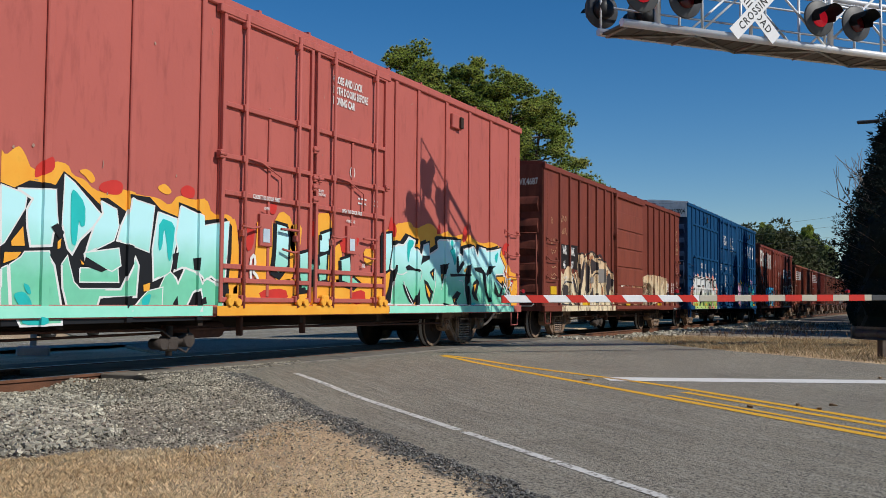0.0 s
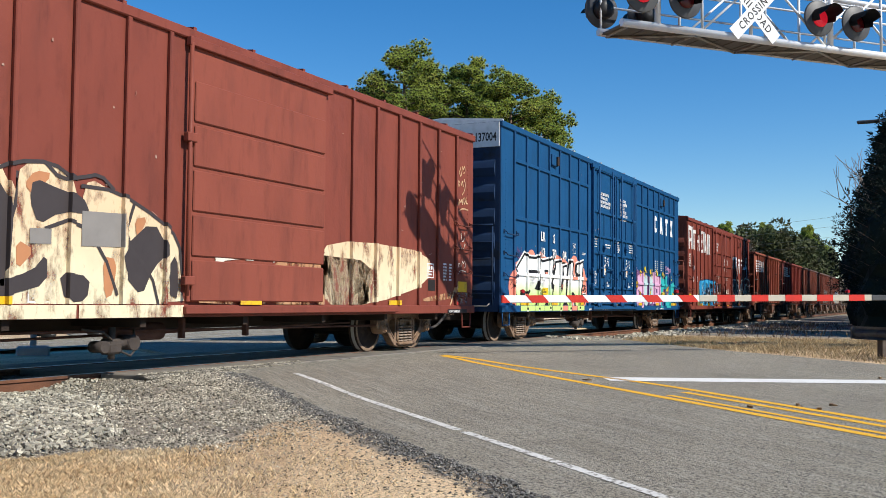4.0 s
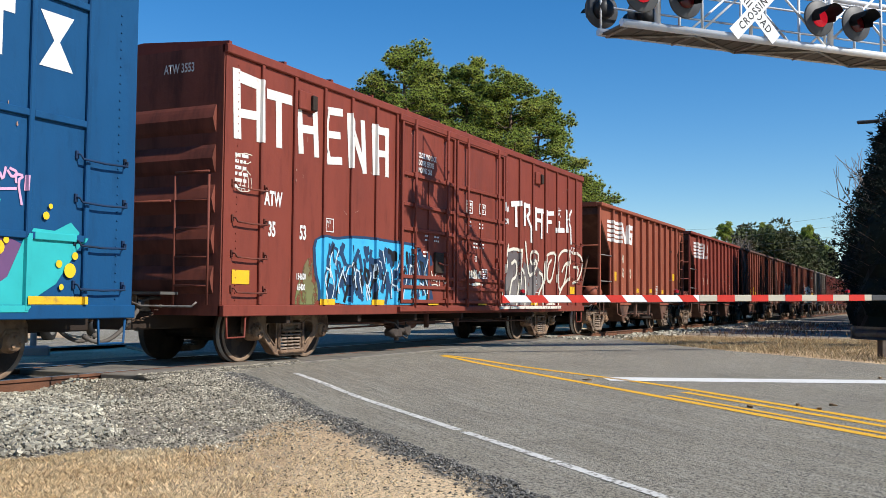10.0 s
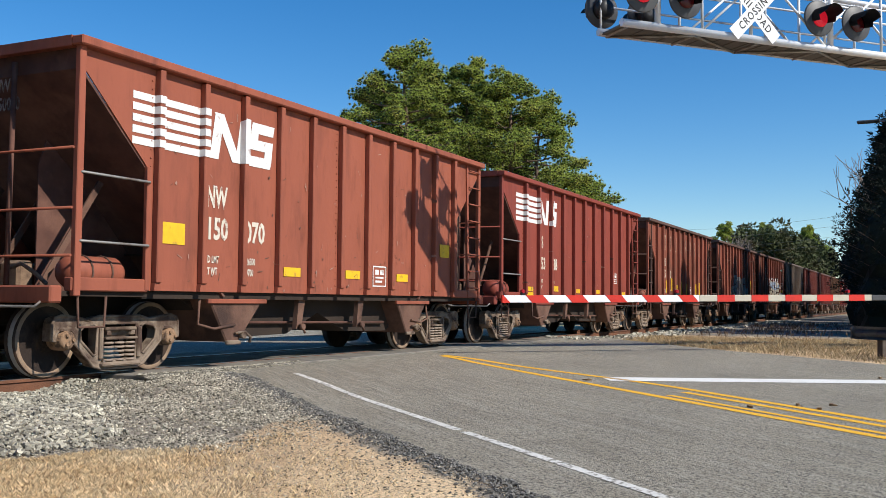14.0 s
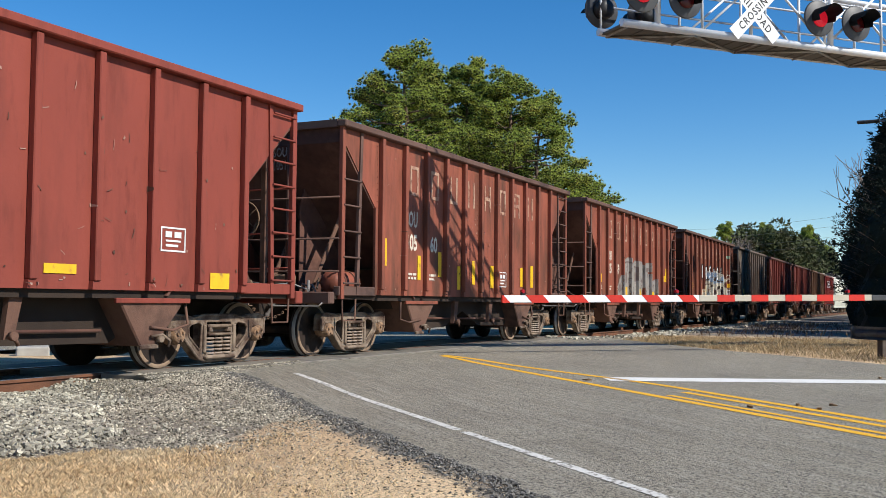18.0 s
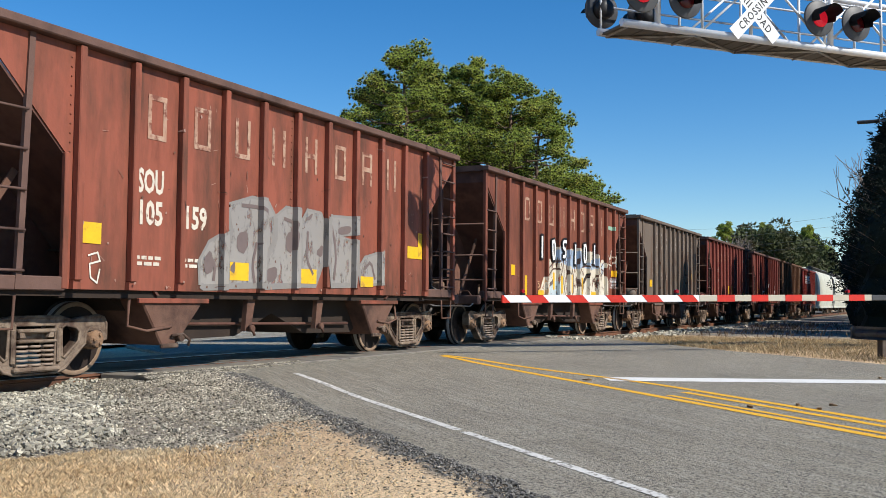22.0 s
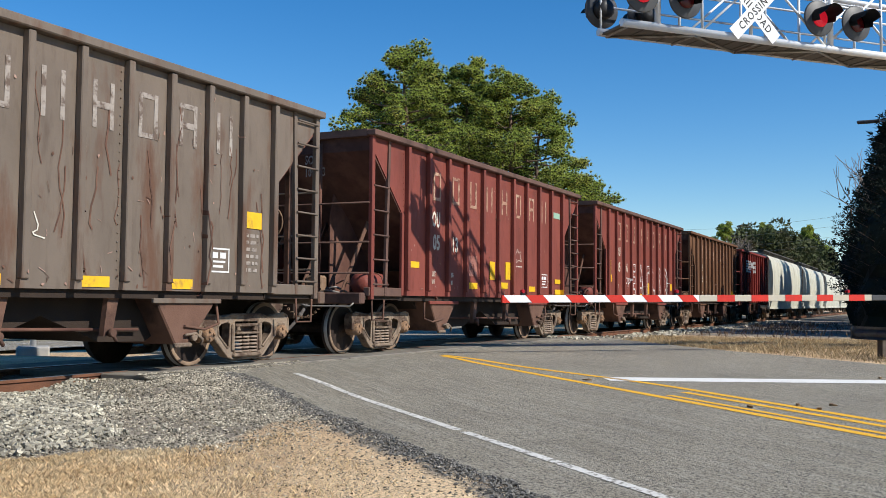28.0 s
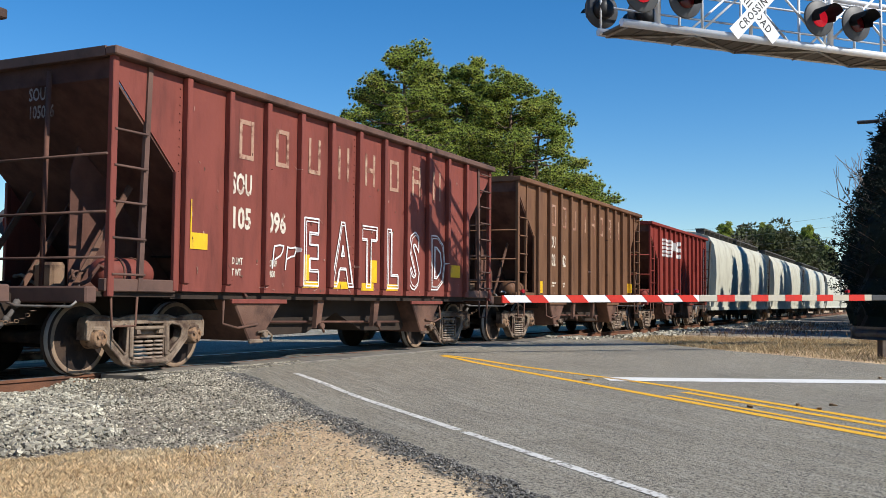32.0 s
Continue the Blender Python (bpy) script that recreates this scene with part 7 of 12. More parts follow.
# box car ends: the oxide paint with their shade mixed in
shaded_oxide = car_paint("paint_shaded_oxide", (0.155, 0.046, 0.034), (0.06, 0.024, 0.018), 0.8, 1.2, (0.46, 0.66))
brown = car_paint("paint_brown", (0.160, 0.040, 0.029), (0.10, 0.032, 0.024), 0.55, 1.2)
car, R = boxcar(23.85, 15.75, 4.57, brown, "oxide-brown box car with cream tags and one sliding door", [1.20, 2.03, 2.87, 3.69, 4.52, 5.35, 6.10, 10.68, 11.51, 12.34, 13.17, 14.0, 14.84], [(6.5, 9.8)], rib_d=0.06, rib_w=0.07, roof=brown, end_body=shaded_oxide,
                plain_door=True, door_mat=car_paint("paint_brown_door", (0.19, 0.050, 0.035), (0.12, 0.038, 0.028), 0.5, 1.15))
end_words(car, "WRWK4687", -0.55, 4.02, 0.17, M["letter"])
patch(car, "dark_patch", 1.245, 1.875, 1.985, 2.54, SP["brown_black"], R, 1)
patch(car, "dark_patch", 2.08, 1.89, 2.78, 2.56, SP["brown_black"], R, 1)
for body, x, z, h in (("WR", 1.49, 2.29, 0.22), ("WK", 2.16, 2.27, 0.22), ("46", 1.54, 1.90, 0.20), ("87", 2.22, 1.90, 0.20)):
    words(car, body, x, z, h, M["letter"], R, 2, 0.62)
words(car, "LD LMT\nLT WT", 1.58, 1.60, 0.08, M["letter"], R, 9, 0.55)
words(car, "155800\n64200", 2.15, 1.60, 0.08, M["letter"], R, 9, 0.55)
sprayed(car, "spray_wash", [(1.24, 0.89), (1.26, 1.03), (1.5, 1.18), (2.7, 1.16), (3.68, 1.06), (4.61, 1.25), (5.65, 1.27), (6.42, 1.08), (6.51, 0.89)], SP["cream_worn"], R, 0.6, 1)
sprayed(car, "spray_figure", [(1.27, 0.89), (1.23, 1.77), (1.34, 1.83), (1.55, 1.69), (1.69, 1.86), (1.94, 1.98), (2.1, 1.89), (2.15, 1.83), (2.38, 1.74), (2.74, 1.88), (2.79, 0.89)], SP["cream_worn"], R, 2.0, 1)
sprayed(car, "spray_figure", [(2.8, 0.89), (2.75, 2.33), (3.02, 2.4), (3.25, 2.38), (3.38, 2.28), (3.52, 2.42), (3.67, 2.18), (3.77, 2.01), (3.71, 0.89)], SP["cream_worn"], R, 2.15, 1)
sprayed(car, "spray_figure", [(3.73, 0.89), (3.76, 2.31), (3.95, 2.46), (4.25, 2.46), (4.48, 2.34), (4.58, 2.07), (5.01, 2.03), (5.23, 2.24), (5.47, 2.13), (5.39, 0.89)], SP["cream_worn"], R, 2.3, 1)
sprayed(car, "spray_figure", [(4.68, 2.07), (4.78, 2.37), (5.18, 2.24), (5.53, 2.14), (5.96, 1.96), (6.29, 1.79), (6.42, 1.58), (6.4, 0.89), (4.83, 0.89)], SP["cream_worn"], R, 2.45, 1)
sprayed(car, "spray_shade", [(1.48, 1.31), (1.66, 1.47), (1.98, 1.4), (1.92, 1.19), (2.1, 0.96), (1.88, 0.98), (1.48, 1.12)], SP["char"], R, 4.4, 1)
sprayed(car, "spray_shade", [(2.28, 1.79), (2.65, 1.43), (2.74, 1.16), (2.51, 1.32), (2.33, 1.61)], SP["char"], R, 4.4, 1)
sprayed(car, "spray_shade", [(3.11, 1.93), (3.4, 2.27), (3.36, 1.89), (3.09, 1.31), (2.92, 1.19), (2.99, 1.56)], SP["char"], R, 4.4, 1)
sprayed(car, "spray_shade", [(3.23, 0.93), (3.42, 1.11), (3.99, 1.24), (4.2, 1.46), (4.21, 1.11), (3.72, 0.99), (3.29, 0.89)], SP["char"], R, 4.4, 1)
sprayed(car, "spray_shade", [(3.51, 2.22), (3.69, 2.0), (3.67, 1.47), (3.63, 0.97), (3.48, 1.46)], SP["char"], R, 4.4, 1)
sprayed(car, "spray_shade", [(3.98, 2.28), (4.38, 2.18), (4.7, 2.14), (4.82, 1.94), (4.37, 1.93), (4.07, 1.76), (3.94, 2.02)], SP["char"], R, 4.4, 1)
sprayed(car, "spray_shade", [(4.37, 1.26), (4.84, 1.21), (4.8, 0.93), (4.48, 0.9)], SP["char"], R, 4.4, 1)
sprayed(car, "spray_shade", [(5.3, 1.53), (5.86, 1.96), (6.18, 1.57), (5.88, 1.34), (5.69, 0.98), (5.38, 1.24)], SP["char"], R, 4.4, 1)
sprayed(car, "spray_shade", [(1.94, 0.98), (2.11, 0.89), (2.28, 0.89), (2.06, 0.89)], SP["char"], R, 4.4, 1)
sprayed(car, "spray_shade", [(2.87, 1.89), (2.99, 1.95), (2.96, 1.56), (2.86, 1.66)], SP["char"], R, 4.4, 1)
sprayed(car, "spray_shade", [(6.1, 1.29), (6.32, 1.57), (6.37, 0.95), (6.17, 1.02)], SP["char"], R, 4.4, 1)
line_run(car, [(1.27, 0.89), (1.36, 1.18), (1.48, 1.38), (1.7, 1.55), (2.07, 1.51)], SP["char"], 0.045, R, 4.7, 1)
line_run(car, [(2.06, 1.88), (2.15, 1.41), (2.32, 0.99), (2.65, 0.89)], SP["char"], 0.045, R, 4.7, 1)
line_run(car, [(2.75, 2.33), (2.87, 1.78), (2.83, 0.99)], SP["char"], 0.045, R, 4.7, 1)
line_run(car, [(2.77, 2.33), (3.24, 2.4), (3.4, 2.27)], SP["char"], 0.045, R, 4.7, 1)
line_run(car, [(3.4, 2.27), (3.74, 2.43), (4.23, 2.48), (4.57, 2.32)], SP["char"], 0.045, R, 4.7, 1)
line_run(car, [(3.76, 2.31), (3.68, 1.82), (3.42, 1.23), (3.25, 0.89)], SP["char"], 0.045, R, 4.7, 1)
line_run(car, [(4.68, 2.26), (5.23, 2.26), (5.96, 1.98), (6.35, 1.74), (6.42, 1.3)], SP["char"], 0.045, R, 4.7, 1)
line_run(car, [(4.17, 1.73), (4.58, 1.88), (5.03, 1.52), (5.27, 1.01)], SP["char"], 0.045, R, 4.7, 1)
line_run(car, [(4.15, 2.46), (4.36, 2.3), (4.68, 2.36), (4.95, 2.43), (5.18, 2.27)], SP["char"], 0.045, R, 4.7, 1)
line_run(car, [(2.45, 1.86), (2.69, 1.54), (2.8, 1.21), (2.73, 0.89)], SP["char"], 0.045, R, 4.7, 1)
line_run(car, [(5.53, 2.14), (5.36, 1.67), (5.85, 1.28), (5.99, 0.89)], SP["char"], 0.045, R, 4.7, 1)
line_run(car, [(1.44, 0.93), (1.79, 0.89), (2.1, 0.89)], SP["char"], 0.045, R, 4.7, 1)
sprayed(car, "spray_fade", [(1.6, 1.39), (1.87, 1.32), (1.71, 1.24)], SP["rust_tan"], R, 4.2, 1)
sprayed(car, "spray_fade", [(2.9, 2.17), (3.12, 2.28), (3.08, 1.96), (2.94, 1.89)], SP["rust_tan"], R, 4.2, 1)
sprayed(car, "spray_fade", [(3.86, 2.19), (4.0, 2.36), (4.26, 2.35), (3.98, 2.08)], SP["rust_tan"], R, 4.2, 1)
sprayed(car, "spray_fade", [(3.78, 1.59), (4.03, 1.48), (3.79, 1.24)], SP["rust_tan"], R, 4.2, 1)
sprayed(car, "spray_fade", [(5.03, 1.46), (5.26, 1.43), (5.21, 1.01), (5.07, 0.95)], SP["rust_tan"], R, 4.2, 1)
sprayed(car, "spray_fade", [(5.53, 1.94), (5.77, 1.99), (5.6, 1.68)], SP["rust_tan"], R, 4.2, 1)
sprayed(car, "spray_fade", [(2.38, 1.74), (2.54, 1.78), (2.5, 1.59)], SP["rust_tan"], R, 4.2, 1)
sprayed(car, "spray_fade", [(2.16, 1.2), (2.31, 1.26), (2.4, 0.99)], SP["rust_tan"], R, 4.2, 1)
sprayed(car, "worn_panel", [(4.69, 1.97), (5.33, 1.99), (5.33, 1.58), (4.69, 1.56)], SP["pewter"], R, 5.2, 0)
sprayed(car, "worn_panel", [(3.95, 1.72), (4.25, 1.73), (4.25, 1.56), (3.96, 1.55)], SP["pewter"], R, 5.2, 0)
line_run(car, [(6.89, 1.19), (7.24, 1.53), (7.41, 1.78), (7.68, 1.95), (8.02, 1.92), (8.15, 1.65), (7.8, 1.53), (7.57, 1.63)], SP["chalk"], 0.07, R, 2, 1)
line_run(car, [(7.07, 1.51), (7.68, 1.58), (8.27, 1.57)], SP["chalk"], 0.07, R, 2, 1)
line_run(car, [(7.25, 1.3), (7.69, 1.42), (8.15, 1.38), (8.04, 1.21)], SP["chalk"], 0.07, R, 2, 1)
line_run(car, [(8.39, 1.55), (8.75, 1.9), (9.26, 1.98), (9.53, 1.82)], SP["chalk"], 0.07, R, 2, 1)
line_run(car, [(8.44, 1.57), (8.88, 1.74), (9.4, 1.7)], SP["chalk"], 0.07, R, 2, 1)
line_run(car, [(7.24, 1.85), (7.5, 1.92)], SP["chalk"], 0.07, R, 2, 1)
sprayed(car, "spray_wash", [(6.66, 0.99), (7.25, 1.36), (8.27, 1.33), (8.63, 1.67), (9.54, 1.7), (11.43, 1.65), (11.6, 0.89), (9.69, 0.89), (6.75, 0.89)], SP["tan_worn"], R, 0.8, 1)
sprayed(car, "spray_wash", [(9.67, 1.82), (10.81, 2), (13.68, 1.92), (13.64, 1.3), (11.44, 0.89), (9.69, 0.89)], SP["cream_worn"], R, 0.8, 1)
line_run(car, [(1.3, 3.3), (1.23, 3.18), (1.32, 3.11), (1.43, 3.19), (1.43, 3.32)], SP["tan"], 0.03, R, 2, 1)
line_run(car, [(1.49, 3.16), (1.56, 3.34), (1.61, 3.19)], SP["tan"], 0.03, R, 2, 1)
line_run(car, [(1.66, 3.2), (1.7, 3.31), (1.8, 3.27), (1.73, 3.18)], SP["tan"], 0.03, R, 2, 1)
line_run(car, [(1.35, 2.95), (1.26, 2.9), (1.38, 2.86), (1.31, 2.8)], SP["tan"], 0.03, R, 2, 1)
line_run(car, [(1.44, 2.92), (1.47, 2.82), (1.56, 2.84), (1.58, 2.96)], SP["tan"], 0.03, R, 2, 1)
line_run(car, [(1.65, 2.83), (1.66, 3), (1.76, 2.95), (1.69, 2.9), (1.83, 2.82)], SP["tan"], 0.03, R, 2, 1)
line_run(car, [(0.59, 3.21), (0.55, 3.06), (0.68, 3.03), (0.65, 3.19)], SP["tan"], 0.016, R, 2, 1)
line_run(car, [(0.57, 2.64), (0.57, 2.5), (0.69, 2.53)], SP["tan"], 0.016, R, 2, 1)
line_run(car, [(0.73, 2.66), (0.79, 2.54), (0.87, 2.68)], SP["tan"], 0.016, R, 2, 1)
line_run(car, [(0.58, 2.36), (0.68, 2.21), (0.74, 2.38), (0.82, 2.23), (0.98, 2.42)], SP["tan"], 0.016, R, 2, 1)
line_run(car, [(0.63, 1.9), (0.76, 1.86), (0.88, 1.93), (0.98, 1.88)], SP["tan"], 0.016, R, 2, 1)
line_run(car, [(0.54, 1.73), (0.66, 1.66), (0.82, 1.74), (0.99, 1.66)], SP["tan"], 0.016, R, 2, 1)
line_run(car, [(0.56, 1.61), (0.74, 1.58), (0.97, 1.62)], SP["tan"], 0.016, R, 2, 1)
line_run(car, [(15.08, 3.8), (15.01, 3.68), (15.09, 3.59), (15.14, 3.74), (15.17, 3.82)], SP["tan"], 0.028, R, 2, 1)
line_run(car, [(15.21, 3.77), (15.28, 3.86), (15.31, 3.72), (15.22, 3.69)], SP["tan"], 0.028, R, 2, 1)
line_run(car, [(14.98, 3.5), (14.97, 3.36), (15.06, 3.45), (15, 3.5)], SP["tan"], 0.028, R, 2, 1)
line_run(car, [(15.11, 3.42), (15.16, 3.54), (15.21, 3.41)], SP["tan"], 0.028, R, 2, 1)
line_run(car, [(15.26, 3.56), (15.32, 3.46), (15.28, 3.32), (15.16, 3.22)], SP["tan"], 0.028, R, 2, 1)
line_run(car, [(15, 3), (15.02, 3.13), (15.09, 3.04), (15.16, 3.15), (15.18, 3.02)], SP["tan"], 0.028, R, 2, 1)
line_run(car, [(15.23, 3.16), (15.26, 3.03), (15.33, 3.08), (15.29, 3.17)], SP["tan"], 0.028, R, 2, 1)
line_run(car, [(15.36, 3.19), (15.37, 3.05), (15.44, 3.06)], SP["tan"], 0.028, R, 2, 1)
line_run(car, [(14.99, 2.86), (15.2, 2.94), (15.47, 2.92)], SP["tan"], 0.028, R, 2, 1)
line_run(car, [(14.98, 1.68), (15.03, 1.79), (15.08, 1.69)], SP["chalk"], 0.014, R, 2, 1)
line_run(car, [(15.16, 1.69), (15.19, 1.82), (15.26, 1.76)], SP["chalk"], 0.014, R, 2, 1)
line_run(car, [(14.98, 1.54), (15.12, 1.63), (15.38, 1.59)], SP["chalk"], 0.014, R, 2, 1)
line_run(car, [(15.3, 1.81), (15.38, 1.73), (15.3, 1.67)], SP["chalk"], 0.014, R, 2, 1)
line_run(car, [(15.13, 2.4), (15.14, 2.22), (15.28, 2.25), (15.28, 2.42)], SP["chalk"], 0.014, R, 2, 1)
line_run(car, [(15.07, 2.16), (15.2, 2.02), (15.32, 2.18)], SP["chalk"], 0.014, R, 2, 1)
sprayed(car, "spray_wash", [(13.4, 1.02), (14.2, 1.10), (14.9, 1.2), (14.9, 1.05), (14.2, 0.98), (13.4, 0.95)], SP["tan_worn"], R, 0.8, 1)
line_run(car, [(14.83, 1.25), (14.70, 1.0), (14.62, 0.89)], SP["tan"], 0.05, R, 1.4, 1)
patch(car, "yellow_panel", 0.53, 1.17, 1.00, 1.385, M["reflector"], R, 2)
patch(car, "yellow_panel", 14.97, 1.16, 15.42, 1.38, M["reflector"], R, 2)
patch(car, "scraped_panel", 14.98, 0.92, 15.45, 1.14, SP["grey_worn"], R, 2)
small_print(car, 14.28, 1.70, 0.16, 6, M["letter"], R, 83, 0.063, 0.036)
small_print(car, 14.55, 1.70, 0.12, 6, M["letter"], R, 84, 0.063, 0.036)
patch(car, "red_label", 14.83, 0.885, 14.95, 0.96, SP["red"], R, 2)
SILL = [(0.0, 30.0, 0.056)]
for x0, x1 in ((1.30, 2.9), (2.93, 4.6), (4.64, 6.42)):
    patch(car, "spray_skirt", x0, 0.725, x1, 0.878, SP["cream_worn"], SILL, 1)
patch(car, "black_band", 14.40, 0.725, 15.32, 0.80, SP["black"], SILL, 1)
words(car, "2 IN TREADCOND BRAKE SHOE", 14.44, 0.738, 0.042, M["letter"], SILL, 2, 0.60)
plate(car, 13.55, 1.42, 0.29, 0.29, R)
plate(car, 3.96, 0.90, 0.33, 0.22, R)
patch(car, "dark_patch", 13.60, 1.17, 13.92, 1.39, SP["brown_black"], R, 1)
for k in range(3):
    patch(car, "reflective_strip", 3.2 + 4.4 * k, 0.885, 3.7 + 4.4 * k, 0.97, M["reflector"], R, 6)

blue = car_paint("paint_blue", (0.0065, 0.054, 0.150), (0.010, 0.040, 0.10), 0.4, 1.15)
# its ends take the blue at half strength, standing in for shade
car, R = boxcar(41.15, 18.45, 5.19, blue, "clean blue sixty-foot box car with a spray-painted lower side", [0.80, 1.62, 2.44, 3.26, 4.08, 4.90, 5.72, 6.56, 11.9, 12.72, 13.54, 14.36, 15.18, 16.0, 16.82, 17.64],
                [(6.9, 9.22), (9.32, 11.64)], rib_d=0.05, rib_w=0.07, rails_at=(4.36, 2.98, 1.64), roof=M["galv"], end_body=mat("blue_end_shaded", (0.008, 0.026, 0.066), (0.012, 0.036, 0.09), 2, (0.012, 0.016, 0.022), 1.5, (0.5, 0.68), 0.8), vents=(3.35, 15.25))
part("end_cap", bm_box(-0.03, -0.002, -1.53, 1.53, 4.58, 5.16), M["galv"], car, "pale grey panel across the end top")
end_words(car, "LRS 137004", -0.55, 4.72, 0.2, M["ink"], -0.034)
words(car, "LR", 2.62, 2.54, 0.225, M["letter"], R, 8, 0.86)
words(car, "S", 3.55, 2.53, 0.225, M["letter"], R, 8, 0.86)
words(car, "13", 2.62, 2.13, 0.225, M["letter"], R, 8, 0.95)
words(car, "70", 3.48, 2.13, 0.225, M["letter"], R, 8, 0.95)
words(car, "04", 4.30, 2.13, 0.225, M["letter"], R, 8, 0.95)
for i, x in enumerate((14.45, 15.28, 16.10, 16.92)):       # the owner's mark as plain white blocks
    bm = bmesh.new()
    z0, z1 = 3.54, 4.17
    if i == 0:
        disc(bm, x + 0.25, (z0 + z1) / 2, 0.25, 0, 12, 1.26)
    elif i == 1:
        poly(bm, [(x, z0), (x + 0.50, z0), (x + 0.33, z1), (x + 0.17, z1)])
    elif i == 2:
        quad(bm, x + 0.17, z0, x + 0.33, z1 - 0.15)
        quad(bm, x + 0.02, z1 - 0.15, x + 0.48, z1, 1)
    else:
        poly(bm, [(x, z0), (x + 0.48, z0), (x + 0.28, (z0 + z1) / 2), (x + 0.2, (z0 + z1) / 2)], 0)
        poly(bm, [(x + 0.2, (z0 + z1) / 2), (x + 0.28, (z0 + z1) / 2), (x + 0.48, z1), (x, z1)], 1)
    lay(car, "owner_mark", bm, M["sign_white"], R, 1, "large white painted block")
    if i < 2:
        bm = bmesh.new()
        quad(bm, x + 0.2, z0 + 0.17 if i == 0 else z0, x + (0.52 if i == 0 else 0.3), z0 + (0.45 if i == 0 else 0.12))
        lay(car, "owner_mark_gap", bm, blue, R, 2)
words(car, "CLOSE THIS DOOR BEFORE\nCLOSING MAIN DOOR\nCIERRE ESTA PUERTA ANTES DE\nCERRAR LA PUERTA PRINCIPAL", 7.62, 4.22, 0.085, M["letter"], R, 2, 0.62)
words(car, "CLOSE AND LOCK\nBOTH DOORS BEFORE\nMOVING CAR\nCIERRE Y BLOQUEE\nAMBAS PUERTAS ANTES\nDE MOVER EL CARRO", 9.85, 4.22, 0.085, M["letter"], R, 2, 0.62)
words(car, "LD LMT\nLT  WT", 1.90, 1.53, 0.095, M["letter"], R, 16, 0.62)
words(car, "205700\n80300", 2.70, 1.53, 0.095, M["letter"], R, 16, 0.62)
for x, z in ((2.68, 1.16), (15.43, 1.20)):
    patch(car, "yellow_notice", x, z, x + 0.40, z + 0.175, SP["yellow"], R, 16)
    words(car, "THIS CAR\nEXCESS HEIGHT", x + 0.03, z + 0.105, 0.04, M["ink"], R, 18, 0.6)
words(car, "PLATE\n   F", 5.255, 2.50, 0.055, M["letter"], R, 2, 0.62)
for k, (x, z, w, n) in enumerate(((7.0, 2.84, 0.34, 4), (8.13, 2.72, 0.62, 2), (10.87, 2.84, 0.44, 4), (14.58, 2.48, 0.14, 7), (14.90, 2.48, 0.11, 7), (15.44, 2.48, 0.22, 5), (15.76, 2.48, 0.09, 5), (12.96, 1.46, 0.38, 3), (15.47, 1.55, 0.26, 2), (15.6, 1.06, 0.2, 3), (2.62, 1.0, 0.24, 3))):
    small_print(car, x, z, w, n, M["letter"], R, 40 + k, 0.075, 0.034)
words(car, "SECURITY\nDEVICE ONLY\nDISPOSITIVO\nDE SEGURIDAD\nSOLAMENTE", 9.44, 2.84, 0.050, M["letter"], R, 2, 0.62)
line_run(car, [(5.22, 2.34), (5.22, 2.60), (5.46, 2.60), (5.46, 2.34), (5.22, 2.34)], M["letter"], 0.016, R, 2, 0)
patch(car, "white_bar", 6.02, 2.375, 6.36, 2.39, M["letter"], R, 2)
patch(car, "white_bar", 6.02, 2.335, 6.36, 2.35, M["letter"], R, 2)
words(car, "LIBERAR\nPARA CERRAR\nPUERTA\nUNLATCH\nTO CLOSE\nDOOR", 7.0, 1.86, 0.058, M["letter"], R, 2, 0.62)
words(car, "D", 9.94, 1.80, 0.12, M["letter"], R, 2, 0.62)
small_print(car, 11.2, 1.95, 0.2, 6, M["letter"], R, 67, 0.085, 0.034)
SILL = [(0.0, 30.0, 0.056)]
words(car, "RELEASE ROD", 6.52, 0.745, 0.05, M["letter"], SILL, 1, 0.62)
words(car, "BRAKE CYLINDER PRESSURE TAP", 7.84, 0.745, 0.05, M["letter"], SILL, 1, 0.62)
words(car, "60% VALVE", 14.56, 0.745, 0.055, M["letter"], SILL, 1, 0.62)
small_print(car, 15.05, 0.75, 0.55, 1, M["letter"], SILL, 46, 0.08, 0.04)
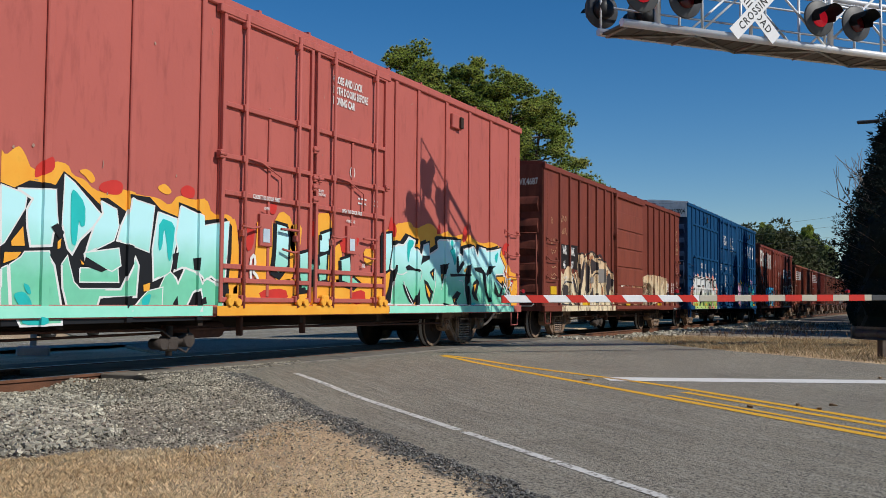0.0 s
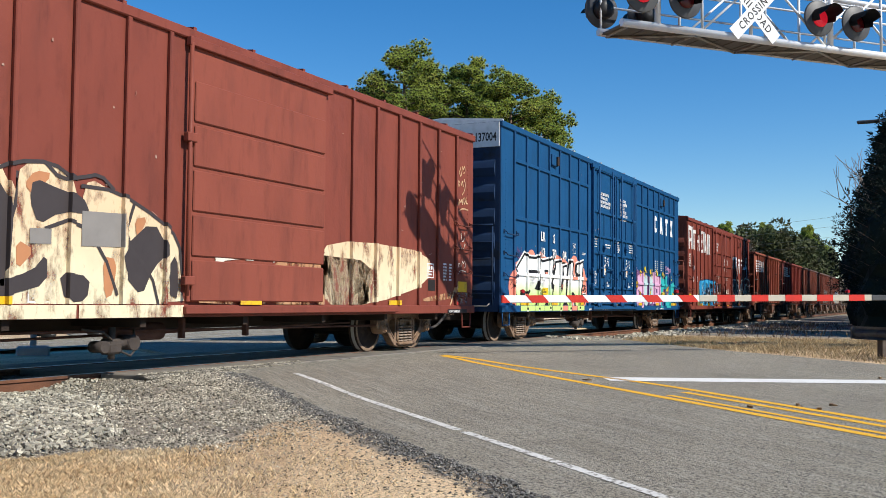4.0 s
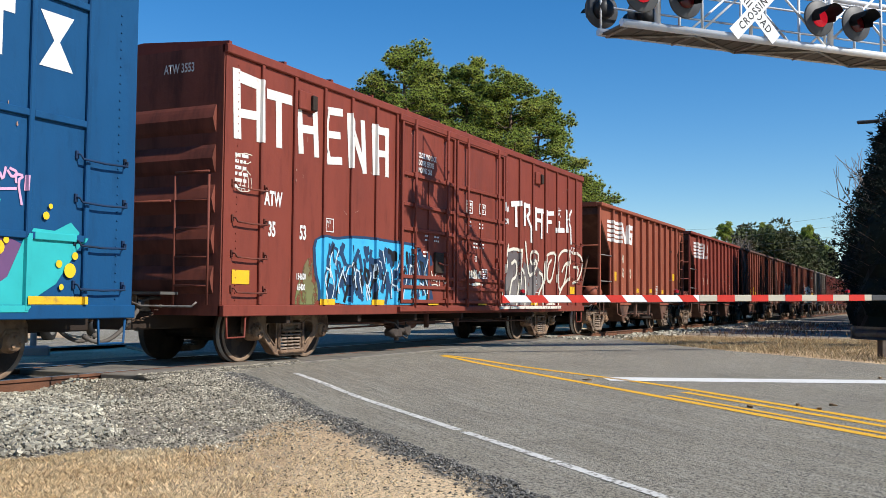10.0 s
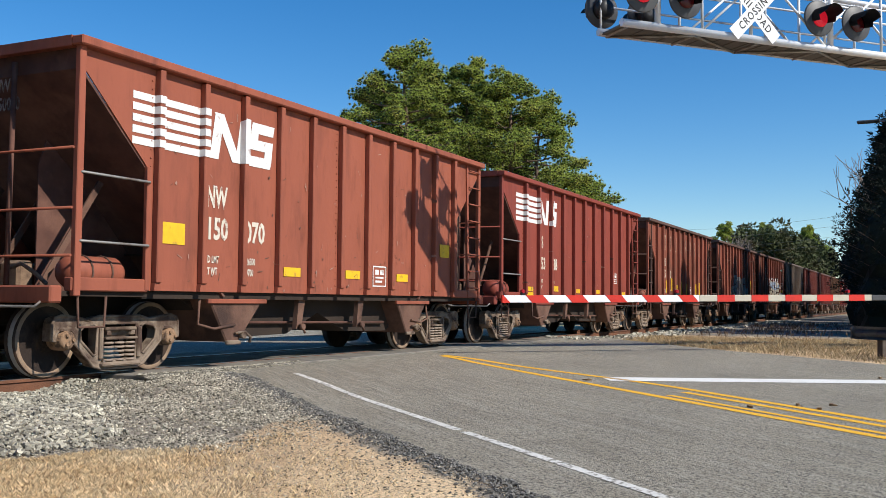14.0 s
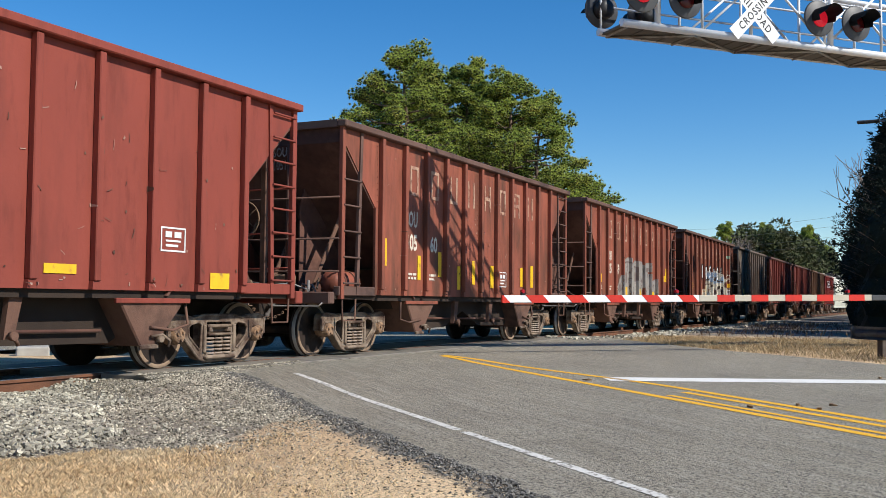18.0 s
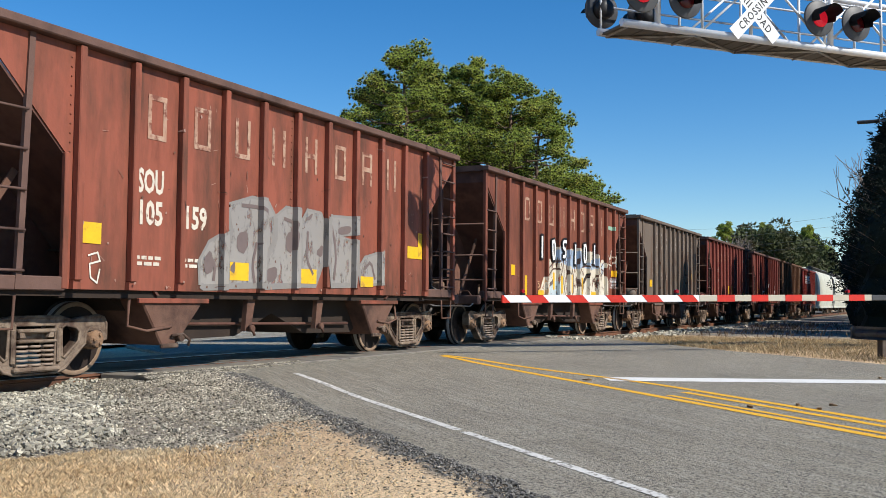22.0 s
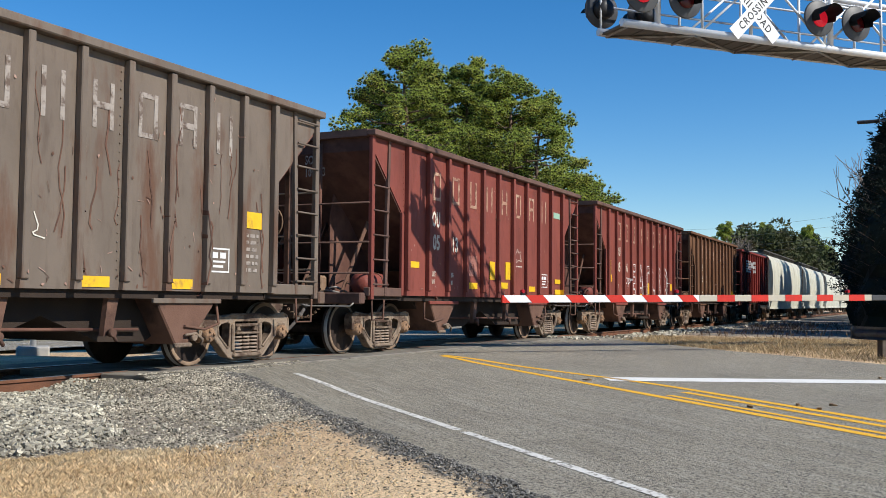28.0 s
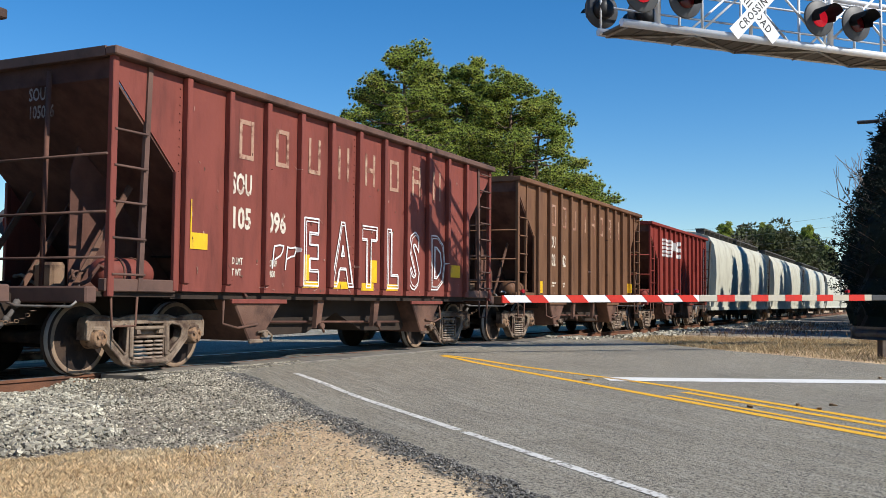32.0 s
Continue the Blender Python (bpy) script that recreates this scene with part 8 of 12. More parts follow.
for x in (7.78, 10.17):
    words(car, "OPEN\nABRIR", x + 0.04, 2.285, 0.062, M["letter"], R, 28, 0.62)
    words(car, "CLOSE\nCERRAR", x + 0.49, 2.285, 0.062, M["letter"], R, 8, 0.62)
    words(car, "SEAL\nCANDADO", x + 0.46, 1.545, 0.062, M["letter"], R, 8, 0.62)
    for a, z in ((x + 0.16, 2.13), (x + 0.66, 2.13)):
        bm = bmesh.new()
        k = -1 if a < x + 0.3 else 1
        poly(bm, [(a - k * 0.05, z + 0.055), (a - k * 0.075, z + 0.03), (a + k * 0.0, z - 0.02), (a - k * 0.025, z - 0.04), (a + k * 0.05, z - 0.055), (a + k * 0.04, z + 0.02), (a + k * 0.02, z)][::k])
        lay(car, "arrow_mark", bm, M["letter"], R, 28 if k < 0 else 8)
    part("placard_holder", bm_box(x - 0.02, x + 0.29, -HALF - 0.115, -HALF - 0.045, 1.745, 2.40, bevel=0.015), blue, car)
    board = [(0.0, 30.0, 0.112)]
    words(car, "ASD", x + 0.02, 2.03, 0.085, M["letter"], board, 3, 0.62)
    patch(car, "placard", x + 0.05, 1.80, x + 0.24, 2.0, M["letter"], board, 3)
    patch(car, "placard_mark", x + 0.13, 1.94, x + 0.23, 1.995, SP["orange"], board, 4)
    patch(car, "placard_mark", x + 0.15, 1.82, x + 0.22, 1.88, M["ink"], board, 4)
for x in (7.28, 8.92, 9.74, 11.37):      # the door's rollers on their track
    bm = bmesh.new()
    box(bm, x - 0.10, x + 0.10, -HALF - 0.15, -HALF - 0.05, 0.90, 1.02, bevel=0.02)
    for dx in (-0.09, 0.09):
        tube(bm, (x + dx, -HALF - 0.17, 0.90), (x + dx, -HALF - 0.11, 0.90), 0.055, 10)
    tube(bm, (x, -HALF - 0.16, 0.96), (x, -HALF - 0.12, 0.96), 0.035, 8)
    part("door_roller", bm, blue, car)
for x, z in ((7.98, 2.62), (7.98, 1.42), (8.60, 1.22), (10.40, 2.70), (10.40, 1.46), (9.31, 1.70), (9.31, 1.25), (6.80, 1.44), (6.80, 1.9), (11.56, 2.5), (9.12, 2.92)):
    bm = bmesh.new()
    box(bm, x - 0.05, x + 0.05, -HALF - 0.12, -HALF - 0.04, z - 0.09, z + 0.09, bevel=0.012)
    tube(bm, (x - 0.09, -HALF - 0.11, z), (x + 0.09, -HALF - 0.11, z), 0.03, 8)
    part("door_catch", bm, blue, car)
for x in (7.60, 10.04):
    bm = bmesh.new()
    pipe(bm, [(x - 0.2, -HALF - 0.13, 2.02), (x, -HALF - 0.15, 2.0), (x + 0.16, -HALF - 0.13, 2.0)], 0.022, 6)
    pipe(bm, [(x + 0.58, -HALF - 0.13, 2.0), (x + 0.75, -HALF - 0.16, 2.0), (x + 1.15, -HALF - 0.13, 1.98)], 0.022, 6)
    pipe(bm, [(x + 0.52, -HALF - 0.12, 2.35), (x + 0.50, -HALF - 0.12, 2.0), (x + 0.46, -HALF - 0.12, 1.70), (x + 0.42, -HALF - 0.12, 1.45)], 0.014, 6)
    part("latch_lever", bm, blue, car)
# paint that runs over the low side rail
RIB_AT = [0.80, 1.62, 2.44, 3.26, 4.08, 4.90, 5.72, 6.56, 11.9, 12.72, 13.54, 14.36, 15.18, 16.0, 16.82, 17.64]
for x0, x1, colour in ((0.5, 0.92, "salmon"), (0.92, 5.12, "white"), (5.12, 5.55, "salmon"), (5.55, 6.08, "white"), (6.08, 6.38, "salmon"), (12.1, 12.86, "pink"), (12.92, 13.4, "pale"), (13.6, 14.2, "pale"), (14.30, 15.26, "pink"), (15.45, 16.4, "aqua"), (16.9, 17.5, "aqua")):
    for a, b in zip(RIB_AT, RIB_AT[1:]):
        lo, hi = max(x0, a + 0.036), min(x1, b - 0.036)
        if b - a < 1.4 and hi - lo > 0.03:
            part("rail_paint", bm_box(lo, hi, -HALF - 0.049, -HALF - 0.004, 1.596, 1.684, bevel=0.008), SP[colour], car)
# the lime and white piece on its salmon clouds
sprayed(car, "spray_cloud", [(0.88, 0.84), (0.6, 1.0), (0.48, 1.28), (0.53, 1.55), (0.77, 1.7), (0.88, 1.9), (1.23, 1.99), (1.39, 2.08), (1.57, 1.7), (1.43, 0.91)], SP["salmon"], R, 0.6, 2)
sprayed(car, "spray_cloud", [(1.69, 2.0), (1.71, 2.16), (1.91, 2.27), (2.13, 2.27), (2.3, 2.09)], SP["salmon"], R, 0.62, 2)
sprayed(car, "spray_cloud", [(2.53, 2.08), (2.56, 2.23), (2.68, 2.27), (2.92, 2.17), (3.23, 2.09), (3.21, 2.0), (2.61, 1.97)], SP["salmon"], R, 0.62, 2)
sprayed(car, "spray_cloud", [(3.56, 2.0), (3.73, 2.17), (3.92, 2.24), (4.08, 2.18), (4.12, 2.01)], SP["salmon"], R, 0.62, 2)
sprayed(car, "spray_cloud", [(4.18, 1.97), (4.24, 2.15), (4.44, 2.18), (4.65, 2.1), (4.86, 2.02), (4.73, 1.73), (4.19, 1.7)], SP["salmon"], R, 0.62, 2)
sprayed(car, "spray_cloud", [(5.01, 1.98), (5.09, 2.2), (5.3, 2.29), (5.57, 2.24), (5.65, 2.13), (5.55, 1.59), (5.24, 1.57)], SP["salmon"], R, 0.62, 2)
sprayed(car, "spray_cloud", [(5.98, 2.01), (6.17, 1.99), (6.32, 1.83), (6.44, 1.58), (6.49, 1.2), (6.35, 0.8), (5.5, 0.8), (4.98, 0.8), (5.07, 1.14), (5.95, 1.51)], SP["salmon"], R, 0.62, 2)
sprayed(car, "spray_cloud", [(3.74, 2.04), (4.31, 2.07), (4.86, 2.02), (5.32, 1.58), (4.35, 0.91), (3.37, 0.8), (2.79, 1.3)], SP["salmon"], R, 0.62, 2)
line_run(car, [(0.93, 0.83), (0.9, 1.52), (1.1, 1.65), (0.93, 1.76), (1.5, 2.15), (1.72, 2.07), (2.28, 2.08), (2.56, 2.15), (2.61, 2.08), (2.57, 1.88), (2.47, 1.56), (2.36, 1.37), (2.24, 1.31), (2.54, 1.27), (2.28, 0.9), (2.16, 0.8), (1.4, 0.8)], SP["white"], 0.14, R, 2.0, 0)
sprayed(car, "spray_figure", [(0.93, 0.83), (0.9, 1.52), (1.1, 1.65), (0.93, 1.76), (1.5, 2.15), (1.72, 2.07), (2.28, 2.08), (2.56, 2.15), (2.61, 2.08), (2.57, 1.88), (2.47, 1.56), (2.36, 1.37), (2.24, 1.31), (2.54, 1.27), (2.28, 0.9), (2.16, 0.8), (1.4, 0.8)], SP["lime_fade"], R, 3.0, 0)
line_run(car, [(0.93, 0.83), (0.9, 1.52), (1.1, 1.65), (0.93, 1.76), (1.5, 2.15), (1.72, 2.07), (2.28, 2.08), (2.56, 2.15), (2.61, 2.08), (2.57, 1.88), (2.47, 1.56), (2.36, 1.37), (2.24, 1.31), (2.54, 1.27), (2.28, 0.9), (2.16, 0.8), (1.4, 0.8), (0.93, 0.83)], SP["black"], 0.055, R, 6.0, 0)
line_run(car, [(2.62, 2.05), (2.77, 2.01), (3.55, 2.12), (3.63, 2.03), (3.51, 1.75), (3.74, 1.88), (3.57, 1.62), (3.43, 1.45), (3.61, 1.37), (3.53, 1.2), (3.5, 0.95), (3.65, 0.8), (3.37, 0.8), (3.19, 0.83), (3.1, 1.03), (3.0, 0.9), (2.81, 0.8), (2.2, 0.8), (2.32, 0.9), (2.56, 1.27), (2.36, 1.33), (2.5, 1.53)], SP["white"], 0.14, R, 2.05, 0)
sprayed(car, "spray_figure", [(2.62, 2.05), (2.77, 2.01), (3.55, 2.12), (3.63, 2.03), (3.51, 1.75), (3.74, 1.88), (3.57, 1.62), (3.43, 1.45), (3.61, 1.37), (3.53, 1.2), (3.5, 0.95), (3.65, 0.8), (3.37, 0.8), (3.19, 0.83), (3.1, 1.03), (3.0, 0.9), (2.81, 0.8), (2.2, 0.8), (2.32, 0.9), (2.56, 1.27), (2.36, 1.33), (2.5, 1.53)], SP["lime_fade"], R, 3.05, 0)
line_run(car, [(2.62, 2.05), (2.77, 2.01), (3.55, 2.12), (3.63, 2.03), (3.51, 1.75), (3.74, 1.88), (3.57, 1.62), (3.43, 1.45), (3.61, 1.37), (3.53, 1.2), (3.5, 0.95), (3.65, 0.8), (3.37, 0.8), (3.19, 0.83), (3.1, 1.03), (3.0, 0.9), (2.81, 0.8), (2.2, 0.8), (2.32, 0.9), (2.56, 1.27), (2.36, 1.33), (2.5, 1.53), (2.62, 2.05)], SP["black"], 0.055, R, 6.1, 0)
line_run(car, [(3.75, 2.03), (4.21, 2.08), (4.25, 2.01), (4.22, 1.79), (4.07, 1.39), (4.11, 1.3), (4.24, 1.24), (4.33, 1.44), (4.37, 1.93), (4.67, 1.97), (4.73, 1.85), (4.63, 1.59), (4.66, 1.36), (4.55, 1.0), (4.35, 0.86), (4.19, 0.8), (3.7, 0.8), (3.55, 0.91), (3.53, 1.16), (3.59, 1.41), (3.49, 1.45), (3.74, 1.88)], SP["white"], 0.14, R, 2.1, 0)
sprayed(car, "spray_figure", [(3.75, 2.03), (4.21, 2.08), (4.25, 2.01), (4.22, 1.79), (4.07, 1.39), (4.11, 1.3), (4.24, 1.24), (4.33, 1.44), (4.37, 1.93), (4.67, 1.97), (4.73, 1.85), (4.63, 1.59), (4.66, 1.36), (4.55, 1.0), (4.35, 0.86), (4.19, 0.8), (3.7, 0.8), (3.55, 0.91), (3.53, 1.16), (3.59, 1.41), (3.49, 1.45), (3.74, 1.88)], SP["lime_fade"], R, 3.1, 0)
line_run(car, [(3.75, 2.03), (4.21, 2.08), (4.25, 2.01), (4.22, 1.79), (4.07, 1.39), (4.11, 1.3), (4.24, 1.24), (4.33, 1.44), (4.37, 1.93), (4.67, 1.97), (4.73, 1.85), (4.63, 1.59), (4.66, 1.36), (4.55, 1.0), (4.35, 0.86), (4.19, 0.8), (3.7, 0.8), (3.55, 0.91), (3.53, 1.16), (3.59, 1.41), (3.49, 1.45), (3.74, 1.88), (3.75, 2.03)], SP["black"], 0.055, R, 6.2, 0)
line_run(car, [(4.86, 2.09), (5.19, 2.1), (5.23, 2.02), (5.18, 1.76), (5.26, 1.64), (5.64, 1.64), (5.66, 1.74), (5.47, 1.8), (5.51, 2.04), (6.1, 2.13), (6.1, 2.02), (6.03, 1.71), (6.08, 1.51), (5.92, 1.26), (6.01, 1.14), (6.3, 1.19), (6.34, 1.12), (6.07, 0.85), (5.5, 0.8), (5.34, 0.91), (5.37, 1.1), (5.26, 1.2), (5.11, 1.14), (5.01, 0.8), (4.64, 0.8), (4.53, 0.91), (4.64, 1.18), (4.74, 1.55), (4.77, 1.83)], SP["white"], 0.14, R, 2.15, 0)
sprayed(car, "spray_figure", [(4.86, 2.09), (5.19, 2.1), (5.23, 2.02), (5.18, 1.76), (5.26, 1.64), (5.64, 1.64), (5.66, 1.74), (5.47, 1.8), (5.51, 2.04), (6.1, 2.13), (6.1, 2.02), (6.03, 1.71), (6.08, 1.51), (5.92, 1.26), (6.01, 1.14), (6.3, 1.19), (6.34, 1.12), (6.07, 0.85), (5.5, 0.8), (5.34, 0.91), (5.37, 1.1), (5.26, 1.2), (5.11, 1.14), (5.01, 0.8), (4.64, 0.8), (4.53, 0.91), (4.64, 1.18), (4.74, 1.55), (4.77, 1.83)], SP["lime_fade"], R, 3.15, 0)
line_run(car, [(4.86, 2.09), (5.19, 2.1), (5.23, 2.02), (5.18, 1.76), (5.26, 1.64), (5.64, 1.64), (5.66, 1.74), (5.47, 1.8), (5.51, 2.04), (6.1, 2.13), (6.1, 2.02), (6.03, 1.71), (6.08, 1.51), (5.92, 1.26), (6.01, 1.14), (6.3, 1.19), (6.34, 1.12), (6.07, 0.85), (5.5, 0.8), (5.34, 0.91), (5.37, 1.1), (5.26, 1.2), (5.11, 1.14), (5.01, 0.8), (4.64, 0.8), (4.53, 0.91), (4.64, 1.18), (4.74, 1.55), (4.77, 1.83), (4.86, 2.09)], SP["black"], 0.055, R, 6.3, 0)
sprayed(car, "spray_shade", [(1.75, 1.76), (2.34, 1.77), (2.43, 1.72), (2.27, 1.68), (1.82, 1.68), (1.81, 1.6), (1.75, 1.63)], SP["black"], R, 6.8, 0)
sprayed(car, "spray_shade", [(1.38, 1.25), (1.55, 1.22), (1.85, 1.27), (1.89, 1.24), (1.73, 1.12), (1.51, 1.07), (1.38, 1.1)], SP["black"], R, 6.8, 0)
sprayed(car, "spray_shade", [(2.9, 1.8), (3.17, 1.8), (3.16, 1.68), (2.94, 1.67)], SP["black"], R, 6.8, 0)
sprayed(car, "spray_shade", [(2.22, 1.32), (2.45, 1.52), (2.59, 1.73), (2.5, 1.41), (2.34, 1.3)], SP["black"], R, 6.8, 0)
sprayed(car, "spray_shade", [(2.8, 1.12), (3.07, 1.07), (3.2, 0.86), (3.38, 0.8), (3.28, 0.8), (3.05, 0.83), (2.88, 0.8), (2.79, 0.8), (3.05, 0.9)], SP["black"], R, 6.8, 0)
sprayed(car, "spray_shade", [(3.41, 1.47), (3.5, 1.58), (3.63, 1.88), (3.73, 1.88), (3.57, 1.62), (3.5, 1.47), (3.64, 1.41), (3.58, 1.32), (3.45, 1.32)], SP["black"], R, 6.8, 0)
sprayed(car, "spray_shade", [(5.07, 1.24), (5.22, 1.25), (5.38, 1.1), (5.42, 0.86), (5.32, 0.91), (5.28, 1.1), (5.13, 1.1)], SP["black"], R, 6.8, 0)
sprayed(car, "spray_shade", [(4.08, 1.26), (4.24, 1.35), (4.32, 1.71), (4.36, 1.93), (4.42, 1.72), (4.34, 1.35), (4.24, 1.22)], SP["black"], R, 6.8, 0)
sprayed(car, "spray_shade", [(4.35, 0.91), (4.55, 1.02), (4.91, 0.8), (4.77, 0.8), (4.55, 0.86), (4.39, 0.8)], SP["black"], R, 6.8, 0)
sprayed(car, "spray_shade", [(5.42, 2.04), (5.54, 2.06), (5.48, 1.83), (5.66, 1.73), (5.61, 1.64), (5.24, 1.6), (5.24, 1.67), (5.51, 1.7), (5.37, 1.82)], SP["black"], R, 6.8, 0)
sprayed(car, "spray_counter", [(1.41, 1.16), (1.64, 1.17), (1.56, 1.1), (1.43, 1.11)], SP["salmon"], R, 7.4, 1)
sprayed(car, "spray_counter", [(2.95, 1.74), (3.13, 1.74), (3.12, 1.7), (2.97, 1.69)], SP["salmon"], R, 7.4, 1)
sprayed(car, "spray_counter", [(4.13, 1.29), (4.23, 1.48), (4.3, 1.44), (4.24, 1.26)], SP["salmon"], R, 7.4, 1)
line_run(car, [(6.04, 1.41), (6.16, 1.46), (6.31, 1.44), (6.12, 1.31), (6.04, 1.34)], SP["black"], 0.03, R, 7.6, 0)
line_run(car, [(6.13, 1.29), (6.25, 1.39), (6.36, 1.32), (6.23, 1.24)], SP["black"], 0.03, R, 7.6, 0)
line_run(car, [(5.92, 1.18), (6.13, 1.19), (6.32, 1.18), (6.35, 1.09), (6.12, 0.85)], SP["black"], 0.03, R, 7.6, 0)
line_run(car, [(0.55, 1.37), (0.7, 1.47), (0.78, 1.33), (0.63, 1.28)], SP["black"], 0.018, R, 7.6, 0)
line_run(car, [(0.78, 1.33), (0.81, 1.47)], SP["black"], 0.018, R, 7.6, 0)
line_run(car, [(0.84, 1.43), (0.94, 1.48), (0.89, 1.34)], SP["black"], 0.018, R, 7.6, 0)
line_run(car, [(1.0, 2.14), (1.06, 2.29), (1.15, 2.11)], SP["plum"], 0.02, R, 2, 0)
line_run(car, [(1.14, 2.25), (1.25, 2.07), (1.3, 2.29)], SP["plum"], 0.02, R, 2, 0)
line_run(car, [(0.99, 2.07), (1.15, 2.01), (1.35, 2.17)], SP["plum"], 0.02, R, 2, 0)
patch(car, "spray_skirt", 1.15, 0.745, 2.14, 0.875, SP["lime_low"], [(0.0, 30.0, 0.052)], 1)
patch(car, "spray_skirt", 2.15, 0.745, 2.81, 0.875, SP["lime_low"], [(0.0, 30.0, 0.052)], 1)
patch(car, "spray_skirt", 2.84, 0.745, 3.37, 0.875, SP["lime_low"], [(0.0, 30.0, 0.052)], 1)
patch(car, "spray_skirt", 3.41, 0.745, 4.23, 0.875, SP["lime_low"], [(0.0, 30.0, 0.052)], 1)
patch(car, "spray_skirt", 4.25, 0.745, 4.65, 0.875, SP["salmon"], [(0.0, 30.0, 0.052)], 1)
patch(car, "spray_skirt", 4.68, 0.745, 4.99, 0.875, SP["lime_low"], [(0.0, 30.0, 0.052)], 1)
patch(car, "spray_skirt", 5.02, 0.745, 5.46, 0.875, SP["salmon"], [(0.0, 30.0, 0.052)], 1)
patch(car, "spray_skirt", 5.49, 0.745, 6.10, 0.875, SP["lime_low"], [(0.0, 30.0, 0.052)], 1)
# the pink, pale and teal piece with its yellow bubbles
sprayed(car, "spray_halo", [(11.83, 2.06), (11.96, 2.09), (12.94, 2.08), (13.02, 0.84), (12.55, 0.8), (11.96, 0.8), (11.4, 1.15), (11.64, 1.36)], SP["plum"], R, 2.0, 1)
sprayed(car, "spray_halo", [(12.73, 0.9), (12.71, 1.55), (12.77, 1.7), (12.81, 1.85), (13.24, 2.0), (13.47, 1.93), (13.66, 1.88), (14.19, 1.99), (14.23, 2.09), (14.58, 2.13), (14.69, 1.97), (15.2, 1.95), (15.34, 2.01), (15.41, 1.62), (16.4, 1.67), (16.75, 1.54), (16.96, 1.31), (16.35, 1.01), (15.87, 1.16), (15.74, 0.83), (14.33, 0.86), (13.89, 0.89), (12.96, 0.89)], SP["plum"], R, 2.05, 0)
sprayed(car, "spray_figure", [(11.9, 2.04), (12.1, 1.9), (12.88, 2.02), (12.81, 1.61), (12.02, 1.57), (11.89, 1.66), (12.02, 1.82)], SP["pink"], R, 3.0, 0)
sprayed(car, "spray_figure", [(11.52, 1.18), (11.98, 1.52), (12.81, 1.56), (12.87, 0.91), (12.54, 0.86), (12.0, 0.84), (11.69, 0.99)], SP["pink"], R, 3.04, 0)
sprayed(car, "spray_figure", [(12.19, 1.84), (12.44, 1.91), (12.7, 2.0), (12.77, 2.0), (12.76, 1.63), (12.2, 1.56)], SP["pink"], R, 3.08, 0)
sprayed(car, "spray_figure", [(12.21, 1.49), (12.76, 1.5), (12.88, 1.2), (12.93, 0.98), (12.74, 0.83), (12.23, 0.81), (12.55, 1.1), (12.7, 1.19), (12.65, 1.37)], SP["pink"], R, 3.12, 0)
sprayed(car, "spray_figure", [(12.84, 1.84), (13.25, 1.97), (13.45, 1.89), (13.46, 1.67), (12.84, 1.69)], SP["pale"], R, 3.16, 0)
sprayed(car, "spray_figure", [(12.85, 1.63), (13.43, 1.63), (13.37, 1.36), (13.41, 1.13), (13.5, 1.14), (13.53, 1.6), (13.69, 1.59), (13.8, 1.38), (13.83, 1.16), (13.93, 1.14), (13.9, 1.44), (13.8, 1.58), (14.26, 1.61), (14.24, 1.4), (14.21, 1.07), (14.05, 0.96), (13.86, 0.94), (13.71, 1.0), (13.61, 1.18), (13.56, 1.06), (13.43, 0.9), (13.26, 0.87), (13.05, 0.92), (12.95, 1.12)], SP["pale"], R, 3.2, 0)
sprayed(car, "spray_figure", [(13.68, 1.85), (13.76, 1.9), (14.18, 1.95), (14.27, 1.71), (13.82, 1.68)], SP["pale"], R, 3.24, 0)
sprayed(car, "spray_figure", [(14.21, 2.07), (14.52, 2.12), (14.64, 1.96), (15.2, 1.91), (15.23, 1.63), (14.51, 1.61), (14.2, 1.61)], SP["pink"], R, 3.28, 0)
sprayed(car, "spray_figure", [(14.21, 1.57), (15.23, 1.6), (15.22, 1.32), (15.39, 1.31), (15.37, 0.89), (14.56, 0.91), (14.24, 0.95), (14.36, 1.15), (14.22, 1.31)], SP["pink"], R, 3.32, 0)
sprayed(car, "spray_figure", [(15.04, 1.98), (15.3, 2.13), (15.4, 2.0), (15.74, 1.89), (16.03, 1.86), (16.24, 2.0), (16.47, 2.0), (16.34, 1.67), (15.38, 1.66), (15.32, 1.96)], SP["aqua"], R, 3.36, 0)
sprayed(car, "spray_figure", [(15.33, 1.63), (16.03, 1.62), (16.02, 1.49), (15.79, 1.5), (15.77, 1.34), (15.2, 1.31), (15.34, 1.48)], SP["aqua"], R, 3.4, 0)
sprayed(car, "spray_figure", [(15.2, 1.31), (15.77, 1.33), (15.78, 1.18), (15.64, 1.16), (15.59, 0.8), (15.32, 0.8), (15.4, 1.09)], SP["aqua"], R, 3.44, 0)
sprayed(car, "spray_figure", [(16.03, 1.63), (16.36, 1.65), (16.22, 1.25), (15.97, 1.28), (16.0, 1.51)], SP["aqua"], R, 3.48, 0)
sprayed(car, "spray_figure", [(15.83, 1.18), (16.12, 1.24), (16.35, 1.03), (16.58, 1.18), (16.81, 1.66), (17.65, 1.65), (17.23, 1.11), (17.01, 0.99), (16.82, 0.82), (16.19, 0.82), (16.05, 1.0)], SP["aqua"], R, 3.52, 0)
sprayed(car, "spray_figure", [(16.87, 1.67), (16.91, 1.72), (17.2, 1.71), (17.43, 1.82), (17.56, 1.71), (17.54, 1.66)], SP["aqua"], R, 3.56, 0)
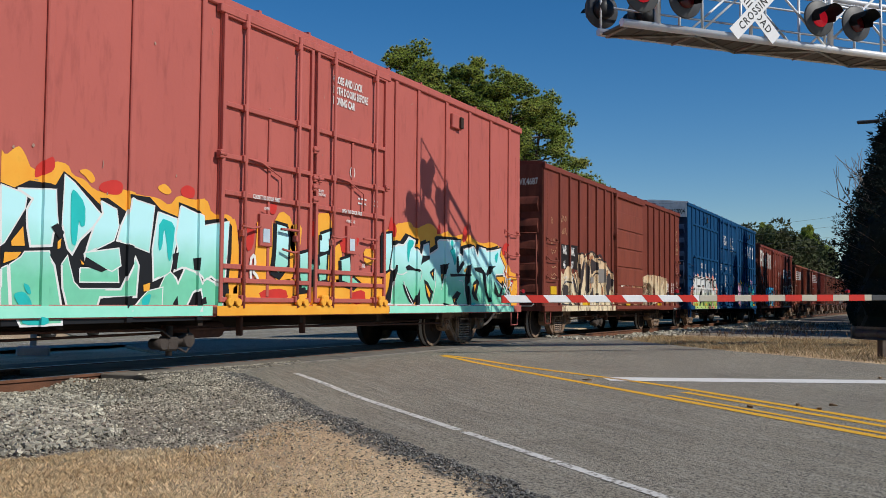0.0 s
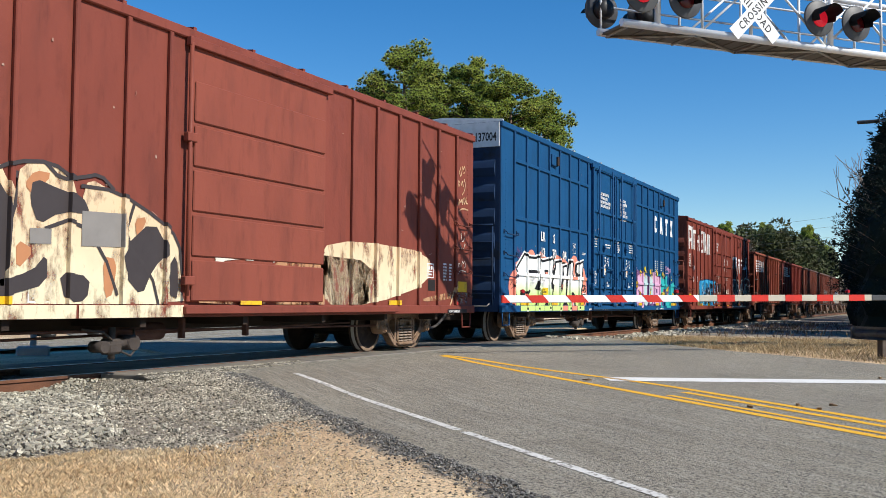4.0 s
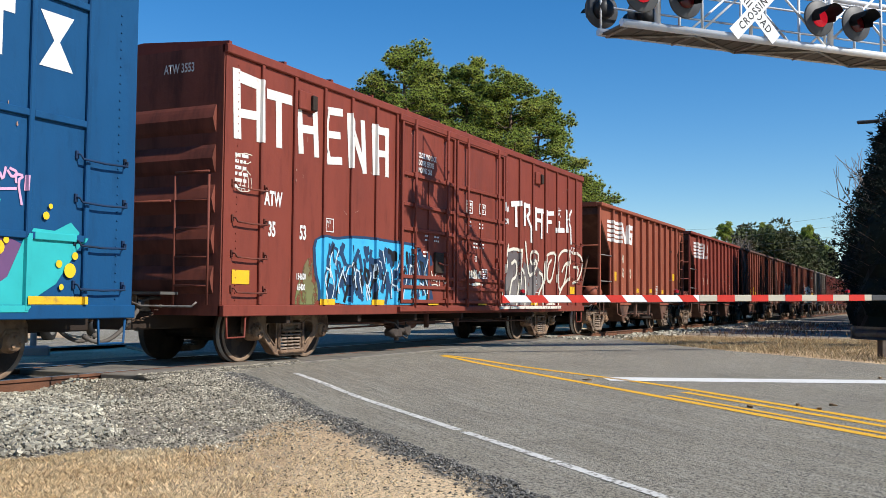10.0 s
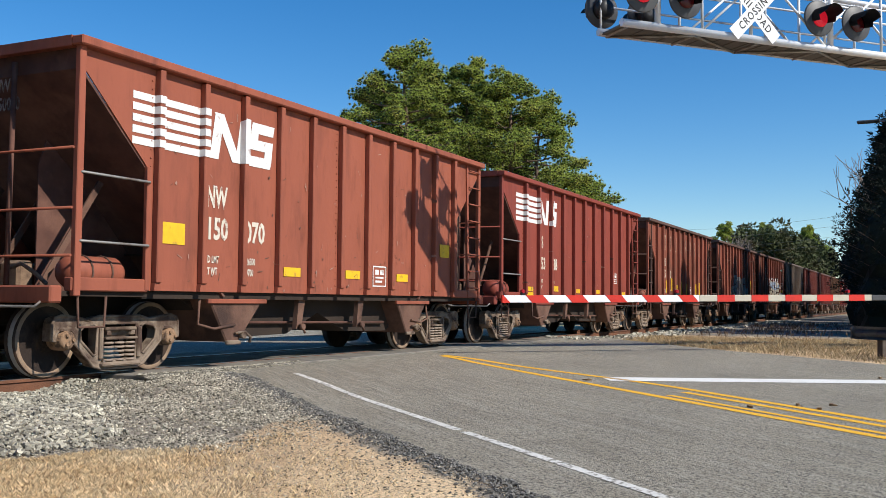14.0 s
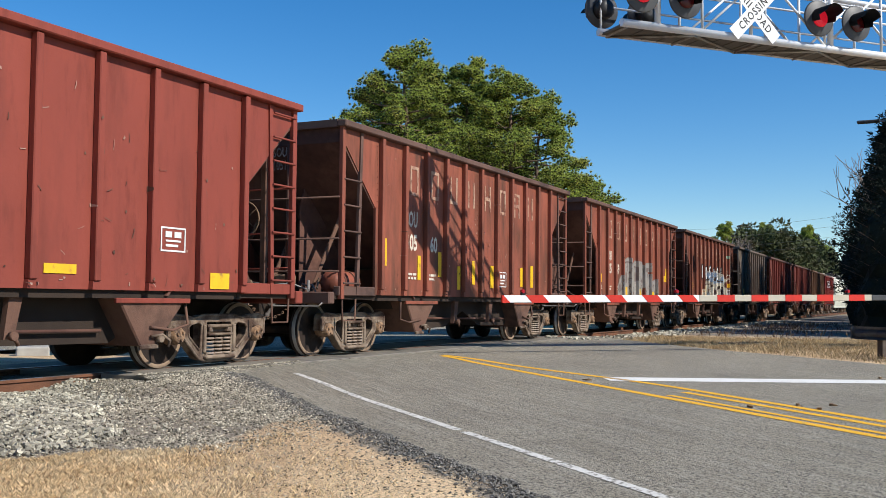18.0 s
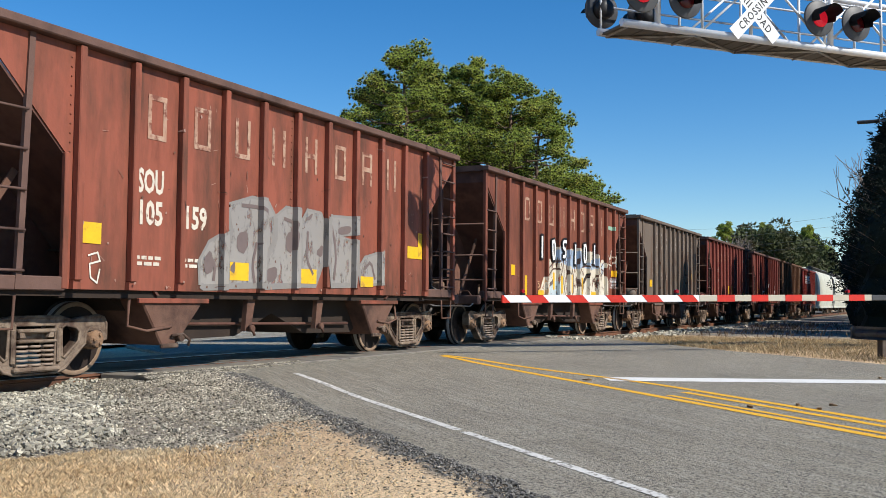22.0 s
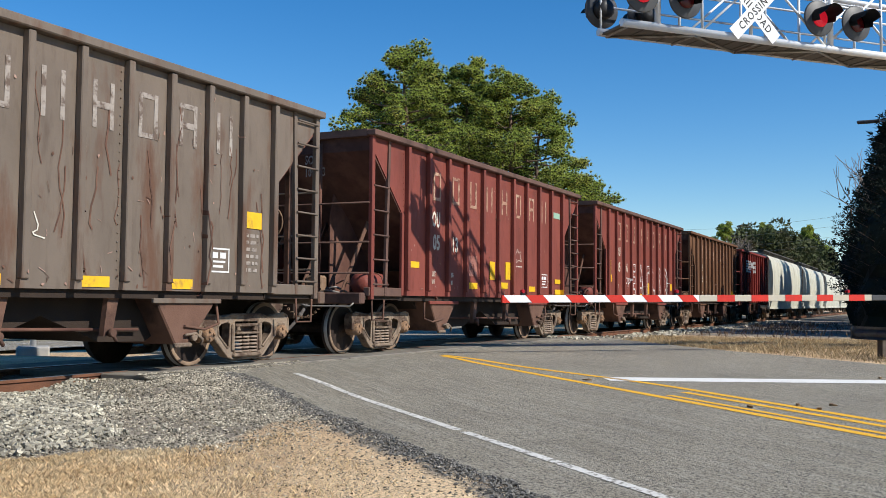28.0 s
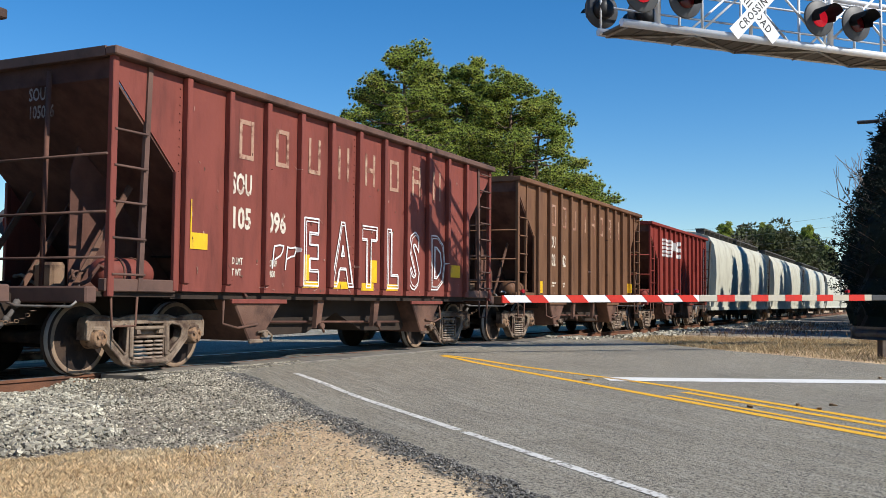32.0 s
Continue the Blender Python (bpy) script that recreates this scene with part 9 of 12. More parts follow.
sprayed(car, "spray_counter", [(12.12, 1.44), (12.53, 1.33), (12.7, 1.28), (12.67, 1.11), (12.4, 1.2)], SP["plum"], R, 5, 0)
sprayed(car, "spray_counter", [(14.6, 1.52), (14.72, 1.48), (14.86, 1.52), (14.88, 1.33), (14.74, 1.36), (14.62, 1.31), (14.67, 1.41)], SP["plum"], R, 5, 0)
for x, z, r in ((13.06, 2.17, 0.09), (13.18, 2.08, 0.061), (12.92, 2.0, 0.055), (12.96, 1.95, 0.037), (12.52, 2.04, 0.039), (12.46, 1.94, 0.05), (13.33, 2.06, 0.019), (13.14, 1.89, 0.034), (13.84, 2.08, 0.095), (14.04, 2.03, 0.052), (14.05, 2.16, 0.036), (13.99, 1.93, 0.044)):
    bm = bmesh.new()
    disc(bm, x, z, r, 0, 12)
    lay(car, "spray_bubble", bm, SP["yellow"], R, 9)
for x, z, r in ((14.11, 1.87, 0.029), (14.73, 2.14, 0.059), (14.82, 2.04, 0.073), (14.73, 1.95, 0.034), (14.94, 1.84, 0.035), (15.69, 2.06, 0.082), (15.86, 2.0, 0.055), (15.71, 1.92, 0.046), (16.44, 1.49, 0.081), (16.26, 1.46, 0.047), (16.54, 1.57, 0.038), (16.43, 1.32, 0.033)):
    bm = bmesh.new()
    disc(bm, x, z, r, 0, 12)
    lay(car, "spray_bubble", bm, SP["yellow"], R, 9)
for x, z, r in ((17.06, 1.87, 0.045), (17.12, 1.98, 0.03), (17.42, 1.27, 0.086), (17.49, 1.44, 0.045), (17.26, 1.34, 0.045), (17.3, 1.08, 0.035), (14.01, 1.47, 0.036), (13.84, 1.34, 0.056), (13.75, 1.24, 0.036), (13.88, 1.24, 0.035), (13.77, 1.15, 0.031), (12.44, 1.29, 0.056)):
    bm = bmesh.new()
    disc(bm, x, z, r, 0, 12)
    lay(car, "spray_bubble", bm, SP["yellow"], R, 9)
for x, z, r in ((11.76, 1.81, 0.064), (11.86, 1.66, 0.059), (11.88, 1.53, 0.04), (12.41, 2.07, 0.052), (12.56, 2.03, 0.031), (12.47, 1.92, 0.031), (12.39, 1.3, 0.062), (12.32, 1.42, 0.03), (11.42, 1.18, 0.034), (11.48, 1.02, 0.039)):
    bm = bmesh.new()
    disc(bm, x, z, r, 0, 12)
    lay(car, "spray_bubble", bm, SP["yellow"], R, 9)
line_run(car, [(16.3, 2.37), (16.19, 2.32), (16.31, 2.28), (16.27, 2.21), (16.18, 2.22)], SP["pink"], 0.03, R, 2, 1)
line_run(car, [(16.37, 2.34), (16.4, 2.2), (16.44, 2.3), (16.49, 2.2), (16.52, 2.34)], SP["pink"], 0.03, R, 2, 1)
line_run(car, [(16.55, 2.31), (16.61, 2.24), (16.68, 2.31), (16.58, 2.34)], SP["pink"], 0.03, R, 2, 1)
line_run(car, [(16.66, 2.2), (16.65, 2.29), (16.76, 2.28), (16.68, 2.22), (16.74, 1.97)], SP["pink"], 0.03, R, 2, 1)
line_run(car, [(16.79, 2.28), (16.78, 2.13)], SP["pink"], 0.03, R, 2, 1)
line_run(car, [(16.18, 2.11), (16.39, 2.1), (16.66, 2.13)], SP["pink"], 0.03, R, 2, 1)
line_run(car, [(11.77, 2.15), (11.87, 2.18), (11.81, 2.08), (11.92, 2.09)], SP["pink"], 0.025, R, 2, 1)
line_run(car, [(11.94, 2.17), (12.01, 2.19), (11.96, 2.09)], SP["pink"], 0.025, R, 2, 1)
patch(car, "spray_skirt", 12.48, 0.80, 12.74, 0.875, SP["pink"], [(0.0, 30.0, 0.052)], 1)
patch(car, "spray_skirt", 15.30, 0.80, 15.62, 0.875, SP["aqua"], [(0.0, 30.0, 0.052)], 1)
patch(car, "spray_skirt", 16.17, 0.80, 16.83, 0.875, SP["aqua"], [(0.0, 30.0, 0.052)], 1)
for x, w in ((1.22, 0.48), (3.43, 0.47), (5.7, 0.45), (8.95, 0.45), (12.2, 0.45), (14.57, 0.46), (16.8, 0.85)):
    patch(car, "reflective_strip", x, 0.885, x + w, 0.975, M["reflector"], R, 10)

oxide = car_paint("paint_oxide", (0.160, 0.036, 0.026), (0.11, 0.034, 0.025), 0.5, 1.2)
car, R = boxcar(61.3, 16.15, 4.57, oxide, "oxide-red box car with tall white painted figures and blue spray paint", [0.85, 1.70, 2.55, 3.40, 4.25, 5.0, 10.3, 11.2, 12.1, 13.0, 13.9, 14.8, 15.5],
                [(5.1, 7.42), (7.50, 10.1)], rib_d=0.05, rib_w=0.07, roof=oxide, end_body=shaded_oxide, vents=(1.75, 12.2), door_rails=(3.36, 2.785, 2.32, 1.42, 1.225))
# tall white painted figures
line_run(car, [(0.29, 3.31), (0.24, 4.2)], SP["old_white"], 0.17, R, 1.1, 0)
line_run(car, [(0.22, 4.16), (0.8, 4.13)], SP["old_white"], 0.17, R, 1.2, 0)
line_run(car, [(0.78, 4.16), (0.81, 3.33)], SP["old_white"], 0.15, R, 1.3, 0)
line_run(car, [(0.32, 3.63), (0.76, 3.66)], SP["old_white"], 0.13, R, 1.4, 0)
line_run(car, [(1.02, 4.04), (1.57, 4.05)], SP["old_white"], 0.15, R, 1.5, 0)
line_run(car, [(1.27, 4.03), (1.3, 3.32)], SP["old_white"], 0.15, R, 1, 0)
line_run(car, [(1.82, 4.04), (1.89, 3.31)], SP["old_white"], 0.14, R, 1.1, 0)
line_run(car, [(1.88, 3.66), (2.31, 3.69)], SP["old_white"], 0.13, R, 1.2, 0)
line_run(car, [(2.26, 4.03), (2.33, 3.31)], SP["old_white"], 0.14, R, 1.3, 0)
line_run(car, [(3.06, 4.12), (2.65, 4.08), (2.61, 3.88), (2.62, 3.46), (2.7, 3.26), (3.06, 3.3)], SP["old_white"], 0.13, R, 1.4, 0)
line_run(car, [(2.66, 3.69), (3, 3.72)], SP["old_white"], 0.12, R, 1.5, 0)
line_run(car, [(3.31, 4.11), (3.39, 3.27)], SP["old_white"], 0.14, R, 1, 0)
line_run(car, [(3.34, 4.05), (3.82, 3.29)], SP["old_white"], 0.14, R, 1.1, 0)
line_run(car, [(3.77, 4.06), (3.85, 3.23)], SP["old_white"], 0.14, R, 1.2, 0)
line_run(car, [(4.16, 4.06), (4.21, 3.25)], SP["old_white"], 0.15, R, 1.3, 0)
line_run(car, [(4.13, 4.01), (4.66, 4.04)], SP["old_white"], 0.14, R, 1.4, 0)
line_run(car, [(4.63, 4.07), (4.65, 3.26)], SP["old_white"], 0.13, R, 1.5, 0)
line_run(car, [(4.23, 3.6), (4.64, 3.63)], SP["old_white"], 0.12, R, 1, 0)
sprayed(car, "spray_halo", [(2.25, 1.91), (2.58, 2.04), (2.95, 2.01), (3.4, 2.07), (4.08, 2.09), (4.96, 2.07), (5.82, 2.06), (6.21, 1.66), (6.37, 1.27), (6.53, 0.89), (2.43, 0.89), (2.42, 1.18), (2.3, 1.4)], SP["navy"], R, 1, 1)
sprayed(car, "spray_figure", [(2.32, 1.91), (2.6, 2), (2.96, 1.96), (3.39, 2.02), (4.05, 2.04), (4.95, 2.02), (5.75, 2), (6.11, 1.64), (6.26, 1.26), (6.34, 0.89), (2.51, 0.89), (2.5, 1.18), (2.38, 1.41)], SP["blue"], R, 2, 1)
swirls(car, 2.6, 6.25, 0.92, 1.88, 58, SP["navy"], R, 52, 0.085, 3)
swirls(car, 2.6, 6.25, 0.95, 1.86, 26, SP["ice"], R, 57, 0.024, 5)
swirls(car, 2.6, 6.25, 0.92, 1.86, 20, SP["black"], R, 58, 0.06, 4)
sprayed(car, "spray_wash", [(1.76, 0.89), (1.84, 1.17), (2.09, 1.62), (2.26, 1.63), (2.39, 1.33), (2.46, 0.89), (1.83, 0.89)], SP["olive_worn"], R, 0.8, 1)
line_run(car, [(0.4, 2.94), (0.5, 2.91), (0.61, 2.96)], SP["chalk"], 0.014, R, 2, 1)
line_run(car, [(0.25, 2.98), (0.41, 3.07), (0.63, 3.06)], SP["chalk"], 0.014, R, 2, 1)
line_run(car, [(0.31, 2.68), (0.3, 2.5), (0.64, 2.53), (0.62, 2.72)], SP["chalk"], 0.014, R, 2, 1)
line_run(car, [(0.36, 2.69), (0.4, 2.51)], SP["chalk"], 0.014, R, 2, 1)
line_run(car, [(0.46, 2.72), (0.48, 2.52)], SP["chalk"], 0.014, R, 2, 1)
line_run(car, [(0.55, 2.72), (0.57, 2.53)], SP["chalk"], 0.014, R, 2, 1)
line_run(car, [(0.34, 2.73), (0.46, 2.85), (0.6, 2.77)], SP["chalk"], 0.014, R, 2, 1)
line_run(car, [(6.38, 1.55), (6.44, 1.34), (6.62, 1.56)], SP["chalk"], 0.025, R, 4, 1)
line_run(car, [(6.51, 1.39), (6.74, 1.47), (6.74, 1.27)], SP["chalk"], 0.025, R, 4, 1)
line_run(car, [(6.85, 1.49), (7.01, 1.28), (7.08, 1.5)], SP["chalk"], 0.025, R, 4, 1)
# white sprayed capitals
line_run(car, [(10.7, 3.29), (11.33, 3.36)], SP["white"], 0.13, R, 5.1, 0)
line_run(car, [(10.96, 3.32), (10.99, 2.81)], SP["white"], 0.14, R, 5.2, 0)
line_run(car, [(11.54, 3.36), (11.55, 2.87)], SP["white"], 0.12, R, 5.3, 0)
line_run(car, [(11.54, 3.33), (11.85, 3.34), (11.86, 3.17), (11.71, 3.07)], SP["white"], 0.11, R, 5.4, 0)
line_run(car, [(11.71, 3.07), (11.99, 2.82), (12, 2.48)], SP["white"], 0.1, R, 5, 0)
line_run(car, [(12.32, 3.32), (12.34, 2.81)], SP["white"], 0.12, R, 5.1, 0)
line_run(car, [(12.3, 3.27), (12.82, 3.3)], SP["white"], 0.12, R, 5.2, 0)
line_run(car, [(12.74, 3.32), (12.73, 2.62)], SP["white"], 0.11, R, 5.3, 0)
line_run(car, [(12.33, 3.04), (12.74, 3.04)], SP["white"], 0.1, R, 5.4, 0)
line_run(car, [(13.13, 3.32), (13.14, 2.8)], SP["white"], 0.12, R, 5, 0)
line_run(car, [(13.08, 3.26), (13.63, 3.31)], SP["white"], 0.11, R, 5.1, 0)
line_run(car, [(13.18, 3.05), (13.45, 3.07)], SP["white"], 0.1, R, 5.2, 0)
line_run(car, [(14.06, 3.52), (14.07, 3.37)], SP["white"], 0.03, R, 5.3, 0)
line_run(car, [(13.95, 3.41), (14.2, 3.44)], SP["white"], 0.03, R, 5.4, 0)
line_run(car, [(14.07, 3.37), (13.97, 3.23)], SP["white"], 0.03, R, 5, 0)
line_run(car, [(14.07, 3.37), (14.19, 3.26)], SP["white"], 0.03, R, 5.1, 0)
line_run(car, [(14.09, 3.11), (14.1, 2.93)], SP["white"], 0.1, R, 5.2, 0)
line_run(car, [(13.84, 2.88), (14.47, 2.92)], SP["white"], 0.13, R, 5.3, 0)
line_run(car, [(14.7, 3.46), (14.71, 2.91)], SP["white"], 0.11, R, 5.4, 0)
line_run(car, [(15.1, 3.5), (14.81, 3.24), (15.04, 3.04), (15.08, 2.6)], SP["white"], 0.09, R, 5, 0)
sprayed(car, "spray_wash", [(10.06, 0.96), (10.48, 2.17), (10.88, 2.26), (11.11, 2.13), (11.35, 2.19), (11.25, 1.64), (11.23, 0.89), (10.02, 0.9)], SP["grey_worn"], R, 1.2, 0)
sprayed(car, "spray_wash", [(11.77, 1.83), (12.27, 2.19), (12.44, 1.87), (12.84, 1.73), (12.79, 1.39), (12.33, 1.21), (12.21, 0.89), (11.23, 0.89), (11.52, 1.97)], SP["grey_worn"], R, 1.5, 0)
line_run(car, [(9.96, 0.91), (10.23, 1.66), (10.5, 2.3)], SP["chalk"], 0.075, R, 6, 1)
line_run(car, [(10.48, 2.17), (10.88, 2.24), (11.34, 2.19), (11.31, 1.99)], SP["chalk"], 0.075, R, 6, 1)
line_run(car, [(10.7, 1.87), (10.94, 1.97), (11.04, 1.78), (10.96, 1.55), (10.72, 1.5), (10.64, 1.32), (10.48, 0.89)], SP["chalk"], 0.075, R, 6, 1)
line_run(car, [(11.39, 2.23), (11.31, 1.8), (11.14, 1.34), (11.02, 0.89)], SP["chalk"], 0.075, R, 6, 1)
line_run(car, [(11.6, 2.43), (11.7, 1.98), (11.84, 1.6), (12.09, 1.67), (12.44, 1.91), (12.28, 2.03), (12.09, 1.89), (11.89, 2), (12.01, 2.25), (12.49, 2.21), (12.48, 2.02)], SP["chalk"], 0.075, R, 6, 1)
line_run(car, [(11.18, 1.64), (11.41, 1.81), (11.64, 1.43), (11.56, 0.89)], SP["chalk"], 0.075, R, 6, 1)
line_run(car, [(12.56, 1.71), (12.84, 1.64), (12.84, 0.89)], SP["chalk"], 0.075, R, 6, 1)
line_run(car, [(12.29, 0.89), (12.57, 1.21), (12.87, 1.49)], SP["chalk"], 0.075, R, 6, 1)
line_run(car, [(12.92, 1.46), (12.97, 2.08), (13.26, 2.23), (13.82, 2.28), (13.73, 1.95), (13.44, 1.48), (13.13, 1.52), (13.2, 1.92), (13.45, 2.07)], SP["chalk"], 0.075, R, 6, 1)
line_run(car, [(13.87, 1.51), (13.97, 2.15), (14.38, 2.38), (14.94, 2.37), (15.02, 2.04)], SP["chalk"], 0.075, R, 6, 1)
line_run(car, [(14.31, 1.79), (14.56, 2.01), (14.93, 2.08), (14.89, 1.64), (14.4, 1.42), (14.08, 1.23), (13.98, 1.79)], SP["chalk"], 0.075, R, 6, 1)
line_run(car, [(14.74, 2.02), (14.57, 1.54), (14.08, 1.19), (14.02, 0.89)], SP["chalk"], 0.075, R, 6, 1)
line_run(car, [(15.18, 2.34), (15.76, 2.33), (16.08, 2.2), (16.03, 1.9), (15.68, 1.58), (15.2, 1.5)], SP["chalk"], 0.075, R, 6, 1)
line_run(car, [(15.29, 1.95), (15.73, 1.96), (15.64, 1.72)], SP["chalk"], 0.075, R, 6, 1)
sprayed(car, "spray_wash", [(13.01, 0.89), (13.15, 0.93), (13.6, 0.97), (13.84, 0.89), (13.46, 0.89)], SP["chalk"], R, 6.6, 2)
patch(car, "chalk_band", 9.7, 0.80, 13.9, 0.87, SP["chalk"], [(0.0, 30.0, 0.13)], 1)
line_run(car, [(10.22, 3.26), (10.28, 3.28), (10.26, 3.09)], SP["white"], 0.03, R, 2, 1)
line_run(car, [(10.35, 3.04), (10.4, 3.24), (10.47, 3.09), (10.37, 3.08)], SP["white"], 0.03, R, 2, 1)
line_run(car, [(10.49, 3.21), (10.53, 3.09)], SP["white"], 0.03, R, 2, 1)
line_run(car, [(10.25, 2.9), (10.33, 2.82), (10.23, 2.78)], SP["white"], 0.03, R, 2, 1)
line_run(car, [(10.37, 2.89), (10.38, 2.8), (10.46, 2.84), (10.44, 2.91)], SP["white"], 0.03, R, 2, 1)
line_run(car, [(10.5, 2.8), (10.52, 2.91)], SP["white"], 0.03, R, 2, 1)
line_run(car, [(8.11, 1.42), (8.12, 1.63)], SP["chalk"], 0.05, R, 4, 1)
line_run(car, [(8.21, 1.42), (8.19, 1.6)], SP["chalk"], 0.05, R, 4, 1)
line_run(car, [(8.12, 1.5), (8.21, 1.52)], SP["chalk"], 0.05, R, 4, 1)
line_run(car, [(8.28, 1.61), (8.29, 1.43), (8.36, 1.44), (8.34, 1.61)], SP["chalk"], 0.05, R, 4, 1)
line_run(car, [(8.44, 1.43), (8.41, 1.63), (8.51, 1.62), (8.43, 1.53)], SP["chalk"], 0.05, R, 4, 1)
line_run(car, [(8.55, 1.63), (8.57, 1.44)], SP["chalk"], 0.05, R, 4, 1)
line_run(car, [(8.65, 1.48), (8.74, 1.64), (8.81, 1.52), (8.7, 1.47)], SP["chalk"], 0.05, R, 4, 1)
line_run(car, [(8.32, 1.32), (8.55, 1.36), (8.87, 1.33)], SP["chalk"], 0.05, R, 4, 1)
end_words(car, "ATW 3553", -0.45, 4.22, 0.13, M["letter"])
words(car, "ATW", 0.96, 2.375, 0.215, M["letter"], R, 1, 0.62)
words(car, "35", 1.06, 1.915, 0.215, M["letter"], R, 1, 0.62)
words(car, "53", 1.88, 1.917, 0.215, M["letter"], R, 1, 0.62)
words(car, "154600", 1.80, 1.283, 0.095, M["letter"], R, 2, 0.66)
words(car, "65400", 1.83, 1.115, 0.095, M["letter"], R, 2, 0.66)
words(car, "CLOSE AND LOCK\nDOORS BEFORE\nMOVING CAR", 5.80, 3.735, 0.10, M["letter"], R, 2, 0.64)
line_run(car, [(2.64, 2.09), (2.64, 2.30), (2.86, 2.30), (2.86, 2.09), (2.64, 2.09)], M["letter"], 0.016, R, 2, 0)
words(car, "PLATE\n   C", 2.67, 2.225, 0.045, M["letter"], R, 2, 0.60)
part("placard_holder", bm_box(6.50, 6.86, -HALF - 0.105, -HALF - 0.045, 1.52, 1.93, bevel=0.012), M["under"], car)
for x, z, w, h in ((8.04, 2.85, 0.31, 0.28), (8.71, 2.88, 0.34, 0.23), (8.86, 1.47, 0.30, 0.21)):
    plate(car, x, z, w, h, R)
for pts in ([(6.28, 1.54), (6.30, 1.38), (6.36, 1.46), (6.40, 1.36)], [(6.42, 1.48), (6.48, 1.34), (6.56, 1.46), (6.60, 1.32), (6.66, 1.42)], [(6.40, 1.28), (6.55, 1.30), (6.68, 1.27)],
            [(8.14, 1.62), (8.12, 1.44), (8.24, 1.50), (8.20, 1.62)], [(8.30, 1.40), (8.38, 1.64), (8.46, 1.42), (8.36, 1.50)], [(8.52, 1.62), (8.50, 1.40), (8.66, 1.60), (8.70, 1.36)], [(8.15, 1.34), (8.45, 1.30), (8.76, 1.34)]):
    line_run(car, pts, SP["chalk"], 0.024, R, 4, 1)
line_run(car, [(8.53 + 0.05 * math.cos(q), 1.89 + 0.06 * math.sin(q)) for q in (0, 0.8, 1.57, 2.35, 3.14, 3.93, 4.71, 5.5, 6.28)], M["letter"], 0.018, R, 2, 0)
scrawl(car, 15.0, 15.4, 2.3, 2.5, 2, SP["white"], R, 56, 0.02)
for k, (x, z) in enumerate(((8.06, 2.65), (8.70, 2.64), (6.1, 2.22), (6.5, 2.22), (6.02, 1.9), (8.4, 2.2), (8.75, 2.2))):
    small_print(car, x, z, 0.22, 2, M["letter"], R, 60 + k, 0.08, 0.034)
plate(car, 12.1, 1.2, 0.5, 0.4, R)
patch(car, "yellow_panel", 0.22, 1.18, 0.62, 1.38, M["reflector"], R, 2)
patch(car, "yellow_panel", 15.0, 1.2, 15.4, 1.4, M["reflector"], R, 2)
for x in (2.47, 4.13, 6.24, 8.65, 12.0):
    patch(car, "reflective_strip", x, 0.885, x + 0.45, 0.98, M["reflector"], R, 6)
small_print(car, 0.25, 3.0, 0.3, 6, M["letter"], R, 71, 0.09, 0.05)

ht = [car_paint("paint_hopper_a", (0.235, 0.070, 0.045), (0.15, 0.050, 0.033), 0.6, 1.15), car_paint("paint_hopper_b", (0.196, 0.045, 0.034), (0.12, 0.036, 0.027), 0.5, 1.15),
      car_paint("paint_hopper_c", (0.198, 0.060, 0.041), (0.095, 0.045, 0.030), 0.9, 1.3, (0.44, 0.66)), car_paint("paint_hopper_d", (0.162, 0.054, 0.037), (0.085, 0.036, 0.026), 0.9, 1.3, (0.46, 0.66)),
      car_paint("paint_hopper_grey", (0.118, 0.092, 0.079), (0.11, 0.052, 0.031), 0.8, 1.35, (0.52, 0.66)), car_paint("paint_hopper_e", (0.160, 0.044, 0.036), (0.095, 0.034, 0.027), 0.6, 1.25),
      car_paint("paint_hopper_umber", (0.12, 0.060, 0.036), (0.085, 0.042, 0.026), 0.7, 1.4), car_paint("paint_hopper_red", (0.185, 0.032, 0.026), (0.14, 0.03, 0.024), 0.4, 1.2)]
dark_chord = mat("worn_chord", (0.10, 0.055, 0.042), (0.15, 0.085, 0.065), 3, (0.06, 0.035, 0.028), 1.5, (0.48, 0.66), 0.8, 0, 0.2, 50)
low = [(3.0, 1.12, 3.5, 1.24), (5.2, 1.12, 5.7, 1.24), (7.2, 1.12, 7.7, 1.24), (9.3, 1.12, 9.8, 1.24)]
car, R = hopper(79.0, 11.47, ht[0], "oxide-red open hopper car with white stripes and emblem", ("NW", "150", "070"), ("226300", "59700"), skip_brand=True, ladder=False, rows=(2.22, 1.80), strips=[(1.43, 1.67, 1.90, 1.95), (4.15, 1.32, 4.60, 1.46), (5.94, 1.33, 6.41, 1.47), (7.73, 1.32, 8.17, 1.46), (9.53, 1.85, 9.97, 2.11)])
plate(car, 6.86, 1.21, 0.48, 0.37, R)
striped_emblem(car, 0.90, 2.90, R)
car, R = hopper(91.7, 12.1, ht[1], "brick-red open hopper car with white stripes and emblem", ("NS", "153", "138"), ("229200", "56800"), skip_brand=True, ladder=False, rows=(2.35, 1.83), ribs_at=[1.52 + 0.928 * k for k in range(11)],
                strips=[(1.67, 1.235, 2.14, 1.345), (1.67, 1.10, 2.15, 1.21), (3.55, 1.25, 4.02, 1.39), (5.43, 1.23, 5.87, 1.34), (7.29, 1.235, 7.76, 1.345), (10.13, 1.10, 10.54, 1.32)])
striped_emblem(car, 0.97, 2.96, R)
plate(car, 9.15, 1.57, 0.47, 0.32, R)
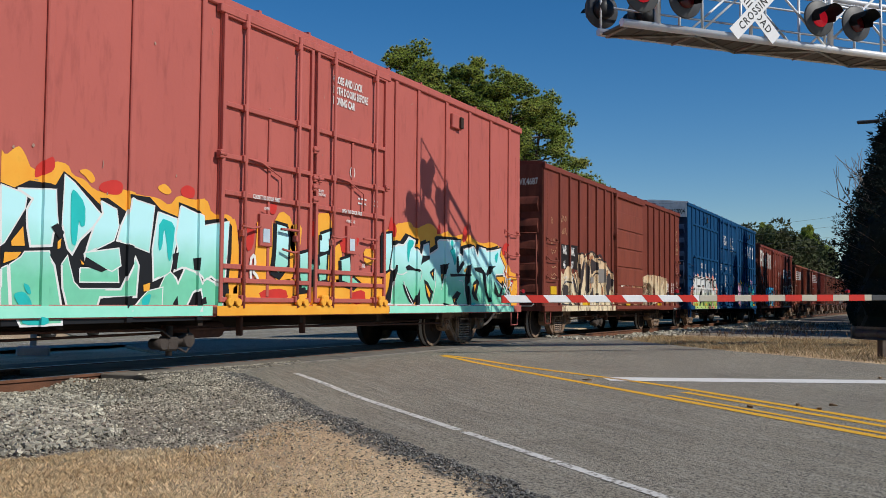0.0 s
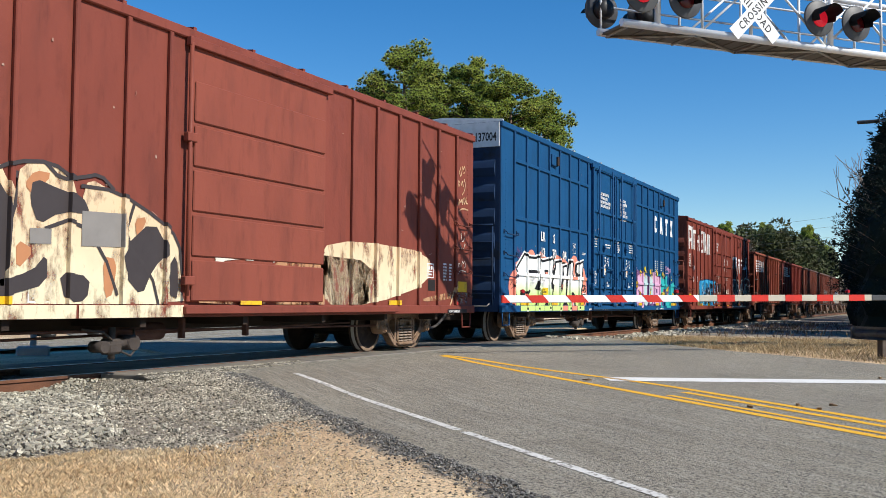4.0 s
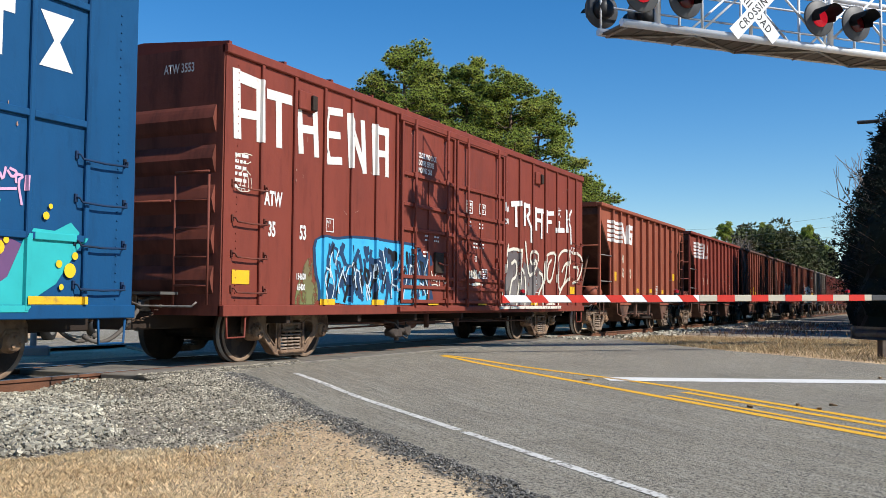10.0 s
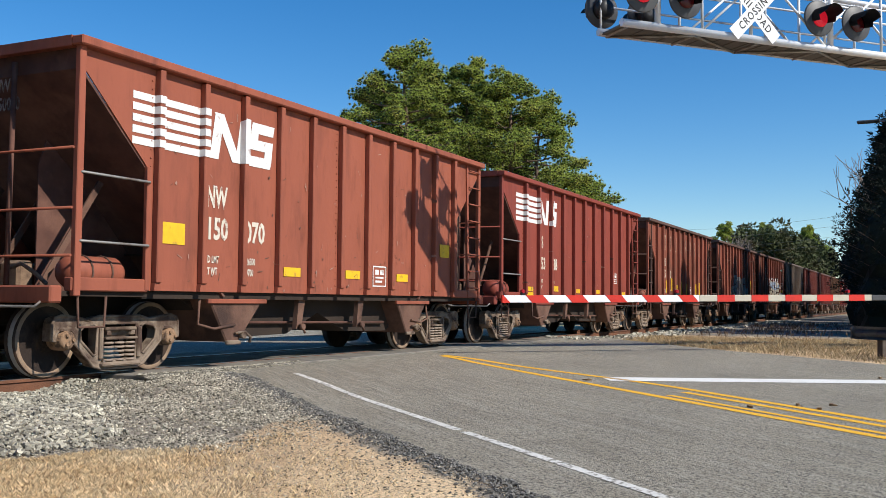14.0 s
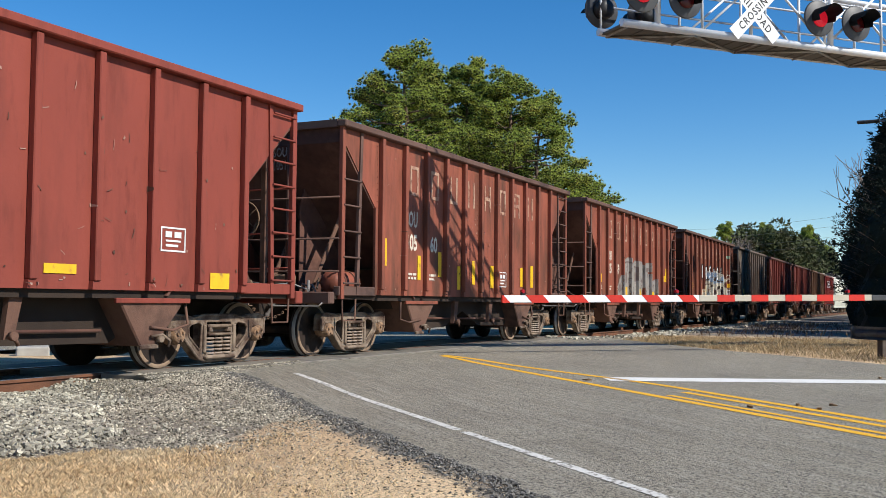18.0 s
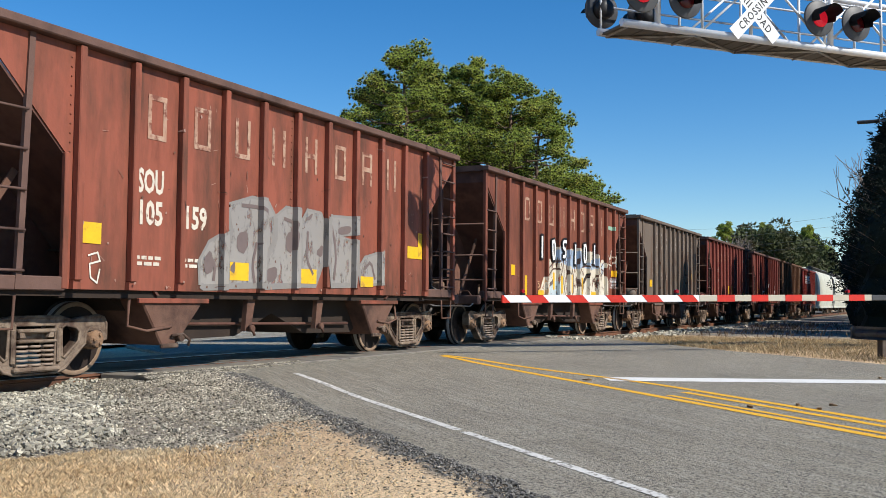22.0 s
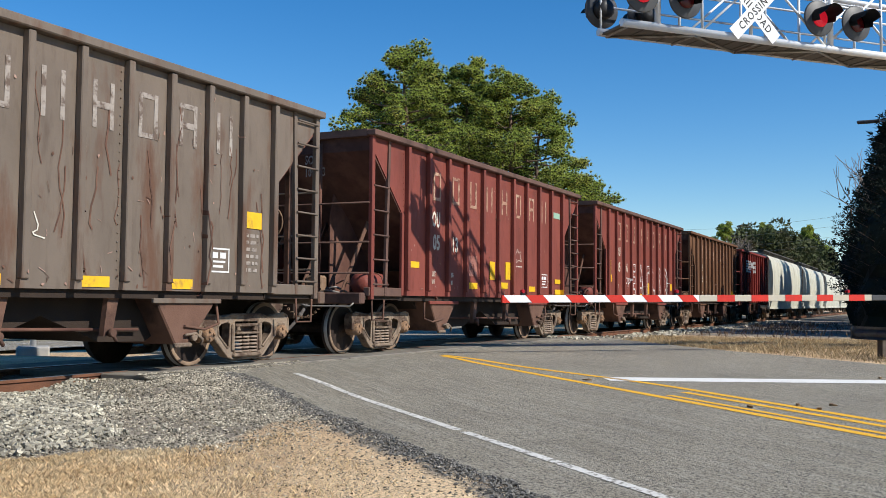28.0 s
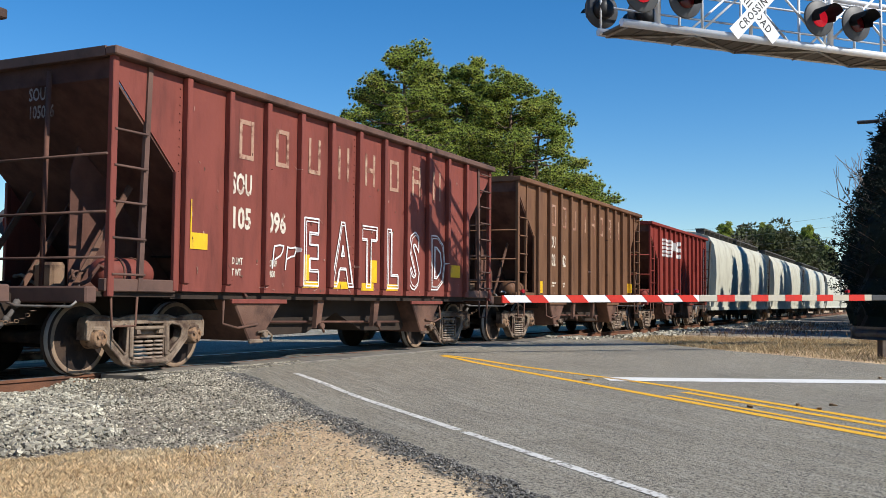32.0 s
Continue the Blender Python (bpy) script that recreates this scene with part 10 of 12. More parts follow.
car, R = hopper(105.15, 11.56, ht[2], "rust-streaked open hopper car with faded letters", ("SOU", "105", "160"), chord=dark_chord, rows=(2.37, 1.95),
                strips=[(1.43, 1.60, 1.60, 2.10), (2.82, 1.37, 2.95, 1.84), (3.71, 1.45, 3.86, 1.95), (4.62, 1.21, 4.77, 1.70), (5.37, 1.33, 5.52, 1.84), (6.37, 1.27, 6.55, 1.77), (8.19, 1.33, 8.35, 1.79), (8.88, 1.32, 9.06, 1.86)])
plate(car, 6.88, 1.30, 0.44, 0.35, R)
car, R = hopper(118.35, 11.5, ht[2], "rust-streaked open hopper car with silver spray-painted figures", ("SOU", "105", "159"), tank=False, chord=dark_chord, rows=(2.29, 1.91), strips=[(1.45, 1.60, 1.75, 1.85), (9.47, 1.77, 10.07, 2.00), (9.90, 1.77, 10.07, 2.27), (4.17, 1.23, 4.60, 1.485), (5.93, 1.22, 6.37, 1.45), (7.75, 1.20, 8.19, 1.38)])
rimmed(car, "spray_figure", [(3.56, 1.15), (3.53, 1.46), (3.73, 1.73), (4.06, 1.88), (4.07, 1.52), (4.11, 1.13), (3.62, 1.12)], SP["silver_worn"], SP["pewter"], 0.09, R, 1.5, 0)
rimmed(car, "spray_figure", [(4.1, 2.27), (4.67, 2.43), (5.04, 2.41), (5.2, 2.23), (5.18, 1.8), (4.96, 1.52), (4.91, 1.17), (4.16, 1.15), (4.07, 1.59), (4.19, 1.92)], SP["silver_worn"], SP["pewter"], 0.09, R, 1.7, 0)
rimmed(car, "spray_figure", [(5.25, 2.2), (5.52, 2.36), (5.9, 2.34), (5.85, 1.93), (5.85, 1.19), (5.03, 1.15), (5.04, 1.57), (5.26, 1.89)], SP["silver_worn"], SP["pewter"], 0.09, R, 1.9, 0)
rimmed(car, "spray_figure", [(5.91, 2.13), (6.1, 2.37), (6.48, 2.35), (6.59, 2.15), (6.54, 1.55), (6.34, 1.2), (5.94, 1.2)], SP["silver_worn"], SP["pewter"], 0.09, R, 2.1, 0)
rimmed(car, "spray_figure", [(6.62, 2.32), (7.63, 2.36), (7.59, 2.13), (7.1, 2.03), (7.56, 1.95), (7.5, 1.5), (7.43, 1.22), (6.69, 1.2), (6.6, 1.72)], SP["silver_worn"], SP["pewter"], 0.09, R, 2.3, 0)
rimmed(car, "spray_figure", [(7.7, 1.51), (7.9, 1.7), (8.54, 1.83), (8.55, 1.29), (7.78, 1.24)], SP["silver_worn"], SP["pewter"], 0.09, R, 2.5, 0)
sprayed(car, "spray_shade", [(4.32, 1.9), (4.58, 1.96), (4.52, 1.6), (4.31, 1.66)], SP["dusk"], R, 3.2, 1)
sprayed(car, "spray_shade", [(5.52, 1.98), (5.76, 2.05), (5.68, 1.66), (5.5, 1.73)], SP["dusk"], R, 3.2, 1)
sprayed(car, "spray_shade", [(7.01, 2.18), (7.42, 2.24), (7.39, 2.09), (7.01, 2.05)], SP["dusk"], R, 3.2, 1)
sprayed(car, "spray_shade", [(5.01, 1.41), (5.3, 1.47), (5.29, 1.26), (5.04, 1.21)], SP["dusk"], R, 3.2, 1)
sprayed(car, "spray_shade", [(3.6, 1.5), (3.76, 1.66), (3.82, 1.35), (3.64, 1.28)], SP["dusk"], R, 3.2, 1)
sprayed(car, "spray_shade", [(6, 2.22), (6.26, 2.37), (6.18, 2.23)], SP["dusk"], R, 3.2, 1)
sprayed(car, "spray_shade", [(4.15, 1.38), (4.29, 1.53), (4.28, 1.31)], SP["dusk"], R, 3.2, 1)
sprayed(car, "spray_shade", [(6.32, 1.71), (6.55, 1.89), (6.53, 1.64)], SP["dusk"], R, 3.2, 1)
line_run(car, [(3.7, 1.57), (3.85, 1.44), (3.82, 1.23)], SP["dusk"], 0.055, R, 3.4, 1)
line_run(car, [(4.43, 2.31), (4.88, 2.32), (5.02, 2.1)], SP["dusk"], 0.055, R, 3.4, 1)
line_run(car, [(5.47, 2.2), (5.72, 2.16), (5.66, 2.03)], SP["dusk"], 0.055, R, 3.4, 1)
line_run(car, [(6.8, 2.21), (6.96, 1.74), (6.9, 1.31)], SP["dusk"], 0.055, R, 3.4, 1)
line_run(car, [(7.9, 1.52), (8.1, 1.66), (8.24, 1.35)], SP["dusk"], 0.055, R, 3.4, 1)
line_run(car, [(4.78, 1.78), (4.68, 1.47), (4.74, 1.22)], SP["dusk"], 0.055, R, 3.4, 1)
line_run(car, [(6.11, 2.03), (6.07, 1.62), (6.26, 1.38)], SP["dusk"], 0.055, R, 3.4, 1)
line_run(car, [(1.56, 1.46), (1.70, 1.50), (1.74, 1.40), (1.58, 1.36), (1.60, 1.20), (1.70, 1.14), (1.74, 1.30)], SP["chalk"], 0.022, R, 2, 0)
car, R = hopper(131.44, 11.46, ht[3], "oxide-brown open hopper car with pale blue and white spray paint", None, chord=dark_chord, strips=[(1.50, 1.60, 1.85, 1.85), (2.49, 1.14, 2.64, 1.62), (4.53, 1.30, 4.66, 1.75), (5.19, 1.20, 5.32, 1.68), (6.02, 1.23, 6.15, 1.73), (6.95, 1.20, 7.08, 1.67), (3.40, 1.15, 3.83, 1.27), (7.79, 1.15, 8.28, 1.275), (9.90, 1.78, 10.21, 1.97)], tank=False)
sprayed(car, "spray_wash", [(4.26, 1.14), (4.26, 1.55), (4.23, 2.1), (4.34, 2.09), (4.46, 1.98), (4.62, 2.31), (4.7, 2.46), (4.81, 2.43), (4.92, 2.51), (5.02, 2.35), (5.11, 2.47), (5.23, 2.37), (5.43, 2.43), (5.66, 2.41), (5.92, 2.49), (6.24, 2.43), (6.55, 2.5), (6.87, 2.46), (7.06, 2.49), (7.44, 2.44), (7.56, 2.48), (7.85, 2.44), (8.05, 2.49), (8.38, 2.37), (8.71, 2.38), (8.74, 2.12), (8.88, 2.25), (9.08, 2.28), (9.23, 2.11), (9.09, 1.93), (9.18, 1.74), (9.3, 1.6), (9.34, 1.15)], SP["cream_wash"], R, 1, 0)
sprayed(car, "spray_wash", [(4.26, 1.15), (4.26, 1.46), (4.55, 1.54), (4.91, 1.51), (5.01, 1.14)], SP["ice_worn"], R, 1.2, 0)
sprayed(car, "spray_wash", [(4.67, 2.0), (4.69, 2.32), (4.89, 2.42), (5.11, 2.38), (5.59, 2.4), (6.24, 2.41), (6.82, 2.42), (7.06, 2.15), (7.57, 2.11), (7.85, 2.21), (8.69, 2.34), (8.72, 2.05), (7.86, 1.91), (7.07, 1.97), (6.34, 1.89), (5.83, 1.93), (5.2, 2.05)], SP["sky_worn"], R, 1.3, 0)
sprayed(car, "spray_wash", [(8.78, 1.91), (8.88, 2.17), (9.17, 2.15), (9.01, 1.76)], SP["ice_worn"], R, 1.2, 1)
sprayed(car, "spray_wash", [(3.48, 1.25), (3.65, 1.35), (3.68, 1.46), (3.8, 1.6), (3.96, 1.63), (4.17, 1.61), (4.26, 1.14), (3.89, 1.14)], SP["cream_wash"], R, 1, 1)
sprayed(car, "spray_shade", [(4.25, 1.46), (4.52, 1.56), (4.63, 1.74), (4.64, 1.52), (4.45, 1.41), (4.25, 1.37)], SP["dusk"], R, 2, 1)
sprayed(car, "spray_shade", [(7.08, 1.57), (7.44, 1.84), (7.52, 1.8), (7.36, 1.61), (7.1, 1.46)], SP["black"], R, 2, 1)
sprayed(car, "spray_shade", [(6.39, 1.64), (6.51, 1.7), (6.57, 1.55), (6.64, 1.43), (6.49, 1.4)], SP["dusk"], R, 2, 1)
line_run(car, [(4.28, 1.87), (4.53, 2.01), (4.9, 2.08), (5.2, 2.02), (5.3, 1.85), (5.19, 1.67), (5.04, 1.61)], SP["brown"], 0.045, R, 2.2, 1)
line_run(car, [(4.27, 1.68), (4.47, 1.83), (4.79, 1.87), (5.0, 1.76)], SP["brown"], 0.045, R, 2.2, 1)
line_run(car, [(5.35, 2.08), (5.45, 1.79), (5.38, 1.53), (5.53, 1.19)], SP["brown"], 0.045, R, 2.2, 1)
line_run(car, [(5.54, 2.14), (5.66, 1.84), (5.62, 1.61)], SP["brown"], 0.045, R, 2.2, 1)
line_run(car, [(6.61, 2.39), (6.52, 2.04), (6.43, 1.79), (6.51, 1.53), (6.67, 1.42)], SP["brown"], 0.045, R, 2.2, 1)
line_run(car, [(6.92, 2.42), (6.95, 2.17), (6.7, 2.0), (6.57, 1.8)], SP["brown"], 0.045, R, 2.2, 1)
line_run(car, [(7.03, 1.98), (7.5, 2.04), (7.58, 1.85), (7.22, 1.58), (7.08, 1.32)], SP["brown"], 0.045, R, 2.2, 1)
line_run(car, [(7.86, 2.08), (8.38, 2.06), (8.33, 1.73), (7.97, 1.6), (8.37, 1.57), (8.4, 1.25)], SP["brown"], 0.045, R, 2.2, 1)
line_run(car, [(9.08, 2.17), (8.78, 2.0), (9.09, 1.93), (8.81, 1.75)], SP["brown"], 0.045, R, 2.2, 1)
line_run(car, [(7.62, 2.38), (7.77, 2.18), (7.86, 1.92)], SP["brown"], 0.045, R, 2.2, 1)
line_run(car, [(5.76, 1.76), (6.01, 1.72), (5.98, 1.44), (5.81, 1.24)], SP["brown"], 0.045, R, 2.2, 1)
line_run(car, [(6.13, 1.87), (6.26, 1.64), (6.21, 1.23)], SP["brown"], 0.045, R, 2.2, 1)
line_run(car, [(3.51, 1.28), (3.6, 1.3), (3.68, 1.44), (3.82, 1.59)], SP["tan"], 0.03, R, 2.2, 1)
line_run(car, [(3.7, 1.3), (3.88, 1.45), (3.94, 1.61)], SP["tan"], 0.03, R, 2.2, 1)
line_run(car, [(3.89, 1.16), (3.95, 1.37), (4.14, 1.5)], SP["tan"], 0.03, R, 2.2, 1)
line_run(car, [(3.42, 1.42), (3.48, 1.45), (3.51, 1.39)], SP["tan"], 0.03, R, 2.2, 1)
line_run(car, [(3.4, 1.34), (3.54, 1.36)], SP["tan"], 0.03, R, 2.2, 1)
line_run(car, [(3.38, 1.49), (3.52, 1.48)], SP["tan"], 0.03, R, 2.2, 1)
line_run(car, [(9.65, 2.42), (9.8, 2.26), (9.92, 2.59)], SP["chalk"], 0.045, R, 2.2, 1)
line_run(car, [(9.8, 2.26), (9.76, 2.02)], SP["chalk"], 0.045, R, 2.2, 1)
line_run(car, [(9.98, 2.39), (10.18, 2.39), (10.03, 2.2)], SP["chalk"], 0.045, R, 2.2, 1)
line_run(car, [(10.13, 2.43), (10.11, 2.1)], SP["chalk"], 0.045, R, 2.2, 1)
line_run(car, [(9.65, 2.16), (9.93, 2.12)], SP["chalk"], 0.045, R, 2.2, 1)
line_run(car, [(3.64, 2.64), (3.64, 2.38), (3.63, 2.12)], SP["black"], 0.22, R, 11, 0)
line_run(car, [(3.64, 2.62), (3.63, 2.14)], SP["white"], 0.11, R, 13, 0)
line_run(car, [(6.32, 2.58), (6.31, 2.31), (6.28, 2.04)], SP["black"], 0.21000000000000002, R, 11, 0)
line_run(car, [(6.32, 2.55), (6.28, 2.07)], SP["white"], 0.1, R, 13, 0)
line_run(car, [(8.1, 2.66), (8.09, 2.38), (8.06, 2.1)], SP["black"], 0.21000000000000002, R, 11, 0)
line_run(car, [(8.1, 2.63), (8.06, 2.13)], SP["white"], 0.1, R, 13, 0)
line_run(car, [(4.42, 2.55), (4.61, 2.58), (4.62, 2.14), (4.45, 2.11), (4.42, 2.55)], SP["black"], 0.2, R, 11, 1)
line_run(car, [(4.42, 2.55), (4.61, 2.58), (4.62, 2.14), (4.45, 2.11), (4.42, 2.55)], SP["white"], 0.09, R, 13, 1)
line_run(car, [(7.09, 2.59), (7.3, 2.62), (7.29, 2.14), (7.08, 2.14), (7.09, 2.59)], SP["black"], 0.2, R, 11, 1)
line_run(car, [(7.09, 2.59), (7.3, 2.62), (7.29, 2.14), (7.08, 2.14), (7.09, 2.59)], SP["white"], 0.09, R, 13, 1)
line_run(car, [(5.54, 2.62), (5.27, 2.61), (5.28, 2.42), (5.48, 2.4), (5.47, 2.21), (5.27, 2.2)], SP["black"], 0.2, R, 11, 1)
line_run(car, [(5.54, 2.62), (5.27, 2.61), (5.28, 2.42), (5.48, 2.4), (5.47, 2.21), (5.27, 2.2)], SP["white"], 0.09, R, 13, 1)
patch(car, "green_plate", 9.62, 3.23, 10.12, 3.35, SP["sage"], R, 1)
plate(car, 9.78, 1.42, 0.40, 0.30, R)
car, R = hopper(144.6, 10.2, ht[4], "weathered grey-brown open hopper car with scratched rust streaks", ("SOU", "103", "608"), ("230900", "55100"), brand="faded_grey", ribs_at=[2.17 + 0.757 * k for k in range(10)], rows=(2.34, 1.85),
                strips=[(1.58, 1.56, 1.95, 1.81), (3.72, 1.09, 4.19, 1.21), (5.30, 1.09, 5.74, 1.22), (6.78, 1.09, 7.23, 1.22), (8.36, 1.99, 8.73, 2.23)])
plate(car, 7.56, 1.33, 0.44, 0.34, R)
small_print(car, 8.33, 1.86, 0.34, 6, M["faded_grey"], R, 92, 0.10, 0.05)
line_run(car, [(3.80, 1.95), (3.84, 2.1), (3.86, 1.8), (3.98, 2.08), (3.95, 1.82), (4.1, 2.1), (4.14, 1.85)], SP["chalk"], 0.016, R, 2)
line_run(car, [(3.75, 1.72), (3.9, 1.75), (3.85, 1.6), (4.05, 1.72), (4.0, 1.55)], SP["chalk"], 0.016, R, 2)
line_run(car, [(4.6, 1.9), (4.68, 1.72), (4.56, 1.66), (4.75, 1.62)], SP["chalk"], 0.016, R, 2)
rng = random.Random(64)
for k in range(30):       # rust runs and scrapes
    x, z = rng.uniform(1.5, 8.8), rng.uniform(1.9, 3.6)
    run = [(x, z)]
    for j in range(6):
        x, z = x + rng.uniform(-0.05, 0.06), z - rng.uniform(0.06, 0.28)
        run.append((x, max(1.1, z) + 0.002 * j))
    bm = bmesh.new()
    stroke(bm, run, rng.uniform(0.010, 0.028), 0)
    lay(car, "rust_run", bm, M["chute"], R, 1)
car, R = hopper(156.5, 11.55, ht[5], "dark red open hopper car with faded letters", ("SOU", "105", "113"), ("225200", "60400"), chord=dark_chord, rows=(2.45, 2.01), strips=[(1.50, 1.60, 1.90, 1.72), (4.22, 1.235, 4.67, 1.37), (5.35, 1.46, 5.64, 1.87), (6.28, 1.48, 6.57, 1.89), (5.98, 1.27, 6.44, 1.41), (7.78, 1.22, 8.23, 1.35), (9.70, 1.45, 10.13, 1.57), (9.71, 1.17, 10.14, 1.30)])
patch(car, "pink_patch", 4.16, 1.51, 4.66, 1.95, SP["rose_worn"], R, 1)
line_run(car, [(6.84, 2.05), (6.95, 2.13), (7.05, 2.25), (7.10, 2.12), (7.30, 2.2), (7.2, 2.05), (7.32, 1.92), (7.1, 1.98), (6.95, 1.88), (6.95, 2.0), (6.84, 2.05)], SP["chalk"], 0.014, R, 2)
small_print(car, 6.85, 1.80, 0.5, 1, SP["chalk"], R, 91, 0.07, 0.03)
plate(car, 8.63, 1.34, 0.50, 0.34, R)
patch(car, "green_plate", 9.53, 3.19, 10.10, 3.34, SP["sage"], R, 1)
car, R = hopper(169.7, 11.55, ht[5], "dark red open hopper car with white outlined spray-painted figures", ("SOU", "105", "096"), ("223200", "59800"), chord=dark_chord, rows=(2.46, 1.99),
                strips=[(1.37, 1.63, 1.44, 2.28), (1.37, 1.63, 1.84, 1.85), (4.13, 1.156, 4.58, 1.262), (4.96, 1.154, 5.50, 1.274), (5.94, 1.134, 6.36, 1.266), (6.80, 1.146, 7.25, 1.265), (4.14, 1.27, 4.32, 1.68), (6.23, 1.28, 6.47, 1.675), (9.51, 1.456, 9.98, 1.71)])
for i, ch in enumerate("EATLSD"):       # hollow sprayed capitals, drawn twice
    hollow_words(car, ch, 4.13 + 0.89 * i, 1.24, 1.00, SP["white"], R, 0.026, 0.62)
    hollow_words(car, ch, 4.19 + 0.89 * i, 1.29, 0.90, SP["white"], R, 0.016, 0.58)
scrawl(car, 3.3, 3.95, 1.4, 1.8, 2, SP["white"], R, 66, 0.025)
car, R = hopper(182.9, 11.3, ht[6], "umber-brown open hopper car, heavily weathered", ("SOU", "102", "742"), strips=[(1.4, 1.2, 1.8, 1.5), (10.2, 1.3, 10.4, 1.6)])
car, R = hopper(195.7, 10.0, ht[7], "bright red open hopper car with a white emblem", None, skip_brand=True, H=3.9, ribs_at=[1.3 + 0.82 * k for k in range(10)])
striped_emblem(car, 1.9, 2.75, R)
white_body = car_paint("paint_white", (0.42, 0.405, 0.36), (0.25, 0.21, 0.165), 0.7, 1.15)
for s0, L in ((207.2, 18.6), (227.2, 18.6), (247.2, 18.6), (267.2, 18.6), (287.2, 18.6)):
    car, R = covered_hopper(s0, L, white_body, "grey-white covered hopper car with a round shoulder")
scrawl(car, 4.0, 9.0, 1.3, 2.2, 4, SP["aqua"], [(0, 30, 0.06)], 67, 0.2)
# ---- crossing equipment ----
GX = Vector((0.737, -0.676, 0.0))        # along the gate arm and the signal bridge, away from the road's middle
GY = Vector((0.676, 0.737, 0.0))         # towards the track


def axis_pose(o):
    return Matrix(((GX.x, GY.x, 0, o[0]), (GX.y, GY.y, 0, o[1]), (0, 0, 1, o[2]), (0, 0, 0, 1)))


ROOT_STRIPES = (4.13, 4.86, 5.61, 6.33, 7.08)


def crossing_gate():
    gate = thing("crossing_gate", axis_pose((17.07, 7.10, 1.01)) @ Matrix.Scale(1.1755, 4) @ pose(0, 0, 0, 0, -0.67, 0), "lowered crossing gate arm striped red and white", "crossing gate")
    # the arm runs along local x from its tip
    part("arm", bm_box(0.0, 3.76, -0.025, 0.025, -0.06, 0.06, bevel=0.008), M["arm_white"], gate)
    part("arm_root", bm_box(3.76, 7.63, -0.025, 0.025, -0.055, 0.060, bevel=0.008), M["arm_cream"], gate, "cream and red root of the arm")
    for k in range(6):
        x = (-0.26, 0.44, 1.17, 1.91, 2.62, 3.34)[k]
        w = 0.31
        bm = bmesh.new()
        s = 0.09
        prism(bm, [(max(0.0, x + s), -0.061), (max(0.02, x + w + s), -0.061), (max(0.01, x + w - s * 0.3), 0.061), (max(-0.002, x - s * 0.3), 0.061)], -0.0285, 0.0285)
        bmesh.ops.recalc_face_normals(bm, faces=bm.faces)
        part("red_stripe", bm, M["arm_red"], gate)
    for x in ROOT_STRIPES:
        part("red_stripe", bm_box(x, x + 0.37, -0.0285, 0.0285, -0.056, 0.0615), M["arm_red"], gate)
    for x in (0.37, 3.30, 7.07):
        lamp = part("lamp", bm_box(x - 0.035, x + 0.035, -0.03, 0.03, 0.062, 0.10, bevel=0.006), M["black"], gate)
        bm = bmesh.new()
        lathe(bm, [(0.028, -0.04), (0.034, -0.02), (0.034, 0.02), (0.028, 0.04)], 12)
        bmesh.ops.translate(bm, verts=bm.verts, vec=(x, 0, 0.122))
        part("red_lens", bm, M["gate_lens"], lamp, "small red gate lamp")
    part("arm_bracket", bm_box(7.63, 9.3, -0.03, 0.03, -0.05, 0.055, bevel=0.01), M["dark_grey"], gate)
    # mast with the drive box and counterweights
    bm = bmesh.new()
    tube(bm, (9.1, 0.35, -0.95), (9.1, 0.35, 4.2), 0.06, 12)
    part("mast", bm, M["galv"], gate)
    part("drive_box", bm_box(8.85, 9.35, 0.05, 0.6, -0.35, 0.35, bevel=0.03), M["galv"], gate)
    part("base", bm_box(8.8, 9.4, 0.05, 0.65, -1.02, -0.86, bevel=0.03), M["concrete"], gate)
    for dx in (-0.42, 0.42):
        bm = bmesh.new()
        lathe(bm, [(0.05, 0.02), (0.305, 0.02), (0.305, 0.0), (0.05, 0.0)], 24)
        bmesh.ops.translate(bm, verts=bm.verts, vec=(9.1 + dx, 0.2, 1.65))
        bmesh.ops.recalc_face_normals(bm, faces=bm.faces)
        part("lamp_backing", bm, M["black"], gate)


crossing_gate()


